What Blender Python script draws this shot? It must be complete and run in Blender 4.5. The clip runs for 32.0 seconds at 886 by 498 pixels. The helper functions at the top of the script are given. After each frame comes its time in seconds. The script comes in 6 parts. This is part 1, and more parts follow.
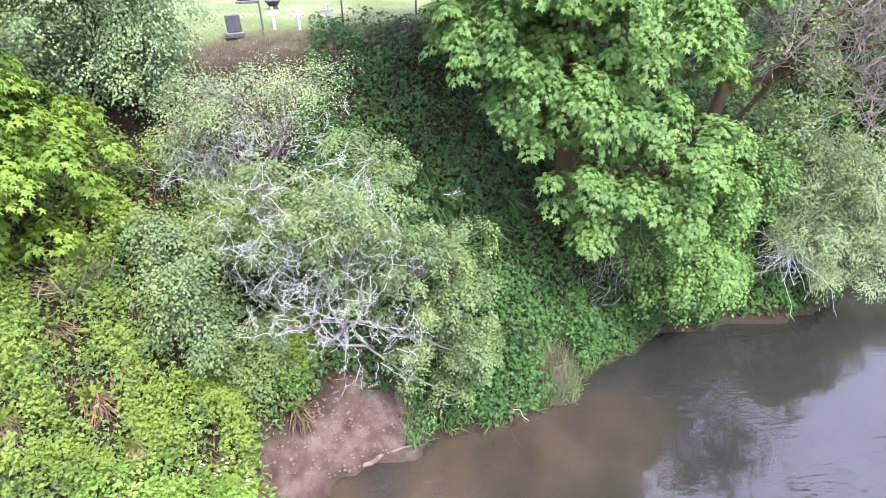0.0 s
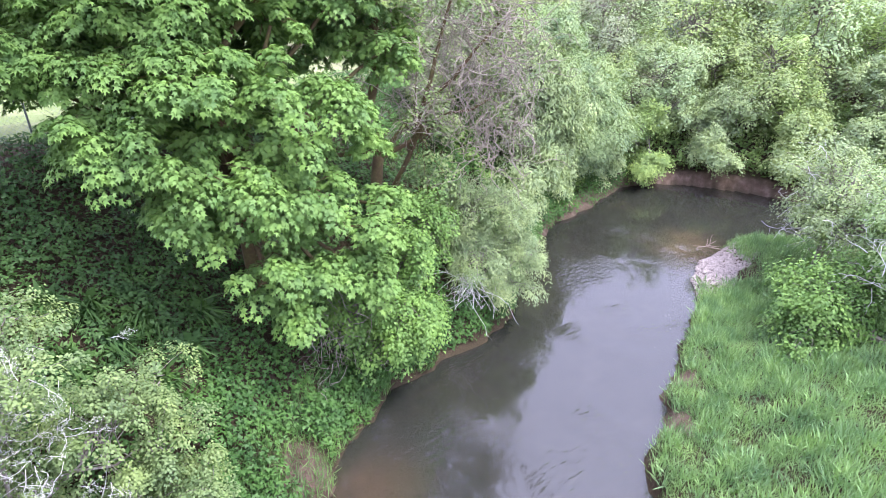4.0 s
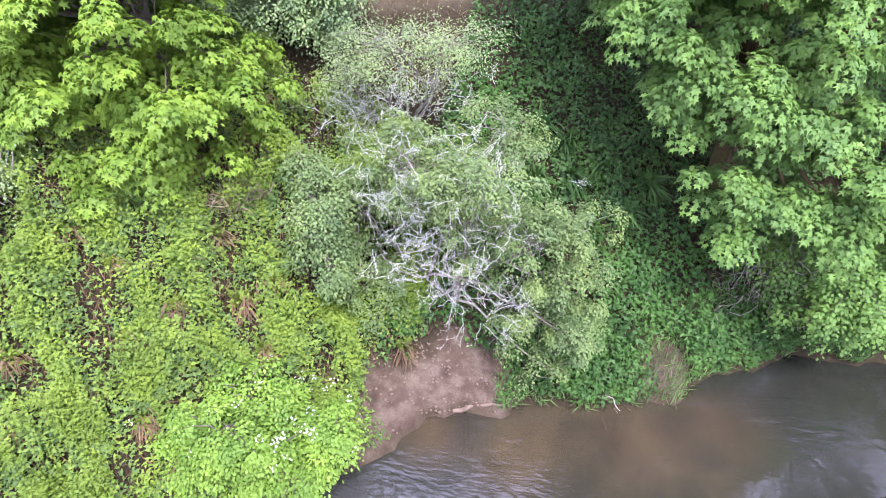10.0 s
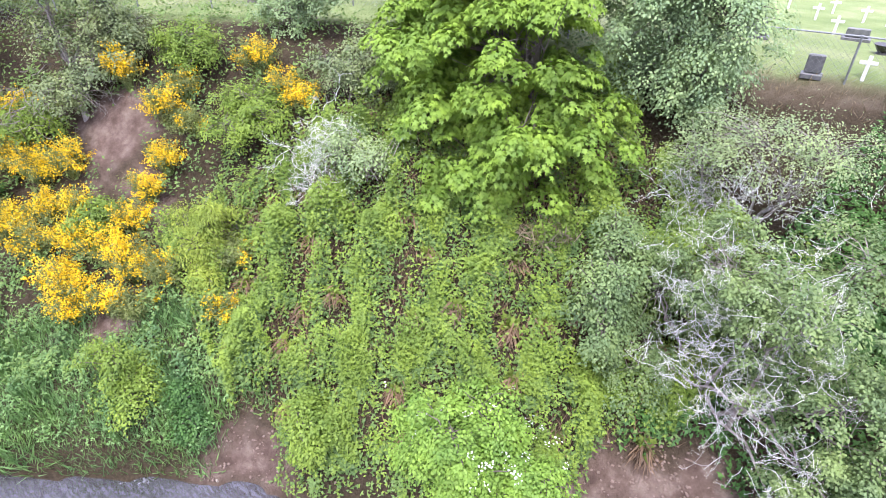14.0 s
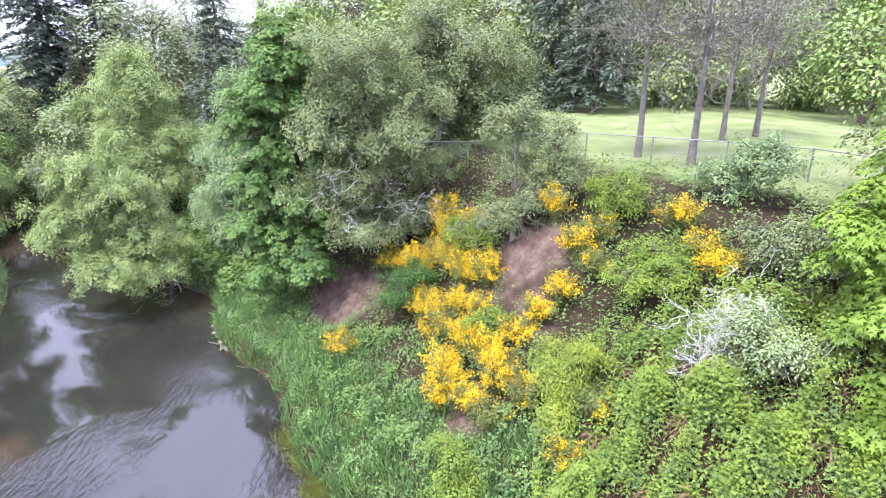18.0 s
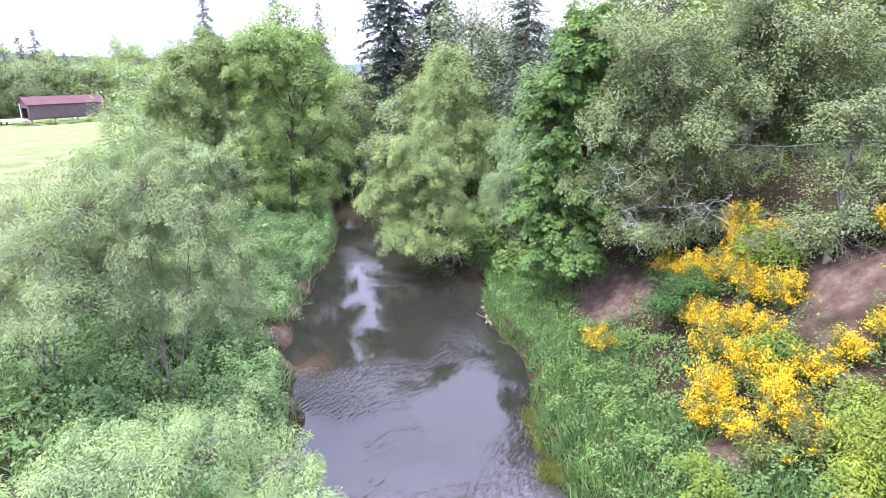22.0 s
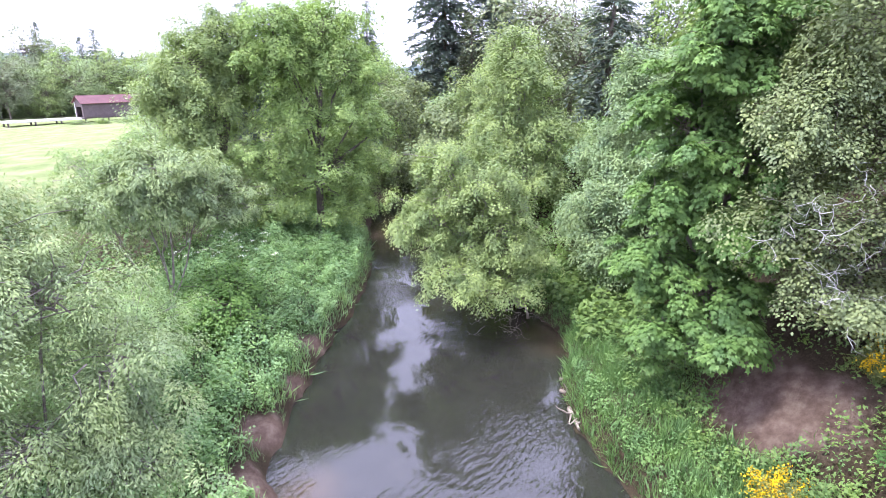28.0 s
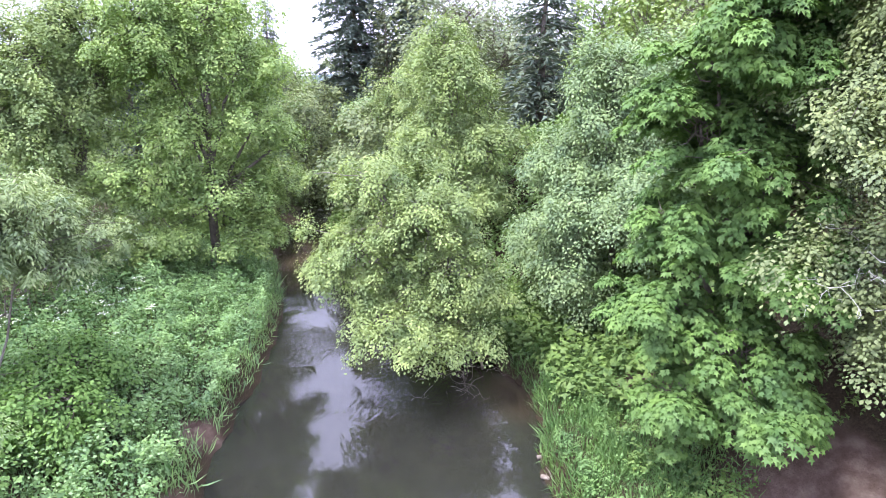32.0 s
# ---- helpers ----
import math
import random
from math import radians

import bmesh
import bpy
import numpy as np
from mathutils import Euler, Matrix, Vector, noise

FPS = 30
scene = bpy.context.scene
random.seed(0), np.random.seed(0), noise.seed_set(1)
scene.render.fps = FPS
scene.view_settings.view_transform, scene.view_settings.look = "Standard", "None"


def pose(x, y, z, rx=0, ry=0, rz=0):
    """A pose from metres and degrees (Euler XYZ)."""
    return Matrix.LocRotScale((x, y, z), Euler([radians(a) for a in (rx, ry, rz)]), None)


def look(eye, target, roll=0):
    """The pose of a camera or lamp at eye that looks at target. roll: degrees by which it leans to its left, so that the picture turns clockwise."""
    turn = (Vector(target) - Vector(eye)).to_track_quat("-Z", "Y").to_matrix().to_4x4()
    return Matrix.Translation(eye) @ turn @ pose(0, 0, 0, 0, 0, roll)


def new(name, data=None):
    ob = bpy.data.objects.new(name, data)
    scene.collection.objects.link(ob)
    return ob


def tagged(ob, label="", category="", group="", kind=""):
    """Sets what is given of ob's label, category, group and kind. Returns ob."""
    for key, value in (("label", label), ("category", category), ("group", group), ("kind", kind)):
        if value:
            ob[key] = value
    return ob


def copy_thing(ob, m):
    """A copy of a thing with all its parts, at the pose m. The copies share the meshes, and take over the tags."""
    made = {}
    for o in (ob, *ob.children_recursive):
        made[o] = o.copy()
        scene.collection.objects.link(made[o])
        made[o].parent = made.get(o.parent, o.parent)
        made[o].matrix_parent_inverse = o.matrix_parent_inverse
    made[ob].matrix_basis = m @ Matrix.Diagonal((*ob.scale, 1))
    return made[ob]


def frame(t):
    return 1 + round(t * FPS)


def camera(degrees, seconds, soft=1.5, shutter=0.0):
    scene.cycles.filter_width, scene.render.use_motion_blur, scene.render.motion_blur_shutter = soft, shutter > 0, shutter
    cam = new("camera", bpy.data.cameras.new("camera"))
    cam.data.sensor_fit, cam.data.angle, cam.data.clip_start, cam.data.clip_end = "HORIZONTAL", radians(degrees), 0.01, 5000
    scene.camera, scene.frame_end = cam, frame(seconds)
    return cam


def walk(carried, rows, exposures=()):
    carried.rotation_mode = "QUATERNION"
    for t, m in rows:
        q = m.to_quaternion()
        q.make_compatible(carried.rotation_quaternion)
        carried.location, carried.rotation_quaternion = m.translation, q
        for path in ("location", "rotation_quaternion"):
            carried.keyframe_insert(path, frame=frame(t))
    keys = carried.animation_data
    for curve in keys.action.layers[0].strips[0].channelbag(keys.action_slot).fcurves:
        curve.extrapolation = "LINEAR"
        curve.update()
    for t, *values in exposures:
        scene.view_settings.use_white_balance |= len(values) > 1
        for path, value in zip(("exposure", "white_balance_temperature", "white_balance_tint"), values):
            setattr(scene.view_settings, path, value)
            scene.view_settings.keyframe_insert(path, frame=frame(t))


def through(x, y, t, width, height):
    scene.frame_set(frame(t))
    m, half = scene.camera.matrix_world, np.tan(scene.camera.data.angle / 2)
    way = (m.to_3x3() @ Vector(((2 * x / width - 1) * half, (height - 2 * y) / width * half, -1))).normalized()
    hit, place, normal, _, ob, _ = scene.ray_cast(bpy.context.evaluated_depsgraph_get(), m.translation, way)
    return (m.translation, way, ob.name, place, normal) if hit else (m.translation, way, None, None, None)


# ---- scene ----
cam = camera(76.3, 32.0, soft=0.9)
# seconds, x, y, z, tilt, lean, turn
PATH = [
    (0.0, -0.151, 0.437, 12.090, 56.48, 0.00, -0.73),
    (0.5, -0.067, 0.511, 12.094, 59.48, 0.00, -0.62),
    (1.0, 0.126, 0.443, 12.157, 63.89, 0.00, -0.11),
    (1.5, 0.171, 0.429, 12.156, 63.72, 0.00, -4.55),
    (2.0, 0.220, 0.497, 12.190, 63.32, 0.00, -12.69),
    (2.5, 0.286, 0.510, 12.246, 62.99, 0.00, -22.60),
    (3.0, 0.321, 0.519, 12.256, 63.21, 0.00, -30.23),
    (3.5, 0.334, 0.577, 12.352, 63.29, 0.00, -32.17),
    (5.5, 0.396, 0.697, 12.425, 65.33, 0.00, -35.54),
    (6.0, 0.394, 0.674, 12.382, 65.43, 0.00, -34.96),
    (6.5, 0.354, 0.624, 12.353, 65.57, 0.00, -28.09),
    (7.0, 0.279, 0.570, 12.316, 65.85, 0.00, -18.52),
    (7.5, 0.287, 0.582, 12.413, 65.90, 0.00, -9.52),
    (8.0, 0.324, 0.629, 12.583, 65.74, 0.00, -1.37),
    (8.5, 0.360, 0.696, 12.766, 62.89, 0.00, 6.70),
    (9.0, 0.346, 0.698, 12.909, 62.68, 0.00, 14.05),
    (9.5, 0.369, 0.609, 12.881, 53.98, 0.00, 16.64),
    (10.0, 0.327, 0.556, 12.809, 50.57, 0.00, 17.02),
    (10.5, 0.320, 0.596, 12.832, 50.47, 0.00, 21.05),
    (11.0, 0.266, 0.589, 12.851, 50.32, 0.00, 26.05),
    (11.5, 0.297, 0.577, 12.829, 50.40, 0.00, 29.92),
    (12.0, 0.331, 0.578, 12.848, 50.39, 0.00, 34.41),
    (12.5, 0.410, 0.618, 12.852, 50.42, 0.00, 39.00),
    (13.0, 0.454, 0.622, 12.865, 50.47, 0.00, 44.08),
    (13.5, 0.519, 0.658, 12.872, 53.43, 0.00, 49.53),
    (14.0, 0.591, 0.711, 12.832, 56.15, 0.00, 54.19),
    (14.5, 0.630, 0.726, 12.828, 56.34, 0.00, 58.71),
    (16.5, -0.129, 0.783, 12.534, 55.15, 0.00, 80.10),
    (17.0, -0.208, 0.785, 12.441, 55.36, 0.00, 87.76),
    (17.5, -0.397, 0.795, 12.387, 58.77, 0.00, 93.97),
    (18.0, -0.370, 0.765, 12.452, 71.44, 0.00, 94.94),
    (18.5, -0.266, 0.765, 12.513, 71.46, 0.00, 101.27),
    (19.0, -0.294, 0.790, 12.497, 71.49, 0.00, 105.47),
    (19.5, -0.196, 0.712, 12.453, 71.59, 0.00, 108.19),
    (20.0, -0.111, 0.734, 12.321, 71.80, 0.00, 114.27),
    (20.5, -0.089, 0.704, 12.220, 71.85, 0.00, 118.00),
    (21.0, -0.089, 0.759, 12.060, 72.01, 0.00, 121.22),
    (21.5, -0.080, 0.759, 11.944, 72.13, 0.00, 122.50),
    (22.0, -0.142, 0.771, 11.807, 72.21, 0.00, 123.35),
    (22.5, -0.346, 0.644, 11.703, 72.25, 0.00, 123.70),
    (23.0, -0.710, 0.360, 11.608, 72.30, 0.00, 123.79),
    (23.5, -1.274, -0.088, 11.536, 72.27, 0.00, 123.27),
    (24.0, -2.068, -0.665, 11.430, 72.29, 0.00, 122.62),
    (24.5, -3.074, -1.360, 11.342, 72.29, 0.00, 122.98),
    (25.0, -4.235, -2.163, 11.270, 72.28, 0.00, 124.58),
    (25.5, -5.309, -2.972, 11.253, 72.32, 0.00, 124.45),
    (26.0, -6.033, -3.476, 11.165, 72.36, 0.00, 125.79),
    (26.5, -6.262, -3.660, 11.097, 72.35, 0.00, 126.96),
    (28.5, -7.652, -5.011, 10.925, 72.49, 0.00, 128.86),
    (29.0, -8.216, -5.633, 10.885, 72.57, 0.00, 128.74),
    (29.5, -8.953, -6.337, 10.815, 72.64, 0.00, 128.65),
    (30.0, -9.570, -6.964, 10.751, 72.80, 0.00, 128.58),
    (30.5, -9.950, -7.395, 10.677, 72.81, 0.00, 128.52),
    (31.0, -10.339, -7.863, 10.646, 72.94, 0.00, 128.36),
    (31.5, -10.636, -8.197, 10.604, 73.05, 0.00, 128.28),
    (31.6, -10.695, -8.198, 10.586, 73.08, 0.00, 128.00),
    (31.7, -10.754, -8.198, 10.568, 73.12, 0.00, 126.00),
    (31.8, -10.812, -8.199, 10.549, 73.15, 0.00, 122.60),
    (31.9, -10.871, -8.199, 10.531, 73.18, 0.00, 120.30),
    (32.0, -10.930, -8.200, 10.513, 73.21, 0.00, 119.70),
]
EXPOSURES = [(t, stops, 5980, 12) for t, stops in ((0.0, 1.68), (8.0, 1.66), (10.0, 1.58), (12.0, 1.52), (14.0, 1.43), (17.0, 1.48), (18.5, 1.62), (23.0, 1.54), (29.0, 1.62), (32.0, 1.68))]
walk(cam, [(r[0], pose(*r[1:])) for r in PATH], EXPOSURES)

# ---- sky and sun: a bright, thinly overcast noon ----
world = bpy.data.worlds.new("sky")
scene.world = world
world.use_nodes = True
nodes, links = world.node_tree.nodes, world.node_tree.links
sky = nodes.new("ShaderNodeTexSky")
sky.sky_type, sky.sun_disc = "NISHITA", False
sky.sun_elevation, sky.sun_rotation = radians(64), radians(135)
sky.air_density, sky.dust_density, sky.ozone_density = 1.0, 4.0, 1.0
veil = nodes.new("ShaderNodeMix")
veil.data_type = "RGBA"
veil.inputs[0].default_value = 0.72
links.new(sky.outputs[0], veil.inputs[6])
veil.inputs[7].default_value = (9.8, 9.3, 12.6, 1)
links.new(veil.outputs[2], nodes["Background"].inputs[0])
nodes["Background"].inputs[1].default_value = 0.122
sun = new("sun", bpy.data.lights.new("sun", "SUN"))
sun.data.energy, sun.data.angle, sun.data.color = 2.0, radians(14), (1.0, 0.95, 0.87)
sun.matrix_world = look((38, -38, 110), (0, 0, 0))

# ---- materials ----
def material(name, build):
    m = bpy.data.materials.new(name)
    m.use_nodes = True
    t = m.node_tree
    build(t, t.nodes, t.links, t.nodes["Principled BSDF"])
    return m


def noise_node(t, scale, detail=4.0, rough=0.6):
    n = t.nodes.new("ShaderNodeTexNoise")
    n.inputs["Scale"].default_value, n.inputs["Detail"].default_value, n.inputs["Roughness"].default_value = scale, detail, rough
    g = t.nodes.new("ShaderNodeNewGeometry")
    t.links.new(g.outputs["Position"], n.inputs["Vector"])
    return n


def ramp_node(t, source, stops):
    r = t.nodes.new("ShaderNodeValToRGB")
    while len(r.color_ramp.elements) < len(stops):
        r.color_ramp.elements.new(0.5)
    for e, (at, c) in zip(r.color_ramp.elements, stops):
        e.position, e.color = at, (*c, 1)
    t.links.new(source, r.inputs[0])
    return r


def mixed(t, factor, a, b, how="MIX"):
    m = t.nodes.new("ShaderNodeMix")
    m.data_type, m.blend_type = "RGBA", how
    for value, socket in ((factor, m.inputs[0]), (a, m.inputs[6]), (b, m.inputs[7])):
        if isinstance(value, (int, float)):
            socket.default_value = value
        elif isinstance(value, tuple):
            socket.default_value = (*value, 1)
        else:
            t.links.new(value, socket)
    return m.outputs[2]


def bumped(t, bsdf, height, strength, distance=0.05):
    b = t.nodes.new("ShaderNodeBump")
    b.inputs["Strength"].default_value, b.inputs["Distance"].default_value = strength, distance
    t.links.new(height, b.inputs["Height"])
    t.links.new(b.outputs[0], bsdf.inputs["Normal"])


def leaf_material(name, dark, light, through=0.35, rough=0.55, dry=None):
    """Leaves: each differs a little in colour; light shines through them."""
    def build(t, nodes, links, bsdf):
        g = nodes.new("ShaderNodeNewGeometry")
        low = tuple(0.5 * a + 0.5 * b for a, b in zip(dark, light))
        stops = [(0.0, low), (0.85, light)] + ([(0.97, light), (1.0, dry)] if dry else [])
        c = ramp_node(t, g.outputs["Random Per Island"], stops)
        n = noise_node(t, 1.3, 4.0)
        patch = ramp_node(t, n.outputs[0], [(0.32, (0.62, 0.68, 0.76)), (0.68, (1.2, 1.16, 1.02))])
        colour = mixed(t, 1.0, c.outputs[0], patch.outputs[0], "MULTIPLY")
        links.new(colour, bsdf.inputs["Base Color"])
        bsdf.inputs["Roughness"].default_value = rough
        bsdf.inputs["Specular IOR Level"].default_value = 0.24
        shine = nodes.new("ShaderNodeBsdfTranslucent")
        links.new(mixed(t, 1.0, colour, (1.25, 1.3, 0.6), "MULTIPLY"), shine.inputs[0])
        add = nodes.new("ShaderNodeMixShader")
        add.inputs[0].default_value = through * 0.55
        links.new(bsdf.outputs[0], add.inputs[1])
        links.new(shine.outputs[0], add.inputs[2])
        links.new(add.outputs[0], nodes["Material Output"].inputs[0])
    return material(name, build)


def rough_material(name, a, b, scale, rough=0.85, bump=0.4, fine=6.0, distance=0.03, metal=0.0):
    """Bark, paint, earth and the like: two colours, two scales of change, relief."""
    def build(t, nodes, links, bsdf):
        big, small = noise_node(t, scale), noise_node(t, scale * fine, 6.0, 0.7)
        c = mixed(t, ramp_node(t, big.outputs[0], [(0.32, (0, 0, 0)), (0.68, (1, 1, 1))]).outputs[0], a, b)
        d = ramp_node(t, small.outputs[0], [(0.25, (0.7, 0.7, 0.7)), (0.75, (1.25, 1.25, 1.25))])
        links.new(mixed(t, 1.0, c, d.outputs[0], "MULTIPLY"), bsdf.inputs["Base Color"])
        bsdf.inputs["Roughness"].default_value, bsdf.inputs["Metallic"].default_value = rough, metal
        bumped(t, bsdf, small.outputs[0], bump, distance)
    return material(name, build)


LEAF = {
    "maple": leaf_material("maple leaf", (0.085, 0.175, 0.042), (0.185, 0.31, 0.08), 0.36),
    # the maple green taken darker, so that shade sits in the colour
    "maple_deep": leaf_material("maple leaf with shade in its green", (0.07, 0.145, 0.04), (0.165, 0.275, 0.08), 0.36),
    "maple_bright": leaf_material("young maple leaf", (0.12, 0.215, 0.028), (0.23, 0.345, 0.05), 0.4),
    "bramble": leaf_material("bramble leaf", (0.08, 0.14, 0.024), (0.225, 0.315, 0.052), 0.35),
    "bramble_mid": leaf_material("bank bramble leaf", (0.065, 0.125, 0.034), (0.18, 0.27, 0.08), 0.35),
    # darkened copy of the bramble green: shade put into the leaf colour
    "bramble_dark": leaf_material("bramble leaf with shade in its green", (0.026, 0.068, 0.016), (0.082, 0.172, 0.042), 0.3),
    "willow": leaf_material("willow leaf", (0.165, 0.235, 0.112), (0.335, 0.42, 0.205), 0.3),
    "willow_pale": leaf_material("pale willow leaf", (0.17, 0.265, 0.105), (0.35, 0.47, 0.215), 0.32),
    "alder": leaf_material("alder leaf", (0.155, 0.225, 0.085), (0.33, 0.415, 0.165), 0.33),
    "oak": leaf_material("oak leaf", (0.115, 0.155, 0.075), (0.25, 0.30, 0.14), 0.3),
    "cottonwood": leaf_material("cottonwood leaf", (0.145, 0.24, 0.075), (0.34, 0.455, 0.155), 0.34),
    "grey_green": leaf_material("ash leaf", (0.15, 0.23, 0.12), (0.285, 0.38, 0.185), 0.3),
    "hawthorn": leaf_material("hawthorn leaf", (0.09, 0.15, 0.047), (0.215, 0.29, 0.115), 0.3),
    "fresh": leaf_material("dogwood leaf", (0.11, 0.215, 0.035), (0.25, 0.385, 0.07), 0.4),
    "broom": leaf_material("broom stem", (0.11, 0.15, 0.0515), (0.209, 0.24, 0.0805), 0.2),
    "blossom": leaf_material("broom blossom", (0.75, 0.44, 0.01), (0.9, 0.62, 0.02), 0.25),
    "white_blossom": leaf_material("white blossom", (0.7, 0.7, 0.62), (0.82, 0.82, 0.76), 0.2),
    "fern": leaf_material("fern frond", (0.10, 0.155, 0.02), (0.20, 0.26, 0.05), 0.3),
    "sedge": leaf_material("sedge", (0.16, 0.18, 0.04), (0.30, 0.31, 0.09), 0.3),
    "grass": leaf_material("meadow grass", (0.085, 0.165, 0.05), (0.19, 0.315, 0.11), 0.3),
    "grass_blue": leaf_material("reed canary grass", (0.14, 0.265, 0.105), (0.31, 0.46, 0.21), 0.3),
    # leaf colour lowered to carry the canopy's shade over the hollow
    "hollow": leaf_material("fern and ivy leaf with shade in its green", (0.03, 0.065, 0.018), (0.08, 0.155, 0.043), 0.25),
    "sapling": leaf_material("yellow-green sapling leaf", (0.17, 0.24, 0.035), (0.31, 0.38, 0.065), 0.4),
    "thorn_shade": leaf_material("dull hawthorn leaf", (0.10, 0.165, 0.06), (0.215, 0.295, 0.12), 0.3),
    "pine": leaf_material("thin pine needles", (0.14, 0.145, 0.105), (0.26, 0.265, 0.20), 0.1),
    "straw": leaf_material("dry grass", (0.19, 0.145, 0.10), (0.34, 0.27, 0.19), 0.2),
    "dead_fern": leaf_material("dead fern", (0.10, 0.06, 0.04), (0.23, 0.15, 0.095), 0.15),
    "fir": leaf_material("fir needles", (0.08, 0.115, 0.09), (0.18, 0.225, 0.172), 0.1),
    "spruce": leaf_material("spruce needles", (0.062, 0.095, 0.085), (0.165, 0.205, 0.175), 0.1),
    "cedar": leaf_material("cedar sprays", (0.046, 0.068, 0.040), (0.116, 0.136, 0.077), 0.15),
    # far leaves are paler: haze and sky light mixed into their colours
    "far_oak": leaf_material("far oak leaf paled by haze", (0.126, 0.175, 0.099), (0.284, 0.325, 0.197), 0.25),
    "far": leaf_material("far leaf paled by haze", (0.155, 0.24, 0.105), (0.34, 0.44, 0.22), 0.25),
    "lichen": leaf_material("lichen", (0.408, 0.43, 0.344), (0.68, 0.68, 0.62), 0.1, 0.9),
}
BARK = rough_material("bark", (0.10, 0.08, 0.065), (0.2, 0.17, 0.145), 3.0, 0.9, 0.7)
MOSSY = rough_material("mossy bark", (0.10, 0.06, 0.035), (0.13, 0.11, 0.04), 2.0, 0.95, 0.7)
TWIG = rough_material("grey twig", (0.16, 0.13, 0.11), (0.32, 0.29, 0.26), 4.0, 0.9, 0.4)
PALE_TWIG = rough_material("lichen-grown twig", (0.48, 0.46, 0.45), (0.74, 0.72, 0.70), 5.0, 0.95, 0.6)
PALE_SNAG = rough_material("weathered twig", (0.22, 0.18, 0.145), (0.38, 0.33, 0.28), 4.0, 0.95, 0.4)
CLAY = rough_material("clay", (0.17, 0.115, 0.09), (0.27, 0.20, 0.165), 1.2, 0.9, 0.6)


# ---- mesh helpers ----
rng = np.random.default_rng(11)


def mesh_of(name, verts, faces, mat, soft=False):
    """A mesh from vertices and one array of faces, all with the same number of corners."""
    verts, faces = np.asarray(verts, np.float32), np.asarray(faces, np.int32)
    me = bpy.data.meshes.new(name)
    me.vertices.add(len(verts))
    me.vertices.foreach_set("co", verts.ravel())
    me.loops.add(faces.size)
    me.loops.foreach_set("vertex_index", faces.ravel())
    me.polygons.add(len(faces))
    me.polygons.foreach_set("loop_start", np.arange(len(faces), dtype=np.int32) * faces.shape[1])
    if soft:
        me.polygons.foreach_set("use_smooth", np.ones(len(faces), bool))
    me.materials.append(mat)
    me.update(calc_edges=True)
    return me


def thing(name, x, y, z, label, category, group="", turn=0.0):
    ob = new(name)
    ob.empty_display_size = 0.2
    ob.matrix_world = pose(x, y, z, 0, 0, turn)
    return tagged(ob, label, category, group)


def part_mesh(name, me, parent, label="", kind=""):
    ob = new(name, me)
    ob.parent = parent
    return tagged(ob, label, kind=kind)


def part(name, bm, mat, parent, label=""):
    me = bpy.data.meshes.new(name)
    bm.to_mesh(me)
    bm.free()
    me.materials.append(mat)
    return part_mesh(name, me, parent, label)


def block(sx, sy, sz, x=0, y=0, z=0, bevel=0.01, turn=0.0):
    """A box standing on z, with eased edges."""
    bm = bmesh.new()
    bmesh.ops.create_cube(bm, size=1, matrix=pose(x, y, z + sz / 2, 0, 0, turn) @ Matrix.Diagonal((sx, sy, sz, 1)))
    if bevel:
        bmesh.ops.bevel(bm, geom=bm.edges[:], offset=bevel, segments=1, affect="EDGES")
    return bm


def rod(a, b, r, sides=8, r2=None):
    bm = bmesh.new()
    a, b = Vector(a), Vector(b)
    m = Matrix.Translation((a + b) / 2) @ (b - a).to_track_quat("Z", "Y").to_matrix().to_4x4()
    bmesh.ops.create_cone(bm, cap_ends=True, segments=sides, radius1=r, radius2=r if r2 is None else r2, depth=(b - a).length, matrix=m)
    return bm


def tubes(runs, sides=5):
    """Vertices and faces of round branches; a run is (points, radii)."""
    verts, faces, at = [], [], 0
    ring = np.arange(sides)
    a = ring * 2 * np.pi / sides
    by_length = {}
    for points, radii in runs:
        by_length.setdefault(len(points), []).append((points, radii))
    for k, same in by_length.items():
        p = np.array([np.asarray(points, float) for points, _ in same])
        r = np.array([np.asarray(radii, float) for _, radii in same])
        ways = unit(np.gradient(p, axis=1))
        side = unit(np.cross(ways, [0.31, 0.89, 0.33]))
        up = np.cross(ways, side)
        v = p[:, :, None] + r[:, :, None, None] * (np.cos(a)[:, None] * side[:, :, None] + np.sin(a)[:, None] * up[:, :, None])
        verts.append(v.reshape(-1, 3))
        lo = at + (np.arange(len(same))[:, None] * k + np.arange(k - 1)[None]).reshape(-1, 1) * sides
        faces.append(np.stack([lo + ring, lo + (ring + 1) % sides, lo + sides + (ring + 1) % sides, lo + sides + ring], -1).reshape(-1, 4))
        at += p.shape[0] * k * sides
    return np.vstack(verts), np.vstack(faces)


def bent(a, b, steps, wander, sag=0.0):
    """A crooked way from a to b."""
    a, b = np.asarray(a, float), np.asarray(b, float)
    u = np.linspace(0, 1, steps)[:, None]
    p = a + (b - a) * u + rng.normal(0, wander, (steps, 3)) * np.sin(np.pi * u)
    p[:, 2] += sag * np.sin(np.pi * u[:, 0])
    return p


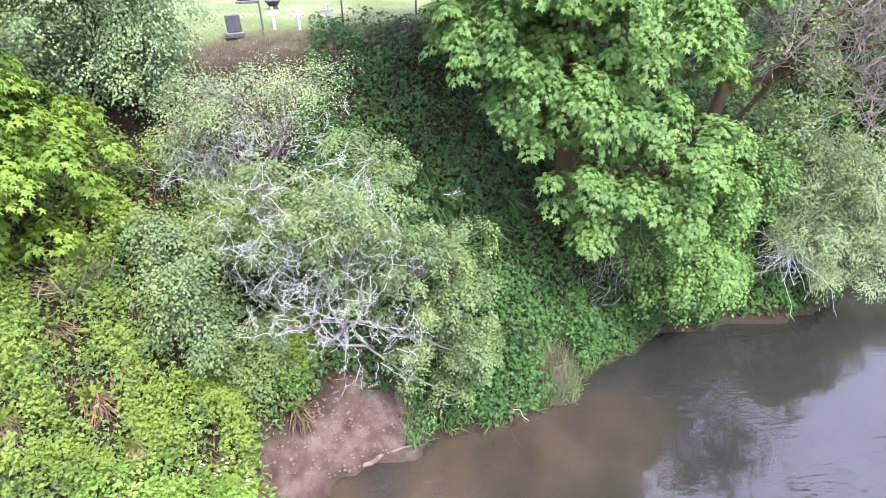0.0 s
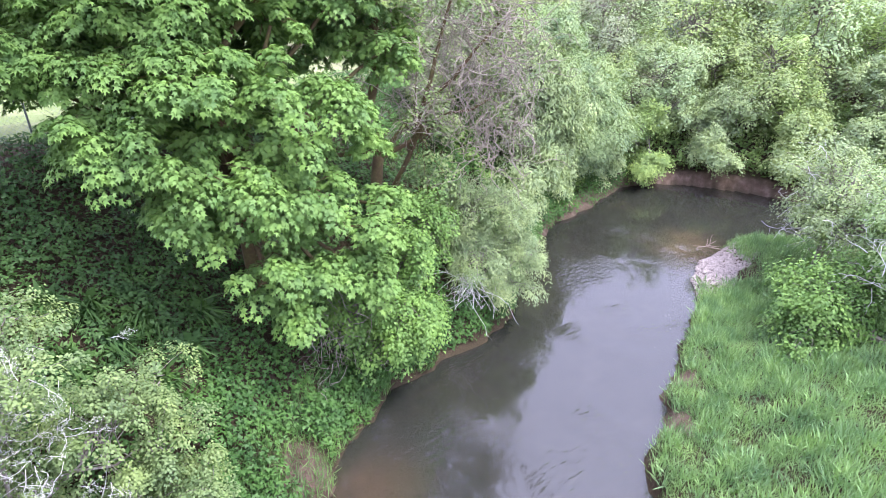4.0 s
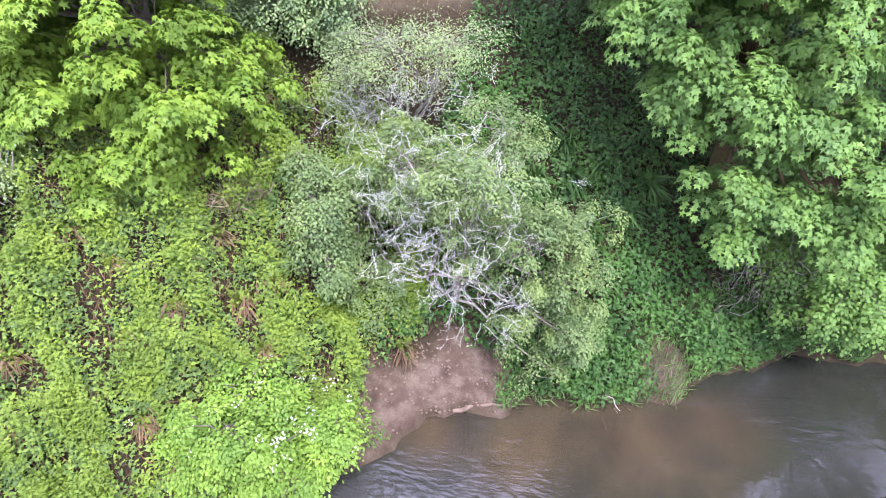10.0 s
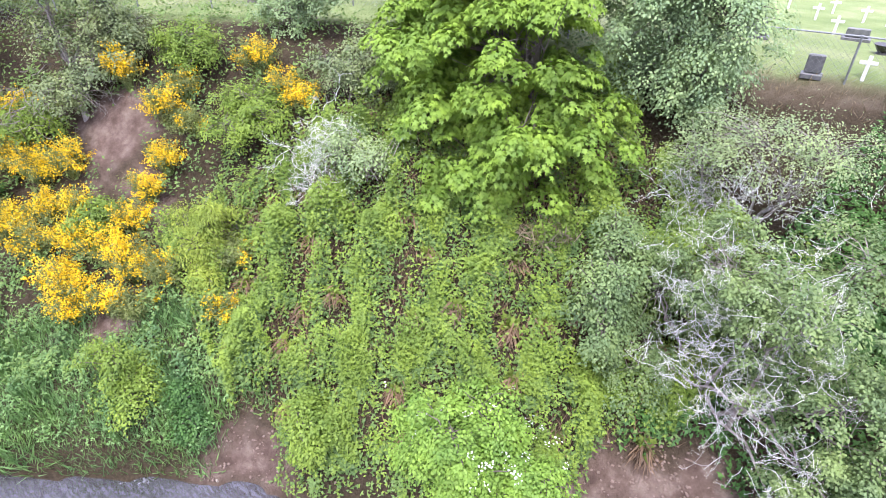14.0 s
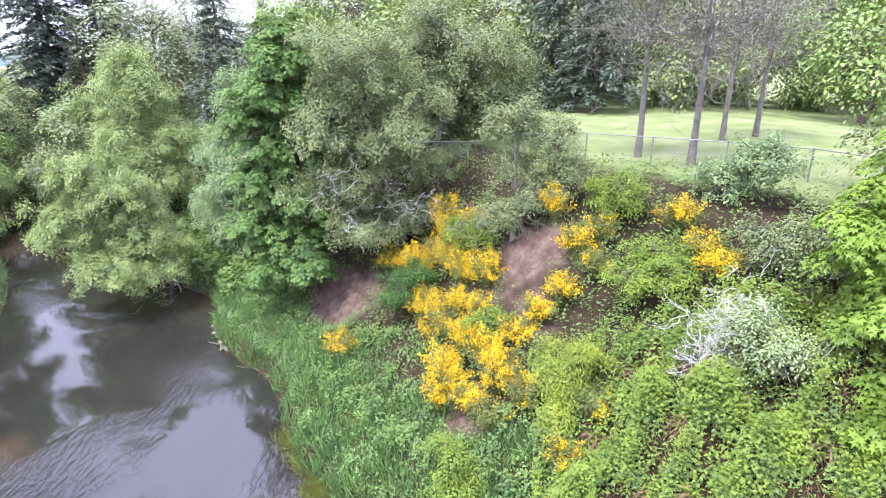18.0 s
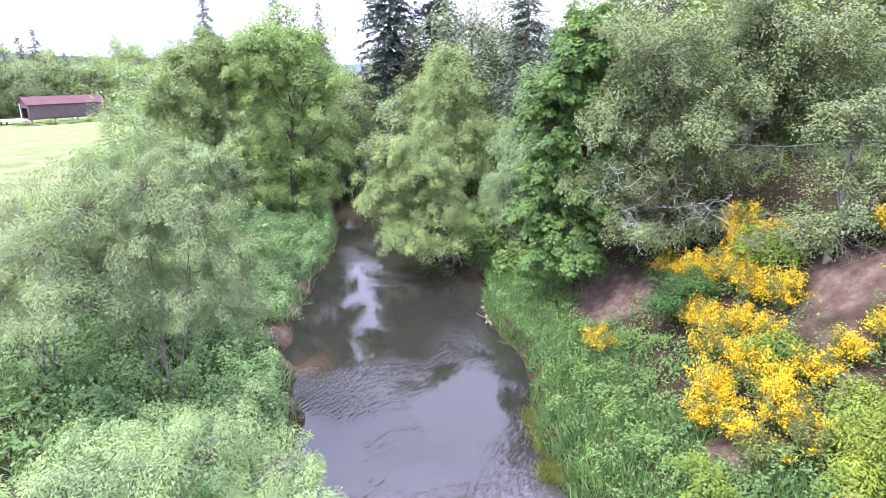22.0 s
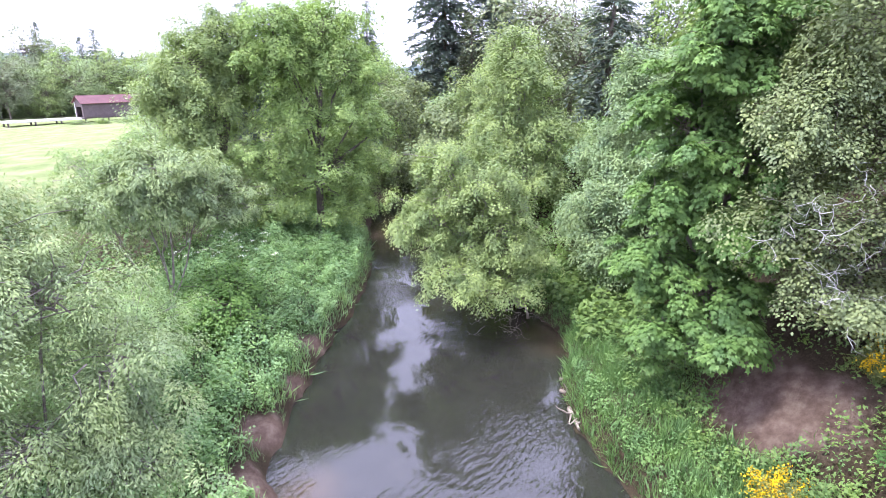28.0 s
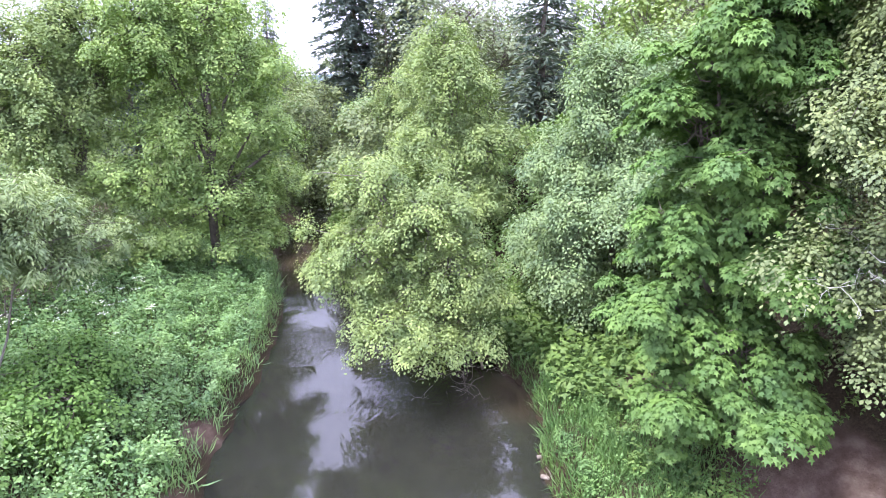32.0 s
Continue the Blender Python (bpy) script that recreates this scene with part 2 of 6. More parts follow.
STAR = np.array([(0, 0, 0), (0.02, 0.36, -0.12), (0.3, 0.17, 0.0), (0.62, 0.5, -0.2), (0.56, 0.14, -0.03), (1.0, 0, -0.26),
                 (0.56, -0.14, -0.03), (0.62, -0.5, -0.2), (0.3, -0.17, 0.0), (0.02, -0.36, -0.12)])
SHAPES = {
    # vertices (length, width, height) and faces of one leaf of size 1
    "star": (STAR, np.arange(10)[None]),
    "small": (np.array([(0, 0, 0), (0.5, 0.34, 0.04), (1, 0, -0.05), (0.5, -0.34, 0.04)]), np.array([(0, 1, 2, 3)])),
    "lance": (np.array([(0, 0, 0), (0.45, 0.15, 0.03), (1, 0, -0.12), (0.45, -0.15, 0.03)]), np.array([(0, 1, 2, 3)])),
    "trio": (np.array([(0, 0, 0), (0.45, 0.31, 0.05), (1, 0, -0.08), (0.45, -0.31, 0.05),
                       (0, 0, 0), (0.12, 0.42, 0.04), (0.25, 0.85, -0.1), (0.5, 0.36, 0.04),
                       (0, 0, 0), (0.5, -0.36, 0.04), (0.25, -0.85, -0.1), (0.12, -0.42, 0.04)]), np.array([(0, 1, 2, 3), (4, 5, 6, 7), (8, 9, 10, 11)])),
    "blade": (np.array([(0, 0.0, 0), (0.45, 0.032, 0.08), (1, 0, -0.06), (0.45, -0.032, 0.08)]), np.array([(0, 1, 2, 3)])),
    "slip": (np.array([(0, 0.012, 0), (0.4, 0.032, 0.06), (1, 0.0, -0.25), (0.4, -0.032, 0.06)]), np.array([(0, 1, 2, 3)])),
    "spray": (np.array([(0, 0, 0), (0.3, 0.17, -0.03), (0.62, 0.1, -0.08), (1, 0, -0.22), (0.62, -0.1, -0.08), (0.3, -0.17, -0.03)]), np.arange(6)[None]),
    "frond": (np.array([(0, 0.05, 0), (0.3, 0.24, -0.04), (0.36, 0.1, -0.02), (0.62, 0.2, -0.1), (0.66, 0.08, -0.08), (1, 0, -0.24),
                        (0.66, -0.08, -0.08), (0.62, -0.2, -0.1), (0.36, -0.1, -0.02), (0.3, -0.24, -0.04)]), np.arange(10)[None]),
}


def unit(v):
    return v / (np.linalg.norm(v, axis=-1, keepdims=True) + 1e-9)


def leaves(name, places, normals, sizes, shape, mat, ways=None):
    """One mesh of many leaves: each lies across its normal, and points along its way."""
    verts, faces = SHAPES[shape]
    n = len(places)
    normals = unit(normals)
    ways = rng.normal(size=(n, 3)) if ways is None else ways
    along = unit(ways - (ways * normals).sum(1, keepdims=True) * normals)
    across = np.cross(normals, along)
    v = places[:, None] + np.asarray(sizes)[:, None, None] * (verts[None, :, :1] * along[:, None] + verts[None, :, 1:2] * across[:, None] + verts[None, :, 2:] * normals[:, None])
    f = faces[None] + (np.arange(n) * len(verts))[:, None, None]
    return mesh_of(name, v.reshape(-1, 3), f.reshape(-1, faces.shape[1]), mat)


def lobes_clusters(lobes, count, inner=0.55, under=0.35, boughs=9):
    """Places for leaf sprays in a crown of rounded lobes: most hang about the ends of its boughs, the rest fill it thinly."""
    lobes = np.asarray(lobes, float)
    weight = lobes[:, 3] * lobes[:, 4] + lobes[:, 3] * lobes[:, 5]
    pick = rng.choice(len(lobes), count, p=weight / weight.sum())
    tips = unit(rng.normal(size=(len(lobes), boughs, 3)))
    low = tips[..., 2] < 0
    tips[..., 2] = np.where(low & (rng.random(low.shape) > under), -tips[..., 2], tips[..., 2])
    reach = rng.uniform(0.62, 1.12, (len(lobes), boughs))
    b = rng.integers(0, boughs, count)
    u = tips[pick, b]
    close = rng.normal(size=(count, 3)) * (0.31, 0.31, 0.22)
    r = u * (reach[pick, b] * rng.uniform(0.72, 1.05, count))[:, None] + close
    loose = rng.random(count) < 0.3
    v = unit(rng.normal(size=(count, 3)))
    r[loose] = v[loose] * (inner + (0.9 - inner) * rng.random(loose.sum()) ** 0.6)[:, None]
    u = unit(np.where(loose[:, None], v, u + 0.6 * close))
    return lobes[pick, :3] + r * lobes[pick, 3:], u, pick


def tree(name, label, category, x, y, lobes, shape, size, mat, clusters, per, cluster=0.6, flat=0.45, trunk=0.2, bark=None, stems=1,
         group="", up=0.9, droop=0.35, z=None, twig=0.018, twig_mat=None, wander=1.0, under=0.35, inner=0.55, crown_label=""):
    """A tree or bush: tapered stems, limbs to every lobe of the crown, twigs to the clusters, and a crown of single leaves.
    Lobes are (x, y, z, rx, ry, rz) from its foot."""
    z = float(ground_z(x, y)[0]) - 0.05 if z is None else z
    bark = bark or BARK
    top = thing(name, x, y, z, label, category, group)
    lobes = np.asarray(lobes, float)
    shape = "small" if shape == "oval" else shape
    size, per = (size * 1.22, int(per * 2.1)) if shape == "lance" else (size * 1.04, int(per * 2.1)) if shape == "star" else (size * 0.98, int(per * 2.5))
    c, u, pick = lobes_clusters(lobes, clusters, inner, under)
    main = lobes[np.argmax(lobes[:, 2])]
    heads = []
    for s in range(stems):
        foot = np.array([rng.normal(0, 0.25), rng.normal(0, 0.25), -0.3]) * (stems > 1) + (0, 0, -0.3 * (stems == 1))
        goal = main[:3] if s == 0 else lobes[s % len(lobes), :3]
        p = bent(foot, goal, 8, 0.0175 * wander * np.linalg.norm(goal))
        r = trunk * (1 - 0.8 * np.linspace(0, 1, 8)) * (1.0 if s == 0 else 0.7)
        r[0] *= 1.35
        part_mesh("trunk" if trunk > 0.07 else "stem", mesh_of("trunk", *tubes([(p, r)], 9 if trunk > 0.1 else 6), bark, True), top)
        heads.append(p)
    for k, lobe in enumerate(lobes):
        p = heads[k % stems]
        j = int(np.argmin(np.linalg.norm(p - lobe[:3] * (1, 1, 0.55), axis=1)))
        j = min(max(j, 2), 6)
        way = bent(p[j], lobe[:3], 6, 0.12, 0.15)
        r0 = max(trunk * 0.42, twig)
        part_mesh("limb", mesh_of("limb", *tubes([(way, np.linspace(r0, r0 * 0.35, 6))], 6), bark, True), top)
    runs = []
    for i in range(0, clusters, 1 if clusters < 400 else 2):
        a = lobes[pick[i], :3] + rng.normal(0, 0.15, 3) * lobes[pick[i], 3:]
        runs.append((bent(a, c[i], 4, 0.07, 0.06), np.linspace(twig, twig * 0.4, 4)))
    part_mesh("twig_work", mesh_of("twig_work", *tubes(runs, 3), twig_mat or bark), top, kind="stuff")
    n = clusters * per
    who = np.repeat(np.arange(clusters), per)
    reach = (cluster * 0.86 * rng.uniform(0.65, 1.25, clusters))[who]
    out, around = np.sqrt(rng.random(n)), rng.uniform(0, 2 * np.pi, n)
    lean = u[who, :2] + (0 if shape == "star" else rng.normal(0, 0.8, (clusters, 2))[who])
    side = np.stack([np.cos(around) * out, np.sin(around) * out], 1)
    fall = -1.1 * droop * out ** 2 - 0.45 * (side * lean).sum(1) + rng.normal(0, 0.42 * flat if shape == "star" else 0.4, n)
    off = np.concatenate([side, fall[:, None]], 1) * reach[:, None]
    places = c[who] + off
    normals = np.array([0, 0, up]) + 0.35 * u[who] + np.concatenate([side * (0.3 + 1.1 * droop), np.zeros((n, 1))], 1) + rng.normal(0, 0.34, (n, 3))
    ways = np.concatenate([side, -0.25 - 0.5 * out[:, None]], 1) + rng.normal(0, 0.4, (n, 3))
    part_mesh("crown", leaves("crown", places, normals, size * rng.uniform(0.65, 1.25, n), shape, mat, ways), top, crown_label, "stuff")
    return top


def crooked_twigs(name, top, centres, count, length, mat, lichen=True, thick=0.012, fall=0.0):
    """Bare, zigzag twigs with forks, grown over with pale lichen."""
    runs, tufts = [], []
    for k in range(count):
        p = np.asarray(centres[k % len(centres)][:3]) + rng.normal(size=3) * centres[k % len(centres)][3]
        way = unit(rng.normal(size=3) * (1, 1, 0.55) + (0, 0, 0.15 - fall))
        long = length * rng.uniform(0.5, 1.2)
        pts = [p]
        for s in range(5):
            way = unit(way + rng.normal(0, 0.42, 3) + (0, 0, -0.1 * fall))
            pts.append(pts[-1] + way * long / 5)
            if s and rng.random() < 0.75:
                side = unit(way + rng.normal(0, 0.8, 3))
                q = pts[-1]
                fork = [q, q + side * long * 0.13, q + unit(side + rng.normal(0, 0.5, 3)) * long * 0.28]
                runs.append((fork, [thick * 0.55, thick * 0.45, thick * 0.25]))
                tufts += fork[1:]
        runs.append((pts, np.linspace(thick, thick * 0.35, 6)))
        tufts += pts[1:]
    part_mesh(name, mesh_of(name, *tubes(runs, 4), mat), top, "bare twigs grey-white with lichen", "stuff")
    if lichen:
        t = np.repeat(np.array(tufts), 6, axis=0)
        t = t + rng.normal(0, 0.024, t.shape)
        part_mesh("lichen", leaves("lichen", t, rng.normal(size=t.shape), rng.uniform(0.012, 0.026, len(t)), "small", LEAF["lichen"]), top, "tufts of pale lichen", "stuff")


def conifer(name, label, x, y, height, radius, mat, group="", z=None, low=0.08, step=0.55, droop=0.35, spray=0.8, trunk=0.3, ragged=0.15, shape="spray", dense=1.0):
    """A conifer: a straight stem with whorls of drooping boughs, every bough hung with sprays."""
    z = float(ground_z(x, y)[0]) - 0.05 if z is None else z
    top = thing(name, x, y, z, label, "tree", group)
    part_mesh("trunk", mesh_of("trunk", *tubes([(bent((0, 0, -0.4), (0, 0, height * 0.98), 9, 0.06), np.linspace(trunk, 0.02, 9))], 8), BARK, True), top)
    runs, places, normals, ways, sizes = [], [], [], [], []
    h = height * low
    while h < height * 0.985:
        u = h / height
        reach = radius * (1 - u) ** 0.75 * (0.75 + 0.25 * min(1, u * 6))
        for k in range(9 if u < 0.75 else 6):
            a = rng.random() * 2 * np.pi
            r = max(reach * rng.uniform(1 - 2.2 * ragged, 1 + ragged), 0.2)
            s = np.linspace(0, 1, 5)
            rise = rng.uniform(-0.05, 0.25) * r
            p = np.stack([np.cos(a) * r * s, np.sin(a) * r * s, h + rise * s - droop * r * s ** 2], 1)
            runs.append((p, np.linspace(0.05 * (1 - u) + 0.012, 0.008, 5)))
            m = max(5, int(r * 15 * dense))
            s = rng.uniform(0.12, 1.0, m)
            q = np.stack([np.cos(a) * r * s, np.sin(a) * r * s, h + rise * s - droop * r * s ** 2], 1) + rng.normal(0, 0.1, (m, 3))
            side = rng.choice([-1, 1], m)[:, None] * np.array([-np.sin(a), np.cos(a), 0]) * rng.uniform(0.2, 1.1, (m, 1))
            places.append(q)
            ways.append(np.array([np.cos(a), np.sin(a), -0.35]) + side + rng.normal(0, 0.2, (m, 3)))
            normals.append(np.array([0, 0, 1.0]) + rng.normal(0, 0.4, (m, 3)))
            sizes.append(spray * 0.8 * rng.uniform(0.5, 1.1, m) * (1 - 0.5 * u))
        h += step * rng.uniform(0.6, 1.3) * (1 - 0.45 * u)
    part_mesh("bough_work", mesh_of("bough_work", *tubes(runs, 3), BARK), top, kind="stuff")
    part_mesh("needle_cover", leaves("needle_cover", np.vstack(places), np.vstack(normals), np.concatenate(sizes), shape, mat, np.vstack(ways)), top, kind="stuff")
    return top


def looked_up(table, x, y):
    grid = TABLES[table].reshape(len(LX), len(LY))
    u, v = np.clip((x - LX[0]) / 0.2, 0, len(LX) - 1.01), np.clip((y - LY[0]) / 0.2, 0, len(LY) - 1.01)
    i, j = u.astype(int), v.astype(int)
    u, v = u - i, v - j
    return grid[i, j] * (1 - u) * (1 - v) + grid[i + 1, j] * u * (1 - v) + grid[i, j + 1] * (1 - u) * v + grid[i + 1, j + 1] * u * v


def sown(count, x0, x1, y0, y1, keep):
    """Random places on the ground where keep(x, y, north, south) holds as a chance."""
    x, y = rng.uniform(x0, x1, count), rng.uniform(y0, y1, count)
    north, south = looked_up("north", x, y), looked_up("south", x, y)
    ok = (rng.random(count) < keep(x, y, north, south)) & (looked_up("wet", x, y) < 0.5)
    x, y = x[ok], y[ok]
    return x, y, looked_up("z", x, y)


def cover(name, label, category, count, area, keep, shape, size, mat, height, mound=0.0, tilt=0.5, seedling=None):
    """Low growth: many leaves over the ground, up to a height that swells into mounds."""
    x, y, z = sown(count, *area, keep)
    swell = 1 + mound * np.sin(x * 2.1 + 1.4 * np.sin(y * 1.3)) * np.sin(y * 2.6 + 1.1 * np.sin(x * 1.7))
    h = height * swell * rng.random(len(x)) ** 0.6
    e = 0.3
    slope = np.stack([looked_up("z", x - e, y) - looked_up("z", x + e, y), looked_up("z", x, y - e) - looked_up("z", x, y + e), np.full(len(x), 2 * e)], 1)
    places = np.stack([x, y, z + np.maximum(h, 0.02)], 1)
    if shape == "blade":
        places[:, 2] = z - 0.03
        lean = rng.normal(0, 0.45, (len(x), 3)) + (0, 0, 1.0)
        me = leaves(name, places, np.cross(lean, rng.normal(size=(len(x), 3))), height * swell * rng.uniform(0.5, 1.2, len(x)), shape, mat, lean)
    else:
        me = leaves(name, places, unit(slope) * 0.8 + (0, 0, 0.5) + rng.normal(0, tilt, (len(x), 3)), size * rng.uniform(0.6, 1.3, len(x)), shape, mat)
    ob = new(name, me)
    return tagged(ob, label, category, kind="stuff")
# ---- the lie of the land ----
# Control points of the two waterlines, from upstream to downstream.
NORTH_BANK = [(-80, -66), (-55, -45.5), (-43, -36.4), (-36.2, -30.8), (-31.4, -22.6), (-28.8, -16.0), (-26.4, -13.4), (-23.8, -12.3),
              (-21.6, -10.4), (-19.4, -7.6), (-16.2, -6.0), (-13.6, -3.8), (-11.5, -1.2), (-9.9, 1.0), (-8.0, 2.5), (-5.0, 5.2),
              (-3.8, 7.0), (-2.3, 8.7), (-1.0, 9.4), (0.9, 10.1), (3.0, 10.8), (4.5, 12.0), (6.3, 13.4), (8.8, 14.1), (12.5, 14.8),
              (16.4, 18.0), (20.3, 20.6), (24.2, 21.5), (28.7, 22.7), (32, 21), (34.5, 17), (36, 11), (40, 3), (50, -8), (80, -40)]
SOUTH_BANK = [(-79, -69), (-54, -48.5), (-42, -39), (-35, -33.8), (-29.3, -27.6), (-24.3, -23.7), (-20.1, -21.1), (-17.0, -18.8),
              (-15.0, -17.2), (-13.0, -14.6), (-10.9, -12.0), (-7.5, -9.0), (-3.5, -6.5), (1.0, -3.6), (5.0, 0.6), (8.2, 4.2),
              (11.0, 6.7), (13.5, 8.2), (16.6, 9.9), (20.4, 11.8), (22.0, 13.2), (24.5, 13.9), (27.2, 13.6), (29.5, 11),
              (31.5, 6), (35.5, -1), (46, -13), (76, -45)]


def eased(points, steps=4):
    """A smooth line through control points (Catmull-Rom)."""
    p = np.array(points, float)
    p = np.vstack([2 * p[0] - p[1], p, 2 * p[-1] - p[-2]])
    out = []
    for i in range(1, len(p) - 2):
        for s in range(steps):
            u = s / steps
            out.append(0.5 * (2 * p[i] + (p[i + 1] - p[i - 1]) * u + (2 * p[i - 1] - 5 * p[i] + 4 * p[i + 1] - p[i + 2]) * u * u
                              + (3 * p[i] - p[i - 1] - 3 * p[i + 1] + p[i + 2]) * u ** 3))
    out.append(p[-2])
    return np.array(out)


def worn(line):
    """Small bays and lips along a bank."""
    x, y = line[:, 0].copy(), line[:, 1].copy()
    near = np.exp(-(np.hypot(x, y) / 38) ** 4)
    return line + np.stack([np.sin(y * 2.3 + 0.7 * x) + 0.6 * np.sin(y * 4.9 - x), np.sin(x * 2.7 + 1.0) + 0.6 * np.sin(x * 5.3 + y)], 1) * 0.11 * near[:, None]


NORTH_LINE, SOUTH_LINE = worn(eased(NORTH_BANK, 6)), worn(eased(SOUTH_BANK, 6))


def line_distance(x, y, line):
    if x.size < 400:
        a, d = line[:-1], line[1:] - line[:-1]
        px, py = x.ravel()[:, None] - a[:, 0], y.ravel()[:, None] - a[:, 1]
        u = np.clip((px * d[:, 0] + py * d[:, 1]) / (d * d).sum(1), 0, 1)
        return np.sqrt(((px - u * d[:, 0]) ** 2 + (py - u * d[:, 1]) ** 2).min(1)).reshape(x.shape)
    best = np.full(x.shape, 1e9)
    for (ax, ay), (bx, by) in zip(line[:-1], line[1:]):
        dx, dy = bx - ax, by - ay
        u = np.clip(((x - ax) * dx + (y - ay) * dy) / (dx * dx + dy * dy), 0, 1)
        best = np.minimum(best, (x - ax - u * dx) ** 2 + (y - ay - u * dy) ** 2)
    return np.sqrt(best)


RING = np.vstack([NORTH_LINE, SOUTH_LINE[::-1]])


def in_water(x, y):
    after = np.roll(RING, -1, axis=0)
    if x.size < 400:
        ax, ay, bx, by = RING[:, 0], RING[:, 1], after[:, 0], after[:, 1]
        px, py = x.ravel()[:, None], y.ravel()[:, None]
        rise = np.where(ay == by, 1.0, by - ay)
        return (((ay > py) != (by > py)) & (px < (bx - ax) * (py - ay) / rise + ax)).sum(1).reshape(x.shape) % 2 == 1
    hit = np.zeros(x.shape, bool)
    for (ax, ay), (bx, by) in zip(RING, after):
        if ay != by:
            hit ^= ((ay > y) != (by > y)) & (x < (bx - ax) * (y - ay) / (by - ay) + ax)
    return hit


def smooth(v, a, b):
    u = np.clip((v - a) / (b - a), 0, 1)
    return u * u * (3 - 2 * u)


def relief(x, y):
    return (np.sin(x * 1.31 + 0.7 * np.sin(y * 0.9)) * np.sin(y * 1.17 + 1.3) + 0.5 * np.sin(x * 2.9 + y * 1.7) * np.sin(y * 3.3 - x * 0.8)
            + 0.3 * np.sin(x * 6.1 - y * 2.2) * np.sin(y * 5.7 + x * 3.1))


def ground_z(x, y, known=None):
    """Height of the ground; the water lies at 0. known: distances from both banks and the water's reach, where they are worked out already."""
    x, y = np.atleast_1d(np.asarray(x, float)), np.atleast_1d(np.asarray(y, float))
    north, south, wet = known or (line_distance(x, y, NORTH_LINE), line_distance(x, y, SOUTH_LINE), in_water(x, y))
    near = np.minimum(north, south)
    bed = -0.15 - 0.75 * smooth(near, 0.1, 3.0) - 0.5 * smooth(near, 2, 5) * smooth(-x, 15, 22)
    bench = 3.2 * smooth(-x, 12, 18) + 1.5 * smooth(x, 20, 26)
    top = 8.2 - 4.6 * smooth(x, 22, 32) - 3.5 * smooth(-y, 14, 30)
    rise = 0.15 + 0.55 * smooth(north, 0.0, 0.5) + 0.17 * np.minimum(north, bench) + 0.8 * np.maximum(north - bench - 0.3, 0)
    slope = top - np.logaddexp(0, (top - rise) * 2.2) / 2.2
    bank = slope - 0.065 * np.clip(y - 20, 0, 105) + relief(x, y) * 0.14 * smooth(north, 0.2, 1.5) * (1 - smooth(north, 9, 13))
    flat = 0.1 + 0.45 * smooth(south, 0.0, 0.45) + 1.5 * smooth(south, 0.5, 7) - 3.1 * smooth(south, 32, 95)
    gravel = 1 - smooth(np.hypot(x - 22.5, y - 12.2), 1.5, 4.5)
    flat = flat * (1 - 0.75 * gravel) + relief(x, y) * 0.08 * smooth(south, 0.3, 2)
    return np.where(wet, bed, np.where(north < south, bank, flat))


# Heights and distances from the two banks on a fine grid, to be looked up quickly.
LX, LY = np.arange(-46, 46.01, 0.2), np.arange(-46, 44.01, 0.2)
GX, GY = (a.ravel() for a in np.meshgrid(LX, LY, indexing="ij"))
BANKS = line_distance(GX, GY, NORTH_LINE), line_distance(GX, GY, SOUTH_LINE), in_water(GX, GY)
TABLES = {"z": ground_z(GX, GY, BANKS), "north": BANKS[0], "south": BANKS[1], "wet": BANKS[2] * 1.0}

# ---- ground: one sheet to the horizon ----
def spaced(core, fine, far, grow=1.16):
    v, step = list(np.arange(0, core + fine / 2, fine)), fine
    while v[-1] < far:
        step *= grow
        v.append(v[-1] + step)
    return np.array(sorted([-a for a in v[1:]] + v))


gx, gy = spaced(36, 0.36, 3600), spaced(32, 0.36, 3600)
X, Y = np.meshgrid(gx, gy, indexing="ij")
xs, ys = X.ravel(), Y.ravel()
to_north, to_south, wet = line_distance(xs, ys, NORTH_LINE), line_distance(xs, ys, SOUTH_LINE), in_water(xs, ys)
Z = ground_z(xs, ys, (to_north, to_south, wet)).reshape(X.shape)
R = np.hypot(X, Y)
Z = Z * (1 - smooth(R, 260, 600))
index = np.arange(X.size).reshape(X.shape)
quads = np.stack([index[:-1, :-1], index[1:, :-1], index[1:, 1:], index[:-1, 1:]], -1).reshape(-1, 4)


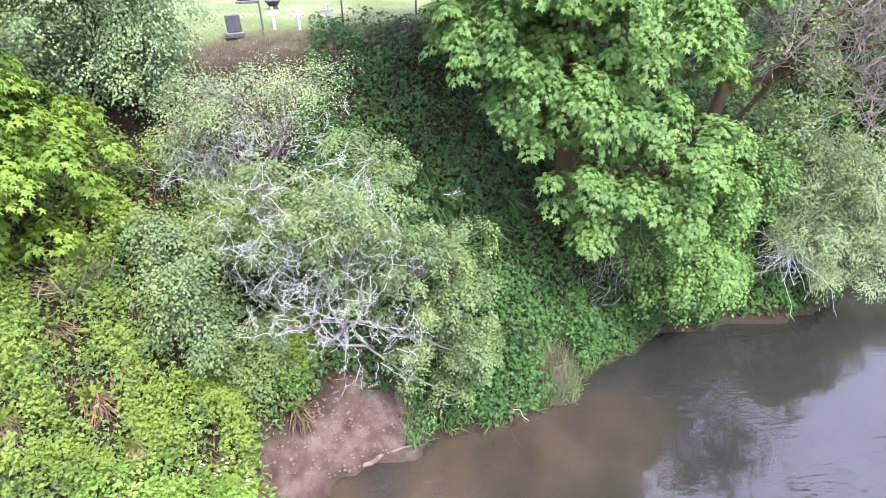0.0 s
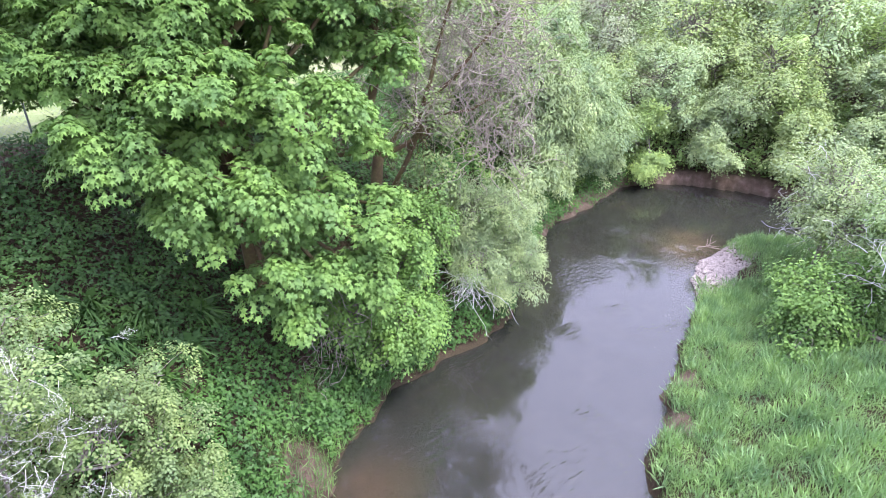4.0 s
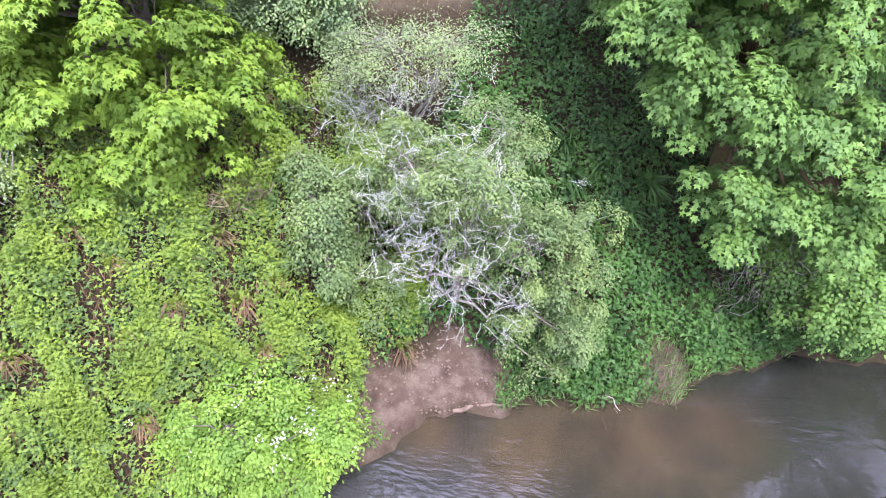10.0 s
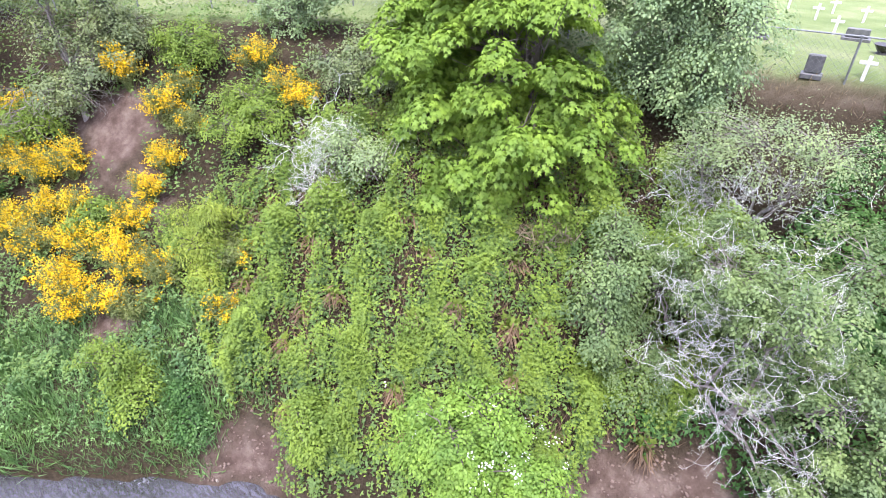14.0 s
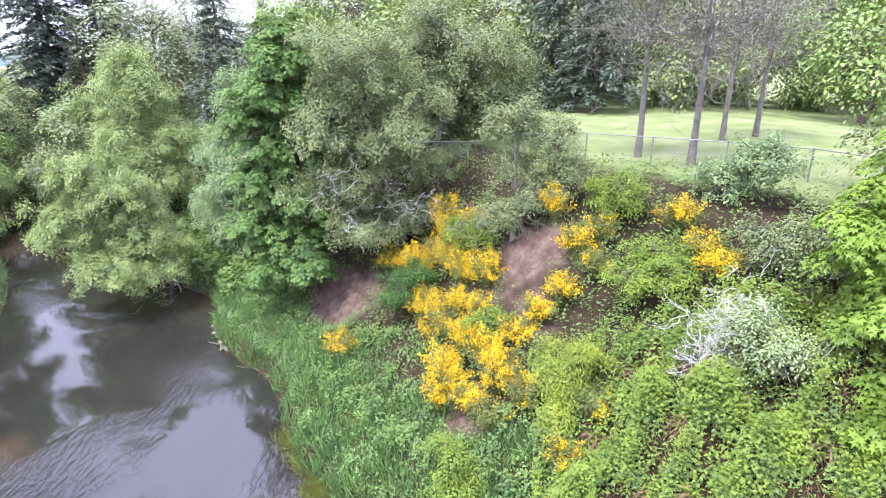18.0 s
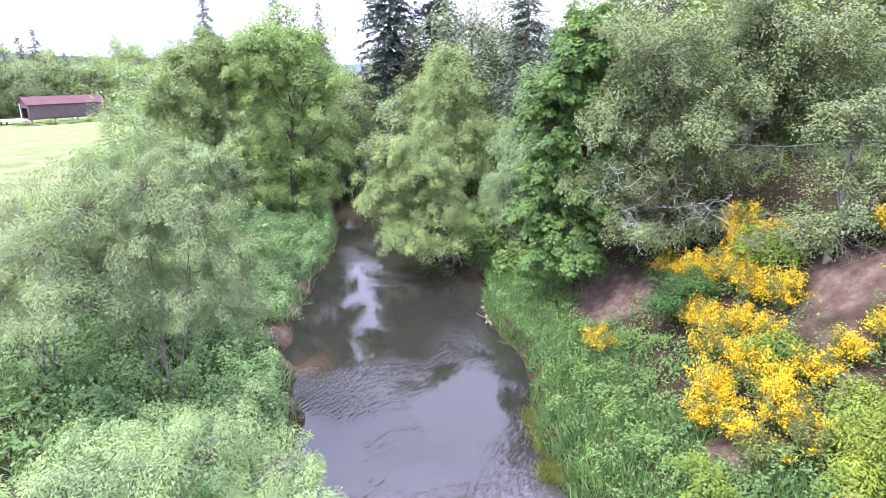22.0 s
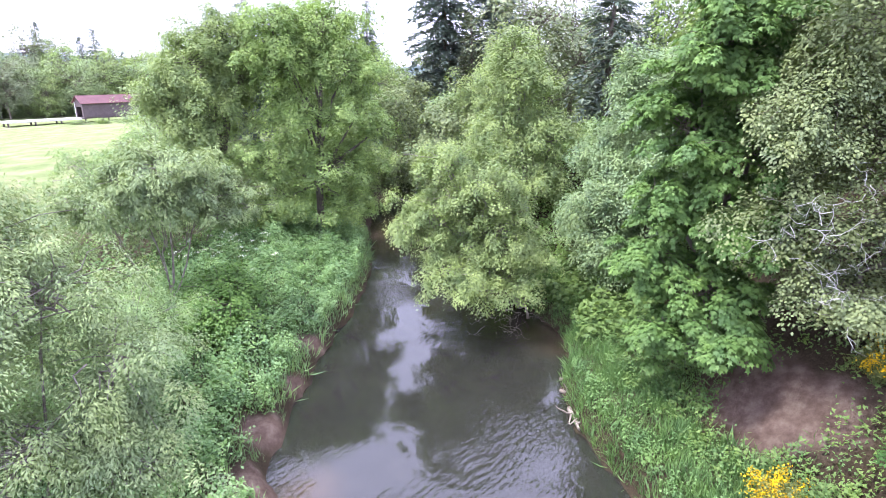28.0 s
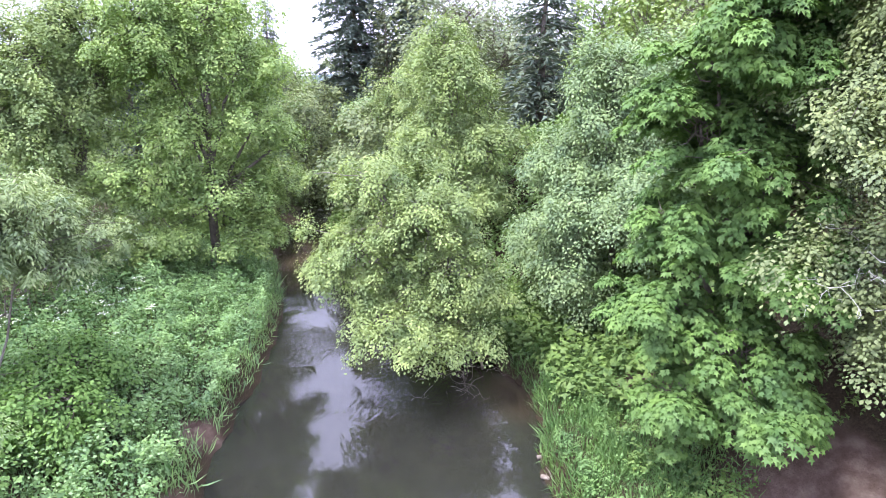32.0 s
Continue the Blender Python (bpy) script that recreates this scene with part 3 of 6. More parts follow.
def build_ground(t, nodes, links, bsdf):
    mask = nodes.new("ShaderNodeVertexColor")
    mask.layer_name = "soil"
    split = nodes.new("ShaderNodeSeparateColor")
    links.new(mask.outputs[0], split.inputs[0])
    big, mid, fine = noise_node(t, 0.35), noise_node(t, 2.3), noise_node(t, 17.0, 6.0, 0.75)
    clay = ramp_node(t, mid.outputs[0], [(0.3, (0.095, 0.062, 0.05)), (0.5, (0.165, 0.115, 0.092)), (0.72, (0.26, 0.20, 0.165))])
    litter = ramp_node(t, fine.outputs[0], [(0.3, (0.03, 0.024, 0.014)), (0.6, (0.08, 0.06, 0.038)), (0.75, (0.15, 0.11, 0.075))])
    lawn = ramp_node(t, big.outputs[0], [(0.3, (0.19, 0.255, 0.095)), (0.5, (0.26, 0.32, 0.135)), (0.72, (0.40, 0.40, 0.235))])
    speck = ramp_node(t, fine.outputs[0], [(0.3, (0.8, 0.8, 0.75)), (0.7, (1.15, 1.15, 1.1))])
    lawn_c = mixed(t, 1.0, lawn.outputs[0], speck.outputs[0], "MULTIPLY")
    bed = ramp_node(t, big.outputs[0], [(0.36, (0.05, 0.042, 0.03)), (0.55, (0.10, 0.075, 0.05)), (0.7, (0.20, 0.145, 0.09))])
    c = mixed(t, split.outputs[0], litter.outputs[0], lawn_c)
    c = mixed(t, split.outputs[1], c, clay.outputs[0])
    c = mixed(t, split.outputs[2], c, bed.outputs[0])
    links.new(c, bsdf.inputs["Base Color"])
    bsdf.inputs["Roughness"].default_value = 0.95
    bsdf.inputs["Specular IOR Level"].default_value = 0.15
    bumped(t, bsdf, mixed(t, 0.45, fine.outputs[0], noise_node(t, 4.5, 6.0, 0.7).outputs[0]), 1.0, 0.16)


# Bare clay shows in slips on the bank: (x, y, reach).
SLIPS = [(-2.3, 9.3, 1.35), (-3.3, 8.5, 1.05), (-1.2, 9.75, 0.6), (-9.4, 1.9, 1.1), (-14.5, 0.3, 1.0), (-19.9, 2.3, 1.3), (-18.6, 2.4, 0.8), (-23.6, -5.9, 1.8), (3.3, 11.4, 0.9),
         (-17.4, 2.3, 0.6), (-21.2, 1.9, 0.8), (-15.4, -17.9, 1.0), (-13.8, -16.3, 0.9), (-12.0, -13.6, 0.6), (-17.6, -19.5, 0.5), (-19.8, -21.6, 0.6), (13.0, 7.4, 0.6), (15.0, 8.6, 0.5), (-27.6, -10.6, 0.9)]
bare = np.zeros(len(xs))
for sx, sy, sr in SLIPS:
    bare = np.maximum(bare, 1 - smooth(np.hypot(xs - sx, ys - sy) + 0.45 * sr * relief(xs * 1.1, ys * 1.1), sr * 0.6, sr * 1.25))
edge = (1 - smooth(np.minimum(to_north, to_south), 0.05, 0.3)) * ~wet * smooth(relief(xs * 0.5, ys * 0.5), -0.3, 0.6)
bare = np.maximum(np.maximum(bare, edge * 0.9 * (xs > 14)), (xs > 18) * (1 - smooth(to_north, 0.3, 0.8)) * (to_north < to_south) * 0.7)
north_side = to_north < to_south
lawn = np.where(north_side, smooth(to_north, 9.0, 10.2) * (1 - smooth(xs, 10, 22)), 0.8 * smooth(to_south, 14, 20))
lawn = np.where(north_side & (xs < -14), smooth(to_north, 13.0, 14.2), lawn)
brown_strip = north_side * (1 - smooth(abs(to_north - 9.6), 0.2, 0.7)) * (xs > -12) * (xs < 4)
lawn = np.maximum(lawn, 0.85 * smooth(np.hypot(xs, ys), 55, 75))
lawn *= 1 - 0.6 * brown_strip
bare = np.maximum(bare, 0.5 * brown_strip)
ground_mesh = mesh_of("ground", np.stack([xs, ys, Z.ravel()], 1), quads, material("ground", build_ground), True)
layer = ground_mesh.color_attributes.new("soil", "FLOAT_COLOR", "POINT")
layer.data.foreach_set("color", np.stack([np.clip(lawn, 0, 1), np.clip(bare, 0, 1) * ~wet, wet * smooth(np.minimum(to_north, to_south), 0.15, 0.6), np.ones(len(xs))], 1).astype(np.float32).ravel())
tagged(new("ground", ground_mesh), "sloping creek valley with mown lawn above steep clay banks", "ground", kind="structure")


# ---- water ----
def build_water(t, nodes, links, bsdf):
    mask = nodes.new("ShaderNodeVertexColor")
    mask.layer_name = "flow"
    split = nodes.new("ShaderNodeSeparateColor")
    links.new(mask.outputs[0], split.inputs[0])
    g = nodes.new("ShaderNodeNewGeometry")
    stretch = nodes.new("ShaderNodeMapping")
    stretch.inputs["Scale"].default_value = (0.5, 1.5, 1.0)
    stretch.inputs["Rotation"].default_value = (0, 0, radians(-42))
    links.new(g.outputs["Position"], stretch.inputs[0])
    small, waves = noise_node(t, 4.6, 2.0, 0.5), noise_node(t, 1.5, 2.0, 0.5)
    for n in (small, waves):
        links.new(stretch.outputs[0], n.inputs["Vector"])
    patch = ramp_node(t, noise_node(t, 0.2, 2.0).outputs[0], [(0.5, (0.012, 0.012, 0.012)), (0.62, (0.3, 0.3, 0.3))])
    amount = mixed(t, 1.0, patch.outputs[0], split.outputs[0], "ADD")
    height = mixed(t, 1.0, mixed(t, 0.16, small.outputs[0], waves.outputs[0]), amount, "MULTIPLY")
    bump = nodes.new("ShaderNodeBump")
    bump.inputs["Strength"].default_value, bump.inputs["Distance"].default_value = 1.0, 0.2
    links.new(height, bump.inputs["Height"])
    clear = nodes.new("ShaderNodeBsdfTransparent")
    clear.inputs[0].default_value = (0.5, 0.47, 0.4, 1)
    murk = nodes.new("ShaderNodeBsdfDiffuse")
    silt = ramp_node(t, noise_node(t, 0.8, 4.0).outputs[0], [(0.3, (0.075, 0.055, 0.04)), (0.7, (0.15, 0.108, 0.07))])
    # riffles get a pale lavender murk: sky reflection painted into the diffuse colour
    sky_tint = mixed(t, split.outputs[0], (0.042, 0.043, 0.037), (0.135, 0.13, 0.15))
    links.new(mixed(t, split.outputs[2], sky_tint, silt.outputs[0]), murk.inputs[0])
    body = nodes.new("ShaderNodeMixShader")
    body.inputs[0].default_value = 0.6
    links.new(clear.outputs[0], body.inputs[1])
    links.new(murk.outputs[0], body.inputs[2])
    gloss = nodes.new("ShaderNodeBsdfGlossy")
    gloss.inputs["Roughness"].default_value = 0.006
    links.new(bump.outputs[0], gloss.inputs["Normal"])
    fres = nodes.new("ShaderNodeFresnel")
    fres.inputs[0].default_value = 1.9
    links.new(bump.outputs[0], fres.inputs["Normal"])
    surface = nodes.new("ShaderNodeMixShader")
    links.new(fres.outputs[0], surface.inputs[0])
    links.new(body.outputs[0], surface.inputs[1])
    links.new(gloss.outputs[0], surface.inputs[2])
    froth = nodes.new("ShaderNodeBsdfDiffuse")
    froth.inputs[0].default_value = (0.75, 0.76, 0.78, 1)
    flecks = ramp_node(t, noise_node(t, 7.0, 5.0, 0.75).outputs[0], [(0.52, (0, 0, 0)), (0.7, (0.8, 0.8, 0.8))])
    white = nodes.new("ShaderNodeMixShader")
    links.new(mixed(t, 1.0, flecks.outputs[0], split.outputs[1], "MULTIPLY"), white.inputs[0])
    links.new(surface.outputs[0], white.inputs[1])
    links.new(froth.outputs[0], white.inputs[2])
    links.new(white.outputs[0], nodes["Material Output"].inputs[0])


WATER = material("creek water", build_water)
wx, wy = np.arange(-84, 84, 0.5), np.arange(-72, 34, 0.5)
WX, WY = np.meshgrid(wx, wy, indexing="ij")
wi = np.arange(WX.size).reshape(WX.shape)
wq = np.stack([wi[:-1, :-1], wi[1:, :-1], wi[1:, 1:], wi[:-1, 1:]], -1).reshape(-1, 4)
mx, my = WX.ravel()[wq].mean(1), WY.ravel()[wq].mean(1)
wq = wq[in_water(mx, my) | (np.minimum(line_distance(mx, my, NORTH_LINE), line_distance(mx, my, SOUTH_LINE)) < 0.9)]
used, inverse = np.unique(wq, return_inverse=True)
ux, uy = WX.ravel()[used], WY.ravel()[used]
water_mesh = mesh_of("water", np.stack([ux, uy, 0.006 * relief(ux, uy)], 1), inverse.reshape(wq.shape), WATER, True)


def pools(spots):
    """How far each point of the water lies inside soft round patches (x, y, reach)."""
    out = np.zeros(len(ux))
    for sx, sy, sr in spots:
        out = np.maximum(out, 1 - smooth(np.hypot(ux - sx, uy - sy) + 0.3 * sr * relief(ux * 0.7, uy * 0.7), sr * 0.1, sr * 1.4))
    return out


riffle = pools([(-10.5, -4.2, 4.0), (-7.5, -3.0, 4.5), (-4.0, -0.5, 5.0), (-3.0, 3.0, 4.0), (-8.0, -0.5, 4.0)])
foam = pools([(-11.0, -4.1, 0.5), (-9.75, -5.5, 0.4), (-8.6, -4.6, 0.5), (-11.2, -0.6, 0.4)])
sand = pools([(2.3, 9.4, 2.4), (0.3, 8.8, 1.6), (4.6, 10.8, 1.4), (-2.4, 8.2, 1.0), (-27.0, -14.9, 2.0), (-33.0, -29.4, 3.0), (-36.0, -32.4, 3.0), (24.0, 15.0, 2.2), (-14.4, -15.4, 1.0)])
flow = water_mesh.color_attributes.new("flow", "FLOAT_COLOR", "POINT")
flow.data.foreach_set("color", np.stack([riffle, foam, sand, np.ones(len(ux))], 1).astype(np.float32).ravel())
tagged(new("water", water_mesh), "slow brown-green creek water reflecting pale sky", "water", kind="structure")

# ---- trees on the cemetery bank ----
def at(x, y, lobes, z=None):
    """Lobes given in the world, as seen from a foot at (x, y)."""
    z = float(ground_z(x, y)[0]) - 0.05 if z is None else z
    return [(a - x, b - y, c - z, *r) for a, b, c, *r in lobes]


def lumpy(lobes, count=5):
    """Breaks each rounded lobe up into smaller uneven ones."""
    out = []
    for x, y, z, a, b, c in lobes:
        for k in range(count):
            u = unit(rng.normal(size=3)) * rng.uniform(0.35, 0.75)
            s = rng.uniform(0.38, 0.62)
            out.append((x + u[0] * a, y + u[1] * b, z + u[2] * c, a * s, b * s, c * s * 1.15))
    return out


maple_lobes = [(2.3, 15.4, 10.3, 2.0, 1.8, 0.8), (4.2, 14.9, 9.7, 1.3, 1.1, 0.8), (0.1, 16.1, 10.0, 1.3, 1.2, 0.8), (1.1, 18.6, 11.6, 1.9, 1.6, 1.0), (3.7, 18.5, 11.7, 2.4, 2.1, 1.0), (7.5, 17.6, 11.6, 2.0, 1.8, 1.0),
               (1.2, 14.9, 8.8, 1.3, 1.2, 0.7), (2.7, 14.5, 8.2, 1.2, 1.1, 0.7), (4.8, 14.5, 8.4, 1.1, 1.0, 0.9), (6.2, 14.8, 9.2, 1.0, 0.9, 1.0), (7.2, 14.4, 7.9, 0.7, 0.6, 0.8), (3.6, 14.0, 7.3, 1.2, 1.1, 0.7),
               (2.5, 14.1, 6.8, 0.8, 0.7, 0.5), (5.5, 13.6, 6.2, 1.2, 1.1, 0.9), (5.8, 13.0, 5.0, 0.9, 0.8, 0.8), (3.4, 13.5, 5.6, 1.0, 0.9, 0.7), (8.9, 17.0, 10.2, 1.1, 1.0, 0.8), (-1.1, 17.0, 10.8, 1.5, 1.3, 1.0),
               (3.0, 15.6, 9.3, 1.6, 1.4, 0.6), (0.4, 15.3, 9.1, 1.2, 1.0, 0.5), (4.9, 14.1, 7.3, 1.1, 1.0, 0.7), (7.0, 14.2, 6.4, 0.8, 0.7, 0.8), (4.8, 13.3, 5.4, 0.9, 0.8, 0.6), (1.8, 14.4, 7.4, 0.9, 0.8, 0.5), (4.2, 13.2, 4.4, 0.8, 0.7, 0.5), (1.7, 16.5, 11.6, 1.5, 1.4, 0.9), (3.7, 16.3, 11.9, 1.5, 1.4, 0.9), (2.7, 15.9, 10.9, 1.3, 1.1, 0.6), (5.2, 16.3, 11.1, 1.2, 1.0, 0.8), (0.5, 16.9, 11.2, 1.0, 0.9, 0.7), (3.0, 17.0, 15.0, 3.4, 3.0, 2.2), (7.2, 17.6, 13.8, 2.4, 2.2, 1.8), (0.2, 17.6, 13.6, 2.4, 2.2, 1.4)]
tree("maple_tree", "tall bigleaf maple with drooping tiers of fresh green leaves", "tree", 4.0, 16.6, at(4.0, 16.6, maple_lobes), "star", 0.165, LEAF["maple"],
     1120, 50, 0.48, 0.3, 0.3, MOSSY, group="maple trees", droop=0.6, under=0.15, inner=0.5, up=1.2)
# rear crown looks shaded through its darker leaf colour
tree("maple_tree", "maple crown shading the ferny hollow, shade put into its deep green", "tree", 4.4, 21.0,
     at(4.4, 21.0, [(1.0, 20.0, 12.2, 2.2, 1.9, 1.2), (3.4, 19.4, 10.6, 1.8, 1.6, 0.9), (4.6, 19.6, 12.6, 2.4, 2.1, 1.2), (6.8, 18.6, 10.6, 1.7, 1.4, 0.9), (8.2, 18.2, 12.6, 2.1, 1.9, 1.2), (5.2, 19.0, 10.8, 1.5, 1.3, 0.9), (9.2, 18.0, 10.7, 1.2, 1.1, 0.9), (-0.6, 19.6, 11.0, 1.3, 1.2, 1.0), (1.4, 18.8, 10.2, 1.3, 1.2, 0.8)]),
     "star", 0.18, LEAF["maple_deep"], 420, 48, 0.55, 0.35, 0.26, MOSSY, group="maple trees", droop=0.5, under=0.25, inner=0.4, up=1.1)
tree("maple_tree", "bright yellow-green bigleaf maple standing on the bramble slope", "tree", -10.9, 11.9,
     at(-10.9, 11.9, [(-10.6, 11.0, 8.8, 2.7, 2.3, 2.6), (-8.9, 10.4, 7.4, 1.6, 1.5, 1.9), (-12.3, 10.4, 7.2, 1.7, 1.6, 2.0), (-10.2, 10.0, 6.2, 1.8, 1.3, 1.2), (-11.2, 12.4, 12.2, 2.6, 2.4, 2.4),
                      (-13.3, 12.2, 9.8, 1.9, 1.9, 2.2), (-12.8, 9.6, 8.8, 1.4, 1.3, 1.6), (-12.6, 9.4, 6.6, 1.2, 1.1, 1.2)]), "star", 0.165, LEAF["maple_bright"], 520, 54, 0.5, 0.32, 0.28, BARK, group="maple trees", droop=0.5, inner=0.74, under=0.2, up=1.2)
tree("ash_tree", "grey-green ash behind the maple at the cemetery fence", "tree", -8.8, 15.6,
     at(-8.8, 15.6, [(-8.4, 15.3, 10.2, 1.7, 1.6, 1.9), (-7.6, 14.9, 8.4, 1.3, 1.2, 1.2), (-8.8, 15.9, 12.8, 1.9, 1.8, 1.7), (-9.6, 14.6, 8.0, 1.4, 1.3, 1.2), (-10.4, 15.6, 10.6, 1.8, 1.7, 2.0), (-7.5, 15.2, 10.0, 1.3, 1.3, 1.5)]), "oval", 0.09, LEAF["grey_green"],
     620, 64, 0.46, 0.55, 0.16, BARK, group="bank trees")
tree("ash_tree", "dark green ash at the edge of the lawn", "tree", -15.6, 14.6,
     at(-15.6, 14.6, [(-15.6, 14.6, 11.6, 2.6, 2.6, 2.6), (-14.2, 13.6, 9.4, 1.8, 1.8, 1.6), (-17.4, 13.4, 9.6, 1.8, 1.8, 1.8), (-13.4, 15.4, 11.0, 2.0, 2.0, 2.2), (-18.6, 14.8, 12.0, 2.2, 2.2, 2.2)]), "small", 0.16, LEAF["oak"], 360, 44, 0.8, 0.6, 0.2, BARK, group="bank trees")
snag = tree("mossy_tree", "half-dead mossy tree with bare grey twigs and ivy on its trunk", "tree", 8.9, 18.2,
            at(8.9, 18.2, [(9.0, 18.0, 13.8, 1.8, 1.8, 2.0), (10.2, 17.2, 7.4, 1.2, 1.1, 1.6), (13.4, 17.0, 10.8, 0.9, 0.9, 1.2), (10.4, 17.0, 5.2, 1.2, 1.1, 1.3), (12.9, 16.6, 8.4, 0.7, 0.7, 1.0), (11.8, 17.4, 12.0, 1.4, 1.2, 1.2)]), "oval", 0.13, LEAF["hawthorn"], 170, 24, 0.5, 0.6, 0.26, MOSSY,
            stems=2, group="bank trees")
crooked_twigs("twig_spray", snag, at(8.9, 18.2, [(11.2, 17.5, 11.3, 1.0), (11.9, 16.9, 10.4, 1.0), (10.4, 17.8, 9.9, 0.8), (12.8, 16.3, 11.3, 0.8), (12.9, 16.0, 9.5, 0.8), (11.9, 16.5, 8.2, 0.8), (10.7, 17.3, 8.0, 0.8), (12.5, 15.9, 7.1, 0.6)]),
              560, 1.7, PALE_SNAG, False, 0.017, 0.5)
tree("willow_bush", "grey-green willow leaning out over the water", "bush", 11.6, 16.0,
     at(11.6, 16.0, [(11.9, 16.4, 4.4, 1.3, 1.2, 0.9), (13.0, 15.6, 4.0, 1.3, 1.1, 1.1), (11.9, 15.7, 2.8, 1.5, 1.3, 1.2), (13.2, 14.9, 2.7, 0.9, 0.9, 0.9), (11.0, 16.5, 3.5, 0.8, 0.8, 0.8), (12.4, 15.0, 1.7, 1.1, 1.0, 0.7)]), "lance", 0.085, LEAF["willow"], 340, 80, 0.42, 0.7, 0.09, TWIG, 3, group="willows")
snag2 = tree("bank_bush", "green bush hanging over the clay bank", "bush", 8.0, 14.9,
             at(8.0, 14.9, [(5.9, 13.9, 3.3, 1.0, 0.9, 0.9), (7.3, 13.4, 3.0, 1.0, 0.9, 1.0), (6.3, 13.4, 2.2, 0.8, 0.7, 0.6), (8.1, 14.6, 4.0, 1.0, 0.9, 1.2), (9.4, 15.8, 4.6, 1.1, 1.0, 1.3), (8.6, 14.6, 2.0, 1.0, 0.8, 0.9), (7.4, 13.9, 1.6, 0.9, 0.7, 0.6)]), "oval", 0.11, LEAF["maple"], 320, 40, 0.42, 0.6, 0.06, BARK, 3, group="bank bushes")
crooked_twigs("hanging_twig_spray", snag2, [(5.4, 1.2, 0.9, 0.3), (-2.4, -1.1, 1.8, 0.5), (-3.0, -1.3, 2.6, 0.4), (-2.6, -1.4, 1.0, 0.4)], 70, 1.5, TWIG, False, 0.013, 1.6)
dead = thing("fallen_branch", 10.6, 15.0, 1.0, "bleached dead branch fanning out over the water", "branch")
crooked_twigs("branch_fan", dead, [(0.1, 0.1, 1.5, 0.12), (0.3, 0.0, 1.2, 0.16)], 40, 1.9, PALE_TWIG, False, 0.014, 1.2)
for wx_, wy_, lob, tone in ((20.4, 22.6, [(20.6, 22.2, 5.2, 2.2, 2.0, 2.6), (21.6, 22.6, 2.8, 1.8, 1.6, 1.8), (18.6, 21.0, 3.2, 1.6, 1.6, 2.0), (20.2, 23.0, 8.0, 1.8, 1.8, 1.8)], "willow"),
                            (25.0, 24.0, [(25.0, 23.6, 3.2, 2.2, 2.0, 1.8), (26.5, 25.2, 5.4, 2.2, 2.0, 2.2)], "grey_green")):
    tree("willow_tree", "rounded grey-green willow above the clay bank", "tree", wx_, wy_, at(wx_, wy_, lob), "lance", 0.16, LEAF[tone], 320, 80, 0.75, 0.7, 0.14, BARK, 3, group="willows")

hawthorn = tree("hawthorn", "old hawthorn with sparse leaves and white lichen on every twig", "tree", -2.9, 11.0,
                at(-2.9, 11.0, [(-3.6, 10.9, 6.2, 1.6, 1.1, 1.0), (-2.0, 10.4, 6.0, 1.3, 1.0, 1.1), (-4.9, 10.9, 4.6, 1.3, 1.0, 1.5), (-0.7, 10.6, 4.6, 1.2, 0.9, 1.5), (-0.4, 10.3, 2.6, 1.1, 0.8, 1.2),
                                (-4.6, 10.2, 2.9, 1.1, 0.9, 1.1), (-1.6, 11.5, 7.0, 1.1, 0.9, 0.8), (-2.4, 11.6, 4.4, 1.8, 0.7, 1.6), (0.2, 10.7, 3.8, 0.8, 0.7, 0.8), (0.7, 9.9, 2.8, 0.7, 0.6, 0.8), (0.3, 9.7, 1.8, 0.7, 0.5, 0.7), (0.5, 11.8, 4.6, 0.8, 0.7, 0.8)]), "small", 0.068, LEAF["hawthorn"], 470, 66, 0.3, 0.6, 0.1, TWIG, 4, group="hawthorns", twig=0.012)
crooked_twigs("lichened_twig_spray", hawthorn, [(a, b - 0.15, c + 0.1, r) for a, b, c, r in ((-0.9, -0.8, 4.1, 0.45), (0.3, -0.9, 3.6, 0.5), (0.9, -1.0, 2.4, 0.45), (0.6, -1.3, 1.7, 0.4), (1.0, -0.6, 4.2, 0.3), (0.2, -1.2, 2.2, 0.4), (2.0, -1.1, 1.4, 0.35), (-0.6, -0.9, 3.2, 0.5), (-0.2, -1.0, 2.8, 0.5), (1.4, -0.9, 3.4, 0.5), (0.4, -0.6, 4.8, 0.7))], 270, 0.72, PALE_TWIG, True, 0.005, 0.35)
haw2 = tree("hawthorn", "grey leaf-poor hawthorn below the fence, thick with lichen", "tree", -5.0, 14.2,
            at(-5.0, 14.2, [(-5.0, 13.8, 7.6, 1.5, 1.2, 0.9), (-3.7, 13.9, 7.8, 1.2, 1.1, 0.8), (-6.0, 13.2, 7.0, 0.9, 0.9, 0.8)]), "small", 0.055, LEAF["willow"], 150, 36, 0.45, 0.7, 0.07, TWIG, 4, group="hawthorns", twig=0.012)
crooked_twigs("lichened_twig_spray", haw2, [(-1.0, -1.0, 0.6, 0.35), (-0.2, -0.6, 1.1, 0.5), (0.8, -0.5, 1.2, 0.5), (-1.1, -0.8, 1.1, 0.3)], 210, 0.75, PALE_TWIG, True, 0.006)
tree("bank_bush", "blue-green shrub leaning against the lichened hawthorn", "bush", -5.8, 9.8,
     lumpy(at(-5.8, 9.8, [(-5.5, 9.8, 4.7, 1.0, 0.9, 1.1), (-6.0, 10.9, 5.5, 0.9, 0.8, 0.9), (-5.0, 9.2, 3.9, 0.7, 0.6, 0.8)]), 6), "small", 0.075, LEAF["thorn_shade"], 190, 36, 0.36, 0.6, 0.05, BARK, 3, group="bank bushes")
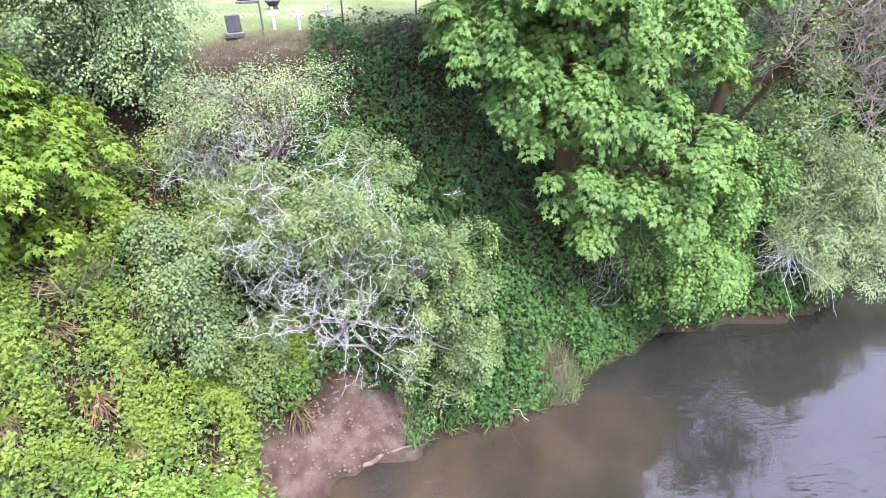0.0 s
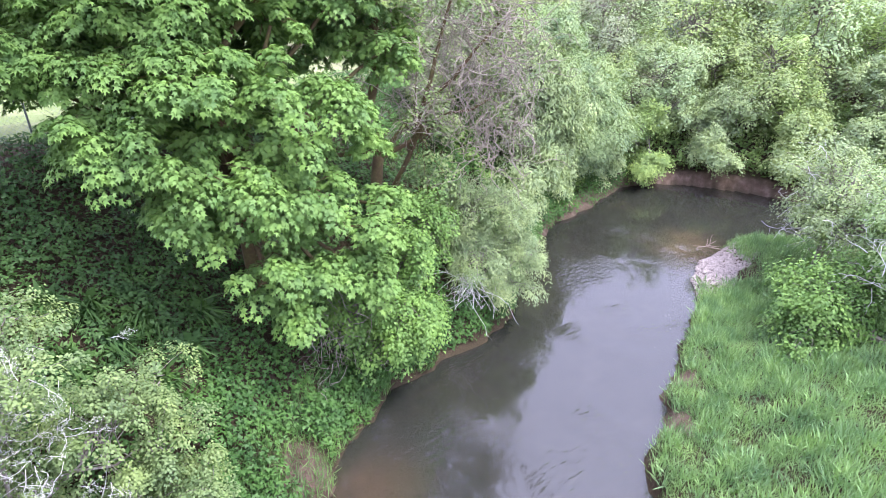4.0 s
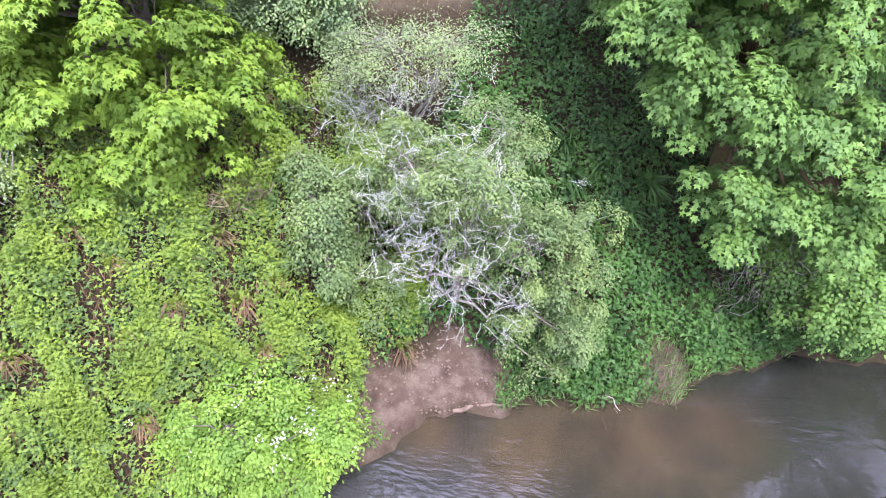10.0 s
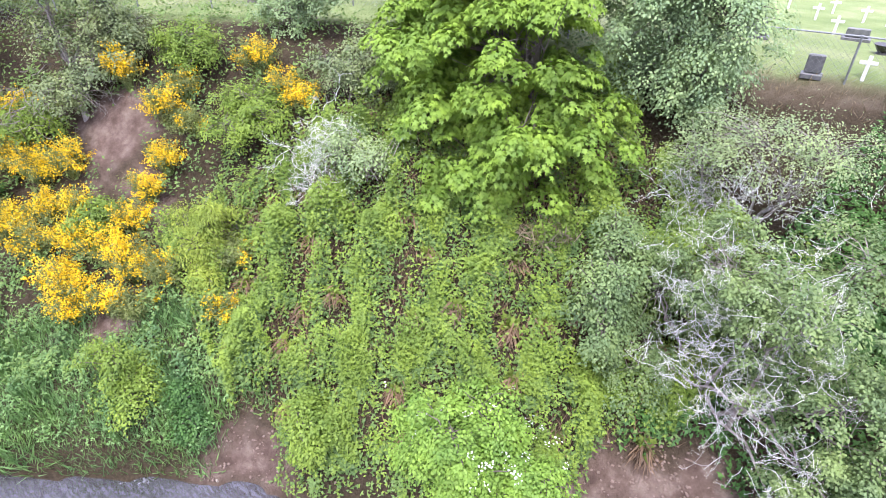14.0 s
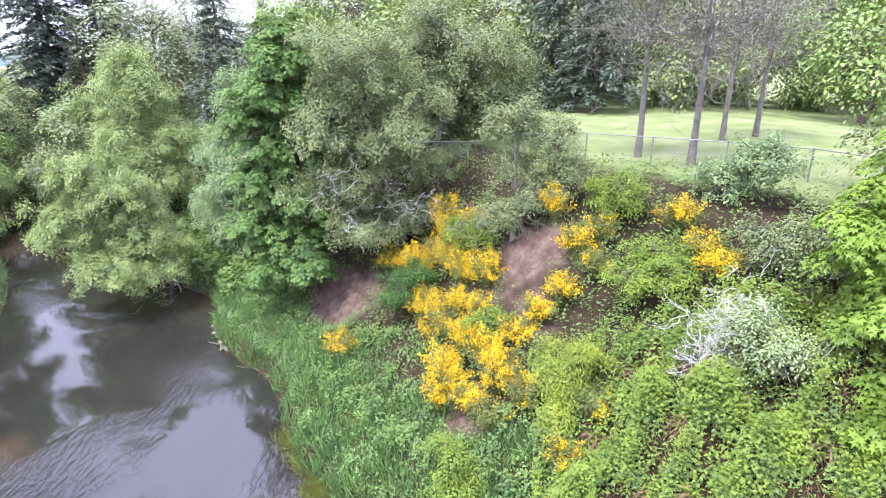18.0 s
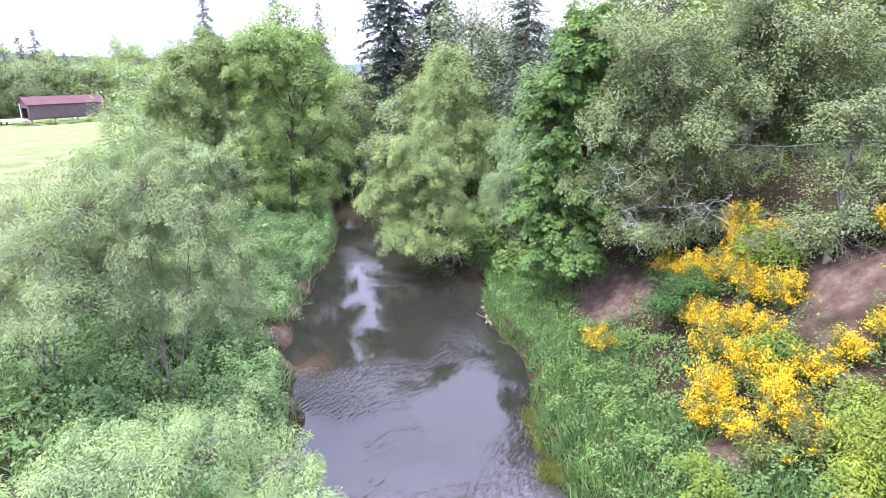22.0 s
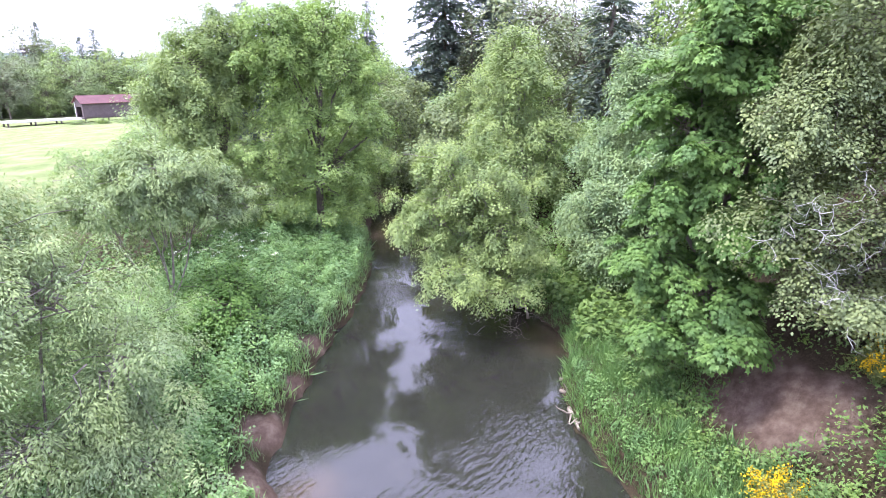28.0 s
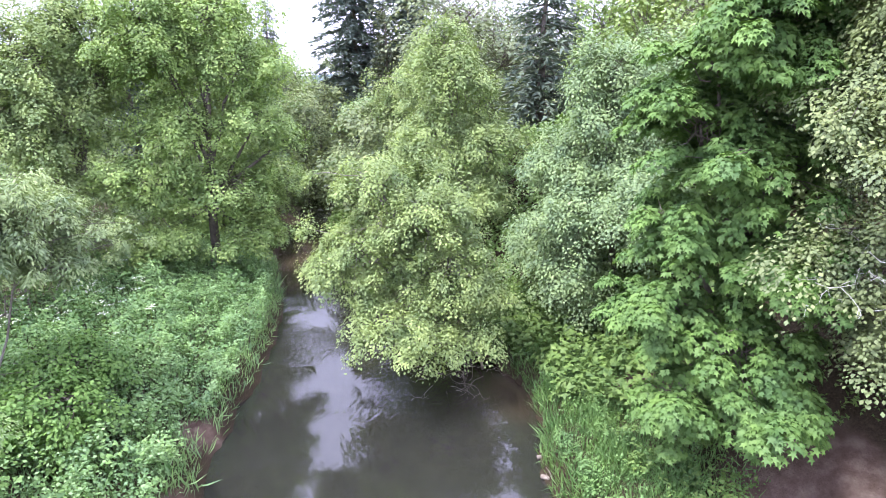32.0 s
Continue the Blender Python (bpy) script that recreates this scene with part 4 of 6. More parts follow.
dogwood = tree("dogwood_bush", "bright green dogwood in white flower at the waterline", "bush", -5.6, 5.9,
               lumpy(at(-5.6, 5.9, [(-5.7, 5.8, 2.2, 1.3, 1.1, 1.1), (-4.4, 6.4, 2.0, 1.1, 1.0, 1.1), (-6.9, 5.2, 1.6, 1.0, 1.0, 1.0), (-5.0, 5.6, 1.2, 1.2, 0.8, 0.8)]), 4), "oval", 0.085, LEAF["fresh"], 280, 52, 0.36, 0.6, 0.05, BARK, 4, group="bank bushes")
bloom, face, _ = lobes_clusters(at(-5.6, 5.9, [(-5.7, 5.8, 2.3, 1.45, 1.2, 1.2), (-4.4, 6.4, 2.1, 1.2, 1.1, 1.2)]), 46, 0.9, 0.1)
bloom = np.repeat(bloom, 6, axis=0) + rng.normal(0, 0.05, (46 * 6, 3))
part_mesh("blossom", leaves("blossom", bloom, np.repeat(face, 6, axis=0) + (0, 0, 1), rng.uniform(0.04, 0.07, len(bloom)), "small", LEAF["white_blossom"]), dogwood, "flat white flower heads", "stuff")
dead_white = tree("dead_shrub", "half-dead shrub with silvery lichen plumes", "bush", -12.6, 6.6, at(-12.6, 6.6, [(-12.8, 6.8, 6.0, 1.1, 1.0, 1.2), (-12.0, 7.4, 6.0, 1.1, 1.0, 1.1)]), "oval", 0.07, LEAF["willow"], 90, 34, 0.45, 0.7, 0.05, TWIG, 3)
crooked_twigs("lichened_twig_spray", dead_white, [(-0.5, -0.4, 0.9, 0.3), (-0.3, -0.2, 1.7, 0.35), (-0.2, -0.6, 0.3, 0.2)], 110, 0.85, PALE_TWIG, True, 0.007)
tree("yellow_bush", "soft yellow-green willow sapling among the broom", "bush", -14.4, 3.4, lumpy(at(-14.4, 3.4, [(-14.3, 3.3, 4.5, 1.0, 0.9, 1.1), (-13.8, 2.9, 3.6, 0.8, 0.7, 0.7)])), "lance", 0.075, LEAF["sapling"], 190, 60, 0.36, 0.8, 0.04, BARK, 3, group="bank bushes")
for bx, by, lob, shape, size, tone, n in (
        (-20.9, 5.2, [(-20.9, 5.2, 7.9, 1.3, 1.2, 0.9)], "small", 0.075, "bramble", 90), (-17.2, 5.8, [(-17.2, 5.6, 6.5, 1.5, 1.3, 0.8)], "small", 0.075, "bramble", 110),
        (-15.2, 8.8, [(-15.2, 8.8, 7.8, 1.7, 1.5, 1.0), (-14.2, 9.6, 8.4, 1.2, 1.2, 0.9)], "small", 0.08, "oak", 130), (-19.5, 9.5, [(-19.5, 9.5, 8.9, 1.6, 1.5, 1.1)], "small", 0.085, "grey_green", 100),
        (-22.6, 0.0, [(-22.4, -0.2, 5.6, 1.2, 1.1, 0.8)], "small", 0.08, "bramble", 70), (-21.6, -2.8, [(-21.4, -2.8, 4.0, 1.3, 1.2, 0.9)], "small", 0.08, "bramble_dark", 90),
        (-17.6, 0.8, [(-17.4, 0.8, 3.9, 0.9, 0.8, 0.6)], "small", 0.08, "bramble", 60), (-10.9, 1.6, [(-10.9, 1.3, 1.3, 0.9, 0.8, 0.8)], "small", 0.08, "bramble_dark", 60),
        (-12.3, 0.2, [(-12.3, 0.2, 2.0, 1.3, 1.1, 0.9)], "small", 0.075, "bramble", 90), (-8.6, 3.4, [(-8.6, 3.4, 1.8, 1.0, 0.9, 0.9)], "small", 0.08, "bramble", 70)):
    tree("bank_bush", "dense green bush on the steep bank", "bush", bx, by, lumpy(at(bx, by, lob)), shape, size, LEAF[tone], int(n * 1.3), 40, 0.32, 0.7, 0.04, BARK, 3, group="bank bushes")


def broom(x, y, tall, wide, bloom_share, group="broom bushes"):
    """A broom bush: sheaves of upright green whips, the upper parts packed with yellow flowers."""
    z = float(ground_z(x, y)[0]) - 0.05
    top = thing("broom_bush", x, y, z, "broom bush covered in golden-yellow flowers on the clay slope" if bloom_share > 0.4 else "green broom bush with a few yellow flowers", "bush", group)
    runs, flowers, green = [], [], []
    for k in range(int(44 * wide)):
        a, lean = rng.random() * 2 * np.pi, rng.uniform(0.2, 1.0)
        tip = np.array([np.cos(a) * wide * lean, np.sin(a) * wide * lean, tall * rng.uniform(0.6, 1.1) * (1 - 0.3 * lean * lean)])
        p = bent((tip[0] * 0.15, tip[1] * 0.15, 0), tip, 6, 0.05, 0.12)
        runs.append((p, np.linspace(0.014, 0.004, 6)))
        spot = rng.random() < bloom_share
        for s in rng.uniform(0.4, 1.03, 28):
            q = p[0] + (tip - p[0]) * s + (0, 0, 0.12 * np.sin(np.pi * min(s, 1))) + rng.normal(0, 0.07, 3)
            (flowers if spot and s > 0.5 else green).append(q)
    part_mesh("whip_sheaf", mesh_of("whip_sheaf", *tubes(runs, 3), LEAF["broom"]), top, kind="stuff")
    if flowers:
        q = np.repeat(np.array(flowers), 3, axis=0) + rng.normal(0, 0.035, (3 * len(flowers), 3))
        part_mesh("blossom", leaves("blossom", q, rng.normal(size=q.shape) + (0, 0, 0.6), rng.uniform(0.035, 0.07, len(q)), "small", LEAF["blossom"]), top, "golden-yellow flowers", "stuff")
    if green:
        q = np.repeat(np.array(green), 5, axis=0) + rng.normal(0, 0.06, (5 * len(green), 3))
        part_mesh("foliage", leaves("foliage", q, rng.normal(size=q.shape), rng.uniform(0.06, 0.12, len(q)), "lance", LEAF["broom"]), top, kind="stuff")


BROOM = [(-24.4, -1.2, 2.0, 0.9, 0.7), (-24.2, -3.8, 1.2, 0.8, 0.7), (-23.2, -2.6, 1.3, 0.9, 0.8), (-21.9, -0.6, 1.3, 1.1, 0.75), (-22.8, -0.9, 1.3, 0.9, 0.7), (-20.4, -1.7, 1.3, 0.8, 0.7), (-18.6, -1.0, 1.4, 0.8, 0.7),
         (-17.4, 0.2, 1.5, 0.9, 0.85), (-16.4, 0.9, 1.5, 1.0, 0.9), (-16.2, -0.4, 1.4, 0.9, 0.85), (-15.3, 1.2, 1.5, 0.9, 0.85), (-15.6, -0.6, 1.2, 0.7, 0.6), (-14.4, 1.9, 1.2, 0.8, 0.5), (-20.6, -5.2, 1.0, 0.8, 0.85),
         (-21.0, 3.2, 1.6, 0.7, 0.8), (-19.2, 3.8, 1.4, 0.8, 0.8), (-19.6, 4.6, 1.2, 0.8, 0.5), (-18.9, 7.0, 1.3, 0.9, 0.75), (-17.6, 7.3, 1.2, 0.8, 0.7), (-16.6, 7.5, 1.1, 0.8, 0.7), (-12.1, 2.7, 0.9, 0.6, 0.8), (-19.8, -5.0, 0.9, 0.6, 0.3),
         (-14.0, 0.9, 0.9, 0.7, 0.25), (-18.4, 4.4, 1.0, 0.9, 0.3), (-13.2, 3.6, 0.8, 0.7, 0.1), (-17.0, -0.7, 1.4, 0.8, 0.85), (-14.9, 0.3, 1.2, 0.7, 0.7), (-18.2, 0.5, 1.3, 0.8, 0.8), (-16.9, 1.7, 1.3, 0.8, 0.8), (-23.6, -0.1, 1.4, 0.8, 0.7), (-19.4, -0.4, 1.2, 0.8, 0.75), (-22.4, -2.0, 1.2, 0.8, 0.7),
         (-20.8, -0.2, 1.5, 0.9, 0.85), (-20.1, 0.7, 1.4, 0.8, 0.85), (-23.4, -1.0, 1.9, 0.7, 0.85), (-23.0, -2.1, 1.5, 0.9, 0.85), (-19.6, -1.3, 1.3, 0.8, 0.85), (-17.6, 2.4, 1.1, 0.7, 0.8), (-18.1, 3.2, 1.2, 0.8, 0.75)]
for b in BROOM:
    broom(*b)

# ---- trees at the bend ----
oak = tree("oak_tree", "broad dull-green oak with lichen on its dead lower limbs", "tree", -25.6, -3.4,
           at(-25.6, -3.4, [(-25.1, -5.0, 12.3, 2.6, 2.4, 1.8), (-24.7, -6.4, 10.1, 1.8, 1.6, 1.5), (-25.5, -3.0, 10.4, 1.9, 1.7, 1.6), (-25.1, -4.6, 9.3, 2.4, 2.2, 1.4), (-24.6, -5.6, 7.2, 1.9, 1.7, 1.2), (-25.1, -3.3, 7.6, 2.0, 1.8, 1.2),
                            (-24.6, -4.9, 5.4, 1.7, 1.5, 0.9), (-25.4, -3.1, 5.6, 1.7, 1.5, 0.9), (-27.1, -5.2, 11.0, 2.2, 1.9, 2.0)]),
           "small", 0.10, LEAF["oak"], 640, 74, 0.5, 0.4, 0.26, BARK, group="oaks", droop=0.3)
tree("oak_tree", "tall dull-green oak at the fence of the mown field", "tree", -30.6, -2.2,
     at(-30.6, -2.2, [(-30.6, -1.7, 13.3, 2.7, 2.5, 2.2), (-30.5, -3.2, 12.2, 1.8, 1.6, 1.8), (-30.7, 0.3, 12.3, 2.2, 2.0, 2.0), (-30.6, -1.5, 11.0, 2.2, 2.0, 1.4), (-30.7, 0.9, 10.1, 1.7, 1.6, 1.4), (-30.4, -1.0, 7.8, 1.3, 1.3, 1.0)]),
     "small", 0.12, LEAF["oak"], 380, 60, 0.6, 0.45, 0.22, BARK, group="oaks", droop=0.3)
crooked_twigs("lichened_limb_spray", oak, [(1.8, 0.0, 2.6, 0.6), (2.2, -2.6, 2.4, 0.5), (2.4, -1.6, 1.2, 0.4), (2.0, 1.2, 2.2, 0.5), (2.6, -2.0, 3.6, 0.5)], 74, 1.0, PALE_TWIG, True, 0.009, 0.5)
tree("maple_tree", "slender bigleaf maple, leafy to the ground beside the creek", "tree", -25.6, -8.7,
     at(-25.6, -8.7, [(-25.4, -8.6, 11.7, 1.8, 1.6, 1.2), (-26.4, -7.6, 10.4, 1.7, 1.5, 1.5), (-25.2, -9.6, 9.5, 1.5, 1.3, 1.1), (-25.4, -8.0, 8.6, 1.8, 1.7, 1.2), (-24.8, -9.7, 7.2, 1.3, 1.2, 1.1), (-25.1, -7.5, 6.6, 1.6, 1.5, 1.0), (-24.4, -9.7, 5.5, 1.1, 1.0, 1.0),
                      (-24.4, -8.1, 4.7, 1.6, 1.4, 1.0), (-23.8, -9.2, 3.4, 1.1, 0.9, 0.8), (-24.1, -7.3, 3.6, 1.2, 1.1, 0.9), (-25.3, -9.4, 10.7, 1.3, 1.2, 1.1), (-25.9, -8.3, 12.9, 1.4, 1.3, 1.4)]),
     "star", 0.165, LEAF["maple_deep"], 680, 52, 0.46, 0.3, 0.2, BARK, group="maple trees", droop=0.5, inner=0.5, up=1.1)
alder = tree("alder_tree", "pale leaning alder spreading low over the water", "tree", -29.6, -17.2,
             at(-29.6, -17.2, [(-25.8, -19.4, 7.2, 1.4, 1.3, 1.0), (-26.5, -17.9, 6.1, 1.9, 1.8, 1.4), (-25.3, -19.5, 5.0, 1.6, 1.5, 1.1), (-26.8, -16.9, 4.4, 1.7, 1.6, 1.3), (-25.1, -18.5, 2.7, 1.6, 1.5, 1.0), (-26.1, -16.8, 2.2, 1.7, 1.6, 0.9),
                               (-27.2, -15.8, 3.4, 1.1, 1.0, 0.8), (-24.4, -20.3, 4.5, 0.9, 0.9, 0.5), (-27.0, -18.6, 3.7, 2.0, 1.9, 1.3)]),
             "small", 0.098, LEAF["alder"], 680, 70, 0.42, 0.4, 0.16, TWIG, 3, group="alders", droop=0.3)
crooked_twigs("bare_twig_spray", alder, [(3.4, 0.8, 0.3, 0.5), (2.8, 1.2, 0.2, 0.4), (3.6, -1.6, 5.2, 0.6), (2.6, 0.2, 4.2, 0.6), (3.8, -2.8, 3.4, 0.5)], 80, 1.1, PALE_SNAG, False, 0.010, 0.3)
for ax, ay, lob in ((-36.6, -21.6, [(-35.9, -21.7, 10.2, 2.1, 1.9, 1.7), (-36.6, -20.0, 7.3, 1.6, 1.4, 1.5), (-35.2, -22.6, 7.8, 1.8, 1.6, 1.3), (-35.8, -20.7, 4.8, 1.9, 1.7, 1.7), (-35.6, -22.2, 12.0, 1.3, 1.2, 1.2), (-37.4, -24.6, 6.4, 1.8, 1.6, 1.4)]),
                    (-43.0, -27.4, [(-43.0, -27.4, 10.2, 2.6, 2.4, 2.6), (-42.0, -27.0, 6.6, 2.6, 2.4, 2.4), (-41.6, -29.0, 8.0, 2.0, 2.0, 2.2)])):
    tree("alder_tree", "pale green alder at the upstream bend", "tree", ax, ay, at(ax, ay, lob), "small", 0.13, LEAF["alder"], 480, 62, 0.65, 0.5, 0.16, TWIG, 2, group="alders")
for ax, ay, lob in ((-32.0, -14.6, [(-31.1, -14.1, 5.6, 1.5, 1.4, 1.2), (-30.5, -14.1, 3.5, 1.2, 1.1, 1.2), (-30.7, -13.2, 2.9, 1.0, 0.9, 1.2), (-33.0, -15.6, 7.2, 1.4, 1.2, 1.3), (-32.0, -16.2, 4.1, 1.0, 0.9, 1.0)]), (-33.4, -12.9, [(-33.0, -13.5, 10.8, 1.3, 1.2, 1.1), (-32.8, -13.8, 9.0, 1.4, 1.3, 1.2), (-32.9, -12.8, 7.2, 1.2, 1.1, 1.1), (-32.5, -14.1, 7.1, 1.0, 0.9, 0.9), (-31.0, -11.4, 6.0, 1.7, 1.5, 1.8)]),
                    (-37.6, -12.4, [(-37.6, -12.4, 9.4, 2.4, 2.4, 2.8), (-36.0, -13.4, 6.6, 2.0, 2.0, 2.4)])):
    tree("ash_tree", "dark blue-green ash in the shade of the bend", "tree", ax, ay, at(ax, ay, lob), "small", 0.115, LEAF["grey_green"], 400, 66, 0.6, 0.55, 0.14, BARK, group="bank trees")
shrub3 = tree("oak_tree", "small grey-green oak at the top of the clay slope", "tree", -21.6, 1.7,
              at(-21.6, 1.7, [(-22.2, 1.7, 10.2, 1.0, 1.0, 0.8), (-21.9, 3.2, 9.4, 1.0, 0.9, 0.9), (-21.9, 1.3, 8.5, 0.9, 0.8, 0.7), (-21.8, 2.6, 7.7, 1.1, 1.0, 0.8), (-21.6, 1.5, 6.9, 0.9, 0.8, 0.6), (-21.8, 3.6, 8.2, 0.8, 0.7, 0.8)]),
              "oval", 0.085, LEAF["oak"], 300, 40, 0.36, 0.6, 0.12, TWIG, group="oaks")
crooked_twigs("dead_twig_spray", shrub3, [(-0.2, -1.0, 0.9, 0.5), (-0.4, -2.0, 0.6, 0.4), (0.2, 0.4, 1.0, 0.3)], 60, 1.2, TWIG, False, 0.016, 0.6)
for ax, ay, tall, r in ((-34.8, -0.4, 12.5, 2.6), (-44.0, -3.5, 14.5, 3.4), (-37.5, -6.0, 12.5, 2.8)):
    tree("oak_tree", "dull-green oak at the edge of the mown field", "tree", ax, ay, at(ax, ay, [(ax, ay, tall - r * 0.7, r, r, r), (ax + r * 0.7, ay - r * 0.5, tall - r * 1.5, r * 0.7, r * 0.7, r * 0.8), (ax + 0.5, ay + r * 0.8, tall - r * 1.4, r * 0.7, r * 0.7, r * 0.8)]),
         "small", 0.19, LEAF["oak"], 340, 46, 0.9, 0.55, 0.26, BARK, group="oaks")

# ---- conifers ----
conifer("spruce", "tall dark spruce behind the creek bend", -60.0, -46.6, 33.0, 6.2, LEAF["spruce"], "conifers", spray=1.3, step=0.7)
conifer("spruce", "tall dark spruce with a ragged top", -66.0, -44.0, 29.0, 4.6, LEAF["spruce"], "conifers", spray=1.3, ragged=0.25, step=0.7)
conifer("cedar", "olive-green cedar in front of the spruces", -54.0, -38.6, 14.5, 3.0, LEAF["cedar"], "conifers", spray=0.9)
conifer("fir", "grey-green fir with an open crown", -46.9, -21.4, 14.5, 3.4, LEAF["fir"], "conifers", spray=0.9, ragged=0.22)
for cx, cy, tall, r in ((-50.5, 9.2, 16.0, 4.2), (-54.0, 5.6, 14.0, 3.6), (-69.0, -8.5, 15.5, 3.6), (-80.0, 4.0, 15.0, 3.4), (-74.0, 0.0, 13.0, 3.0), (-47.5, -66.5, 20.0, 3.8), (-62.0, -61.0, 20.0, 3.4), (-92.0, -3.0, 15.0, 3.5)):
    conifer("fir", "dark fir at the far side of the field", cx, cy, tall, r, LEAF["fir"], "conifers", spray=0.75, dense=1.6)

# ---- willows and cottonwoods on the field side ----
tree("cottonwood", "large pale cottonwood at the upstream bend", "tree", -24.6, -35.6,
     at(-24.6, -35.6, [(-24.1, -35.7, 11.4, 2.2, 2.0, 1.8), (-22.9, -36.3, 9.5, 1.7, 1.5, 1.4), (-25.4, -34.9, 12.7, 1.9, 1.7, 1.4), (-24.8, -35.2, 9.1, 2.0, 1.8, 1.6), (-23.6, -35.8, 7.6, 1.9, 1.7, 1.1), (-26.1, -34.5, 10.5, 1.7, 1.5, 1.6), (-24.6, -34.8, 5.4, 1.6, 1.5, 1.3)]),
     "small", 0.128, LEAF["alder"], 760, 64, 0.55, 0.4, 0.3, BARK, group="cottonwoods", droop=0.3)
tree("cottonwood", "cottonwood leafy to the ground beside the creek", "tree", -28.8, -31.6,
     at(-28.8, -31.6, [(-27.7, -32.3, 11.4, 2.4, 2.2, 1.8), (-30.2, -30.4, 11.1, 2.2, 2.0, 1.7), (-27.1, -32.6, 13.2, 2.0, 1.8, 1.6), (-29.1, -31.0, 13.4, 2.0, 1.9, 1.6), (-30.8, -29.8, 8.5, 1.8, 1.6, 1.6), (-28.4, -31.6, 8.1, 2.6, 2.4, 1.8), (-26.4, -32.7, 5.7, 1.8, 1.6, 1.7),
                       (-29.5, -30.5, 5.6, 2.5, 2.3, 1.6), (-26.7, -32.0, 3.5, 1.7, 1.5, 1.1), (-29.7, -29.6, 3.3, 1.6, 1.4, 1.1), (-31.6, -28.9, 7.7, 0.9, 0.8, 0.7)]),
     "small", 0.128, LEAF["cottonwood"], 1060, 64, 0.54, 0.4, 0.26, BARK, group="cottonwoods", droop=0.3)
WILLOWS = [(-5.4, -9.8, [(-5.6, -9.2, 3.9, 1.7, 1.4, 1.1), (-3.6, -9.6, 4.3, 1.6, 1.4, 1.1), (-7.2, -8.0, 3.2, 1.3, 1.1, 1.0), (-6.6, -6.6, 2.9, 0.9, 0.8, 0.8), (-1.6, -9.6, 3.6, 1.5, 1.4, 1.2), (-5.0, -10.6, 3.4, 1.6, 1.2, 1.2)], "willow_pale", 230, 60),
           (-8.6, -15.2, [(-8.6, -15.1, 8.6, 1.6, 1.5, 0.9), (-7.2, -15.6, 8.1, 1.6, 1.5, 1.0), (-9.6, -14.4, 7.6, 1.5, 1.4, 1.0), (-8.0, -14.9, 6.8, 1.8, 1.7, 1.0), (-10.2, -13.7, 6.4, 1.1, 0.9, 1.0), (-6.1, -15.7, 7.0, 1.4, 1.3, 1.0), (-9.0, -13.9, 5.4, 1.6, 1.5, 1.0), (-6.7, -15.1, 5.7, 1.7, 1.6, 1.0), (-9.9, -13.1, 4.9, 0.9, 0.8, 0.9)], "willow", 460, 56),
           (-7.0, -19.0, [(-7.2, -18.8, 7.0, 2.0, 1.9, 1.6), (-5.0, -18.0, 5.8, 2.0, 1.9, 1.7), (-9.4, -19.6, 5.4, 1.8, 1.8, 1.6)], "willow", 220, 50),
           (-12.0, -19.4, [(-12.0, -19.2, 4.2, 1.8, 1.7, 1.4), (-10.4, -19.8, 4.6, 1.6, 1.5, 1.4), (-13.6, -21.0, 3.8, 1.5, 1.5, 1.2)], "willow_pale", 220, 52),
           (-16.4, -25.8, [(-17.0, -25.5, 7.5, 1.6, 1.5, 0.8), (-15.8, -26.0, 7.0, 1.5, 1.4, 0.8), (-18.1, -24.9, 6.7, 1.4, 1.3, 0.8), (-14.7, -26.2, 6.4, 1.3, 1.2, 0.8), (-16.6, -25.5, 6.2, 1.7, 1.6, 0.8), (-18.3, -24.5, 5.6, 1.0, 0.9, 0.6)], "willow", 300, 56),
           (-20.4, -31.6, [(-20.6, -31.6, 5.0, 2.6, 2.2, 1.8), (-18.2, -31.0, 4.6, 2.2, 2.0, 1.6), (-22.8, -31.8, 4.2, 2.0, 1.8, 1.6)], "willow", 240, 44),
           (-24.0, -40.0, [(-24.0, -40.0, 5.6, 3.0, 2.6, 1.8), (-20.0, -41.0, 5.0, 2.8, 2.4, 1.8)], "willow_pale", 180, 44),
           (-1.0, -14.4, [(-1.0, -14.4, 4.4, 2.2, 2.0, 1.8), (1.8, -13.0, 3.8, 2.0, 2.0, 1.7)], "willow", 150, 44)]
for wx_, wy_, lob, tone, n, per in WILLOWS:
    tree("willow_bush", "grey-green willow thicket on the low bank" if tone == "willow" else "pale silvery willow bush on the low bank", "bush", wx_, wy_, at(wx_, wy_, lob), "lance", 0.062 if wy_ > -22 else 0.12, LEAF[tone], int(n * 1.3), int(per * (2.3 if wy_ > -22 else 1.4)), 0.36, 0.9, 0.06, TWIG, 5, group="willows", inner=0.4)
green = tree("elder_bush", "fresh green elder bush with flat cream flowers on the meadow bank", "bush", -17.0, -23.2, at(-17.0, -23.2, [(-16.9, -23.2, 2.5, 1.4, 1.3, 0.9), (-18.4, -24.6, 2.6, 1.5, 1.4, 0.9)]), "oval", 0.12, LEAF["maple"], 170, 36, 0.45, 0.6, 0.05, BARK, 3, group="bank bushes")

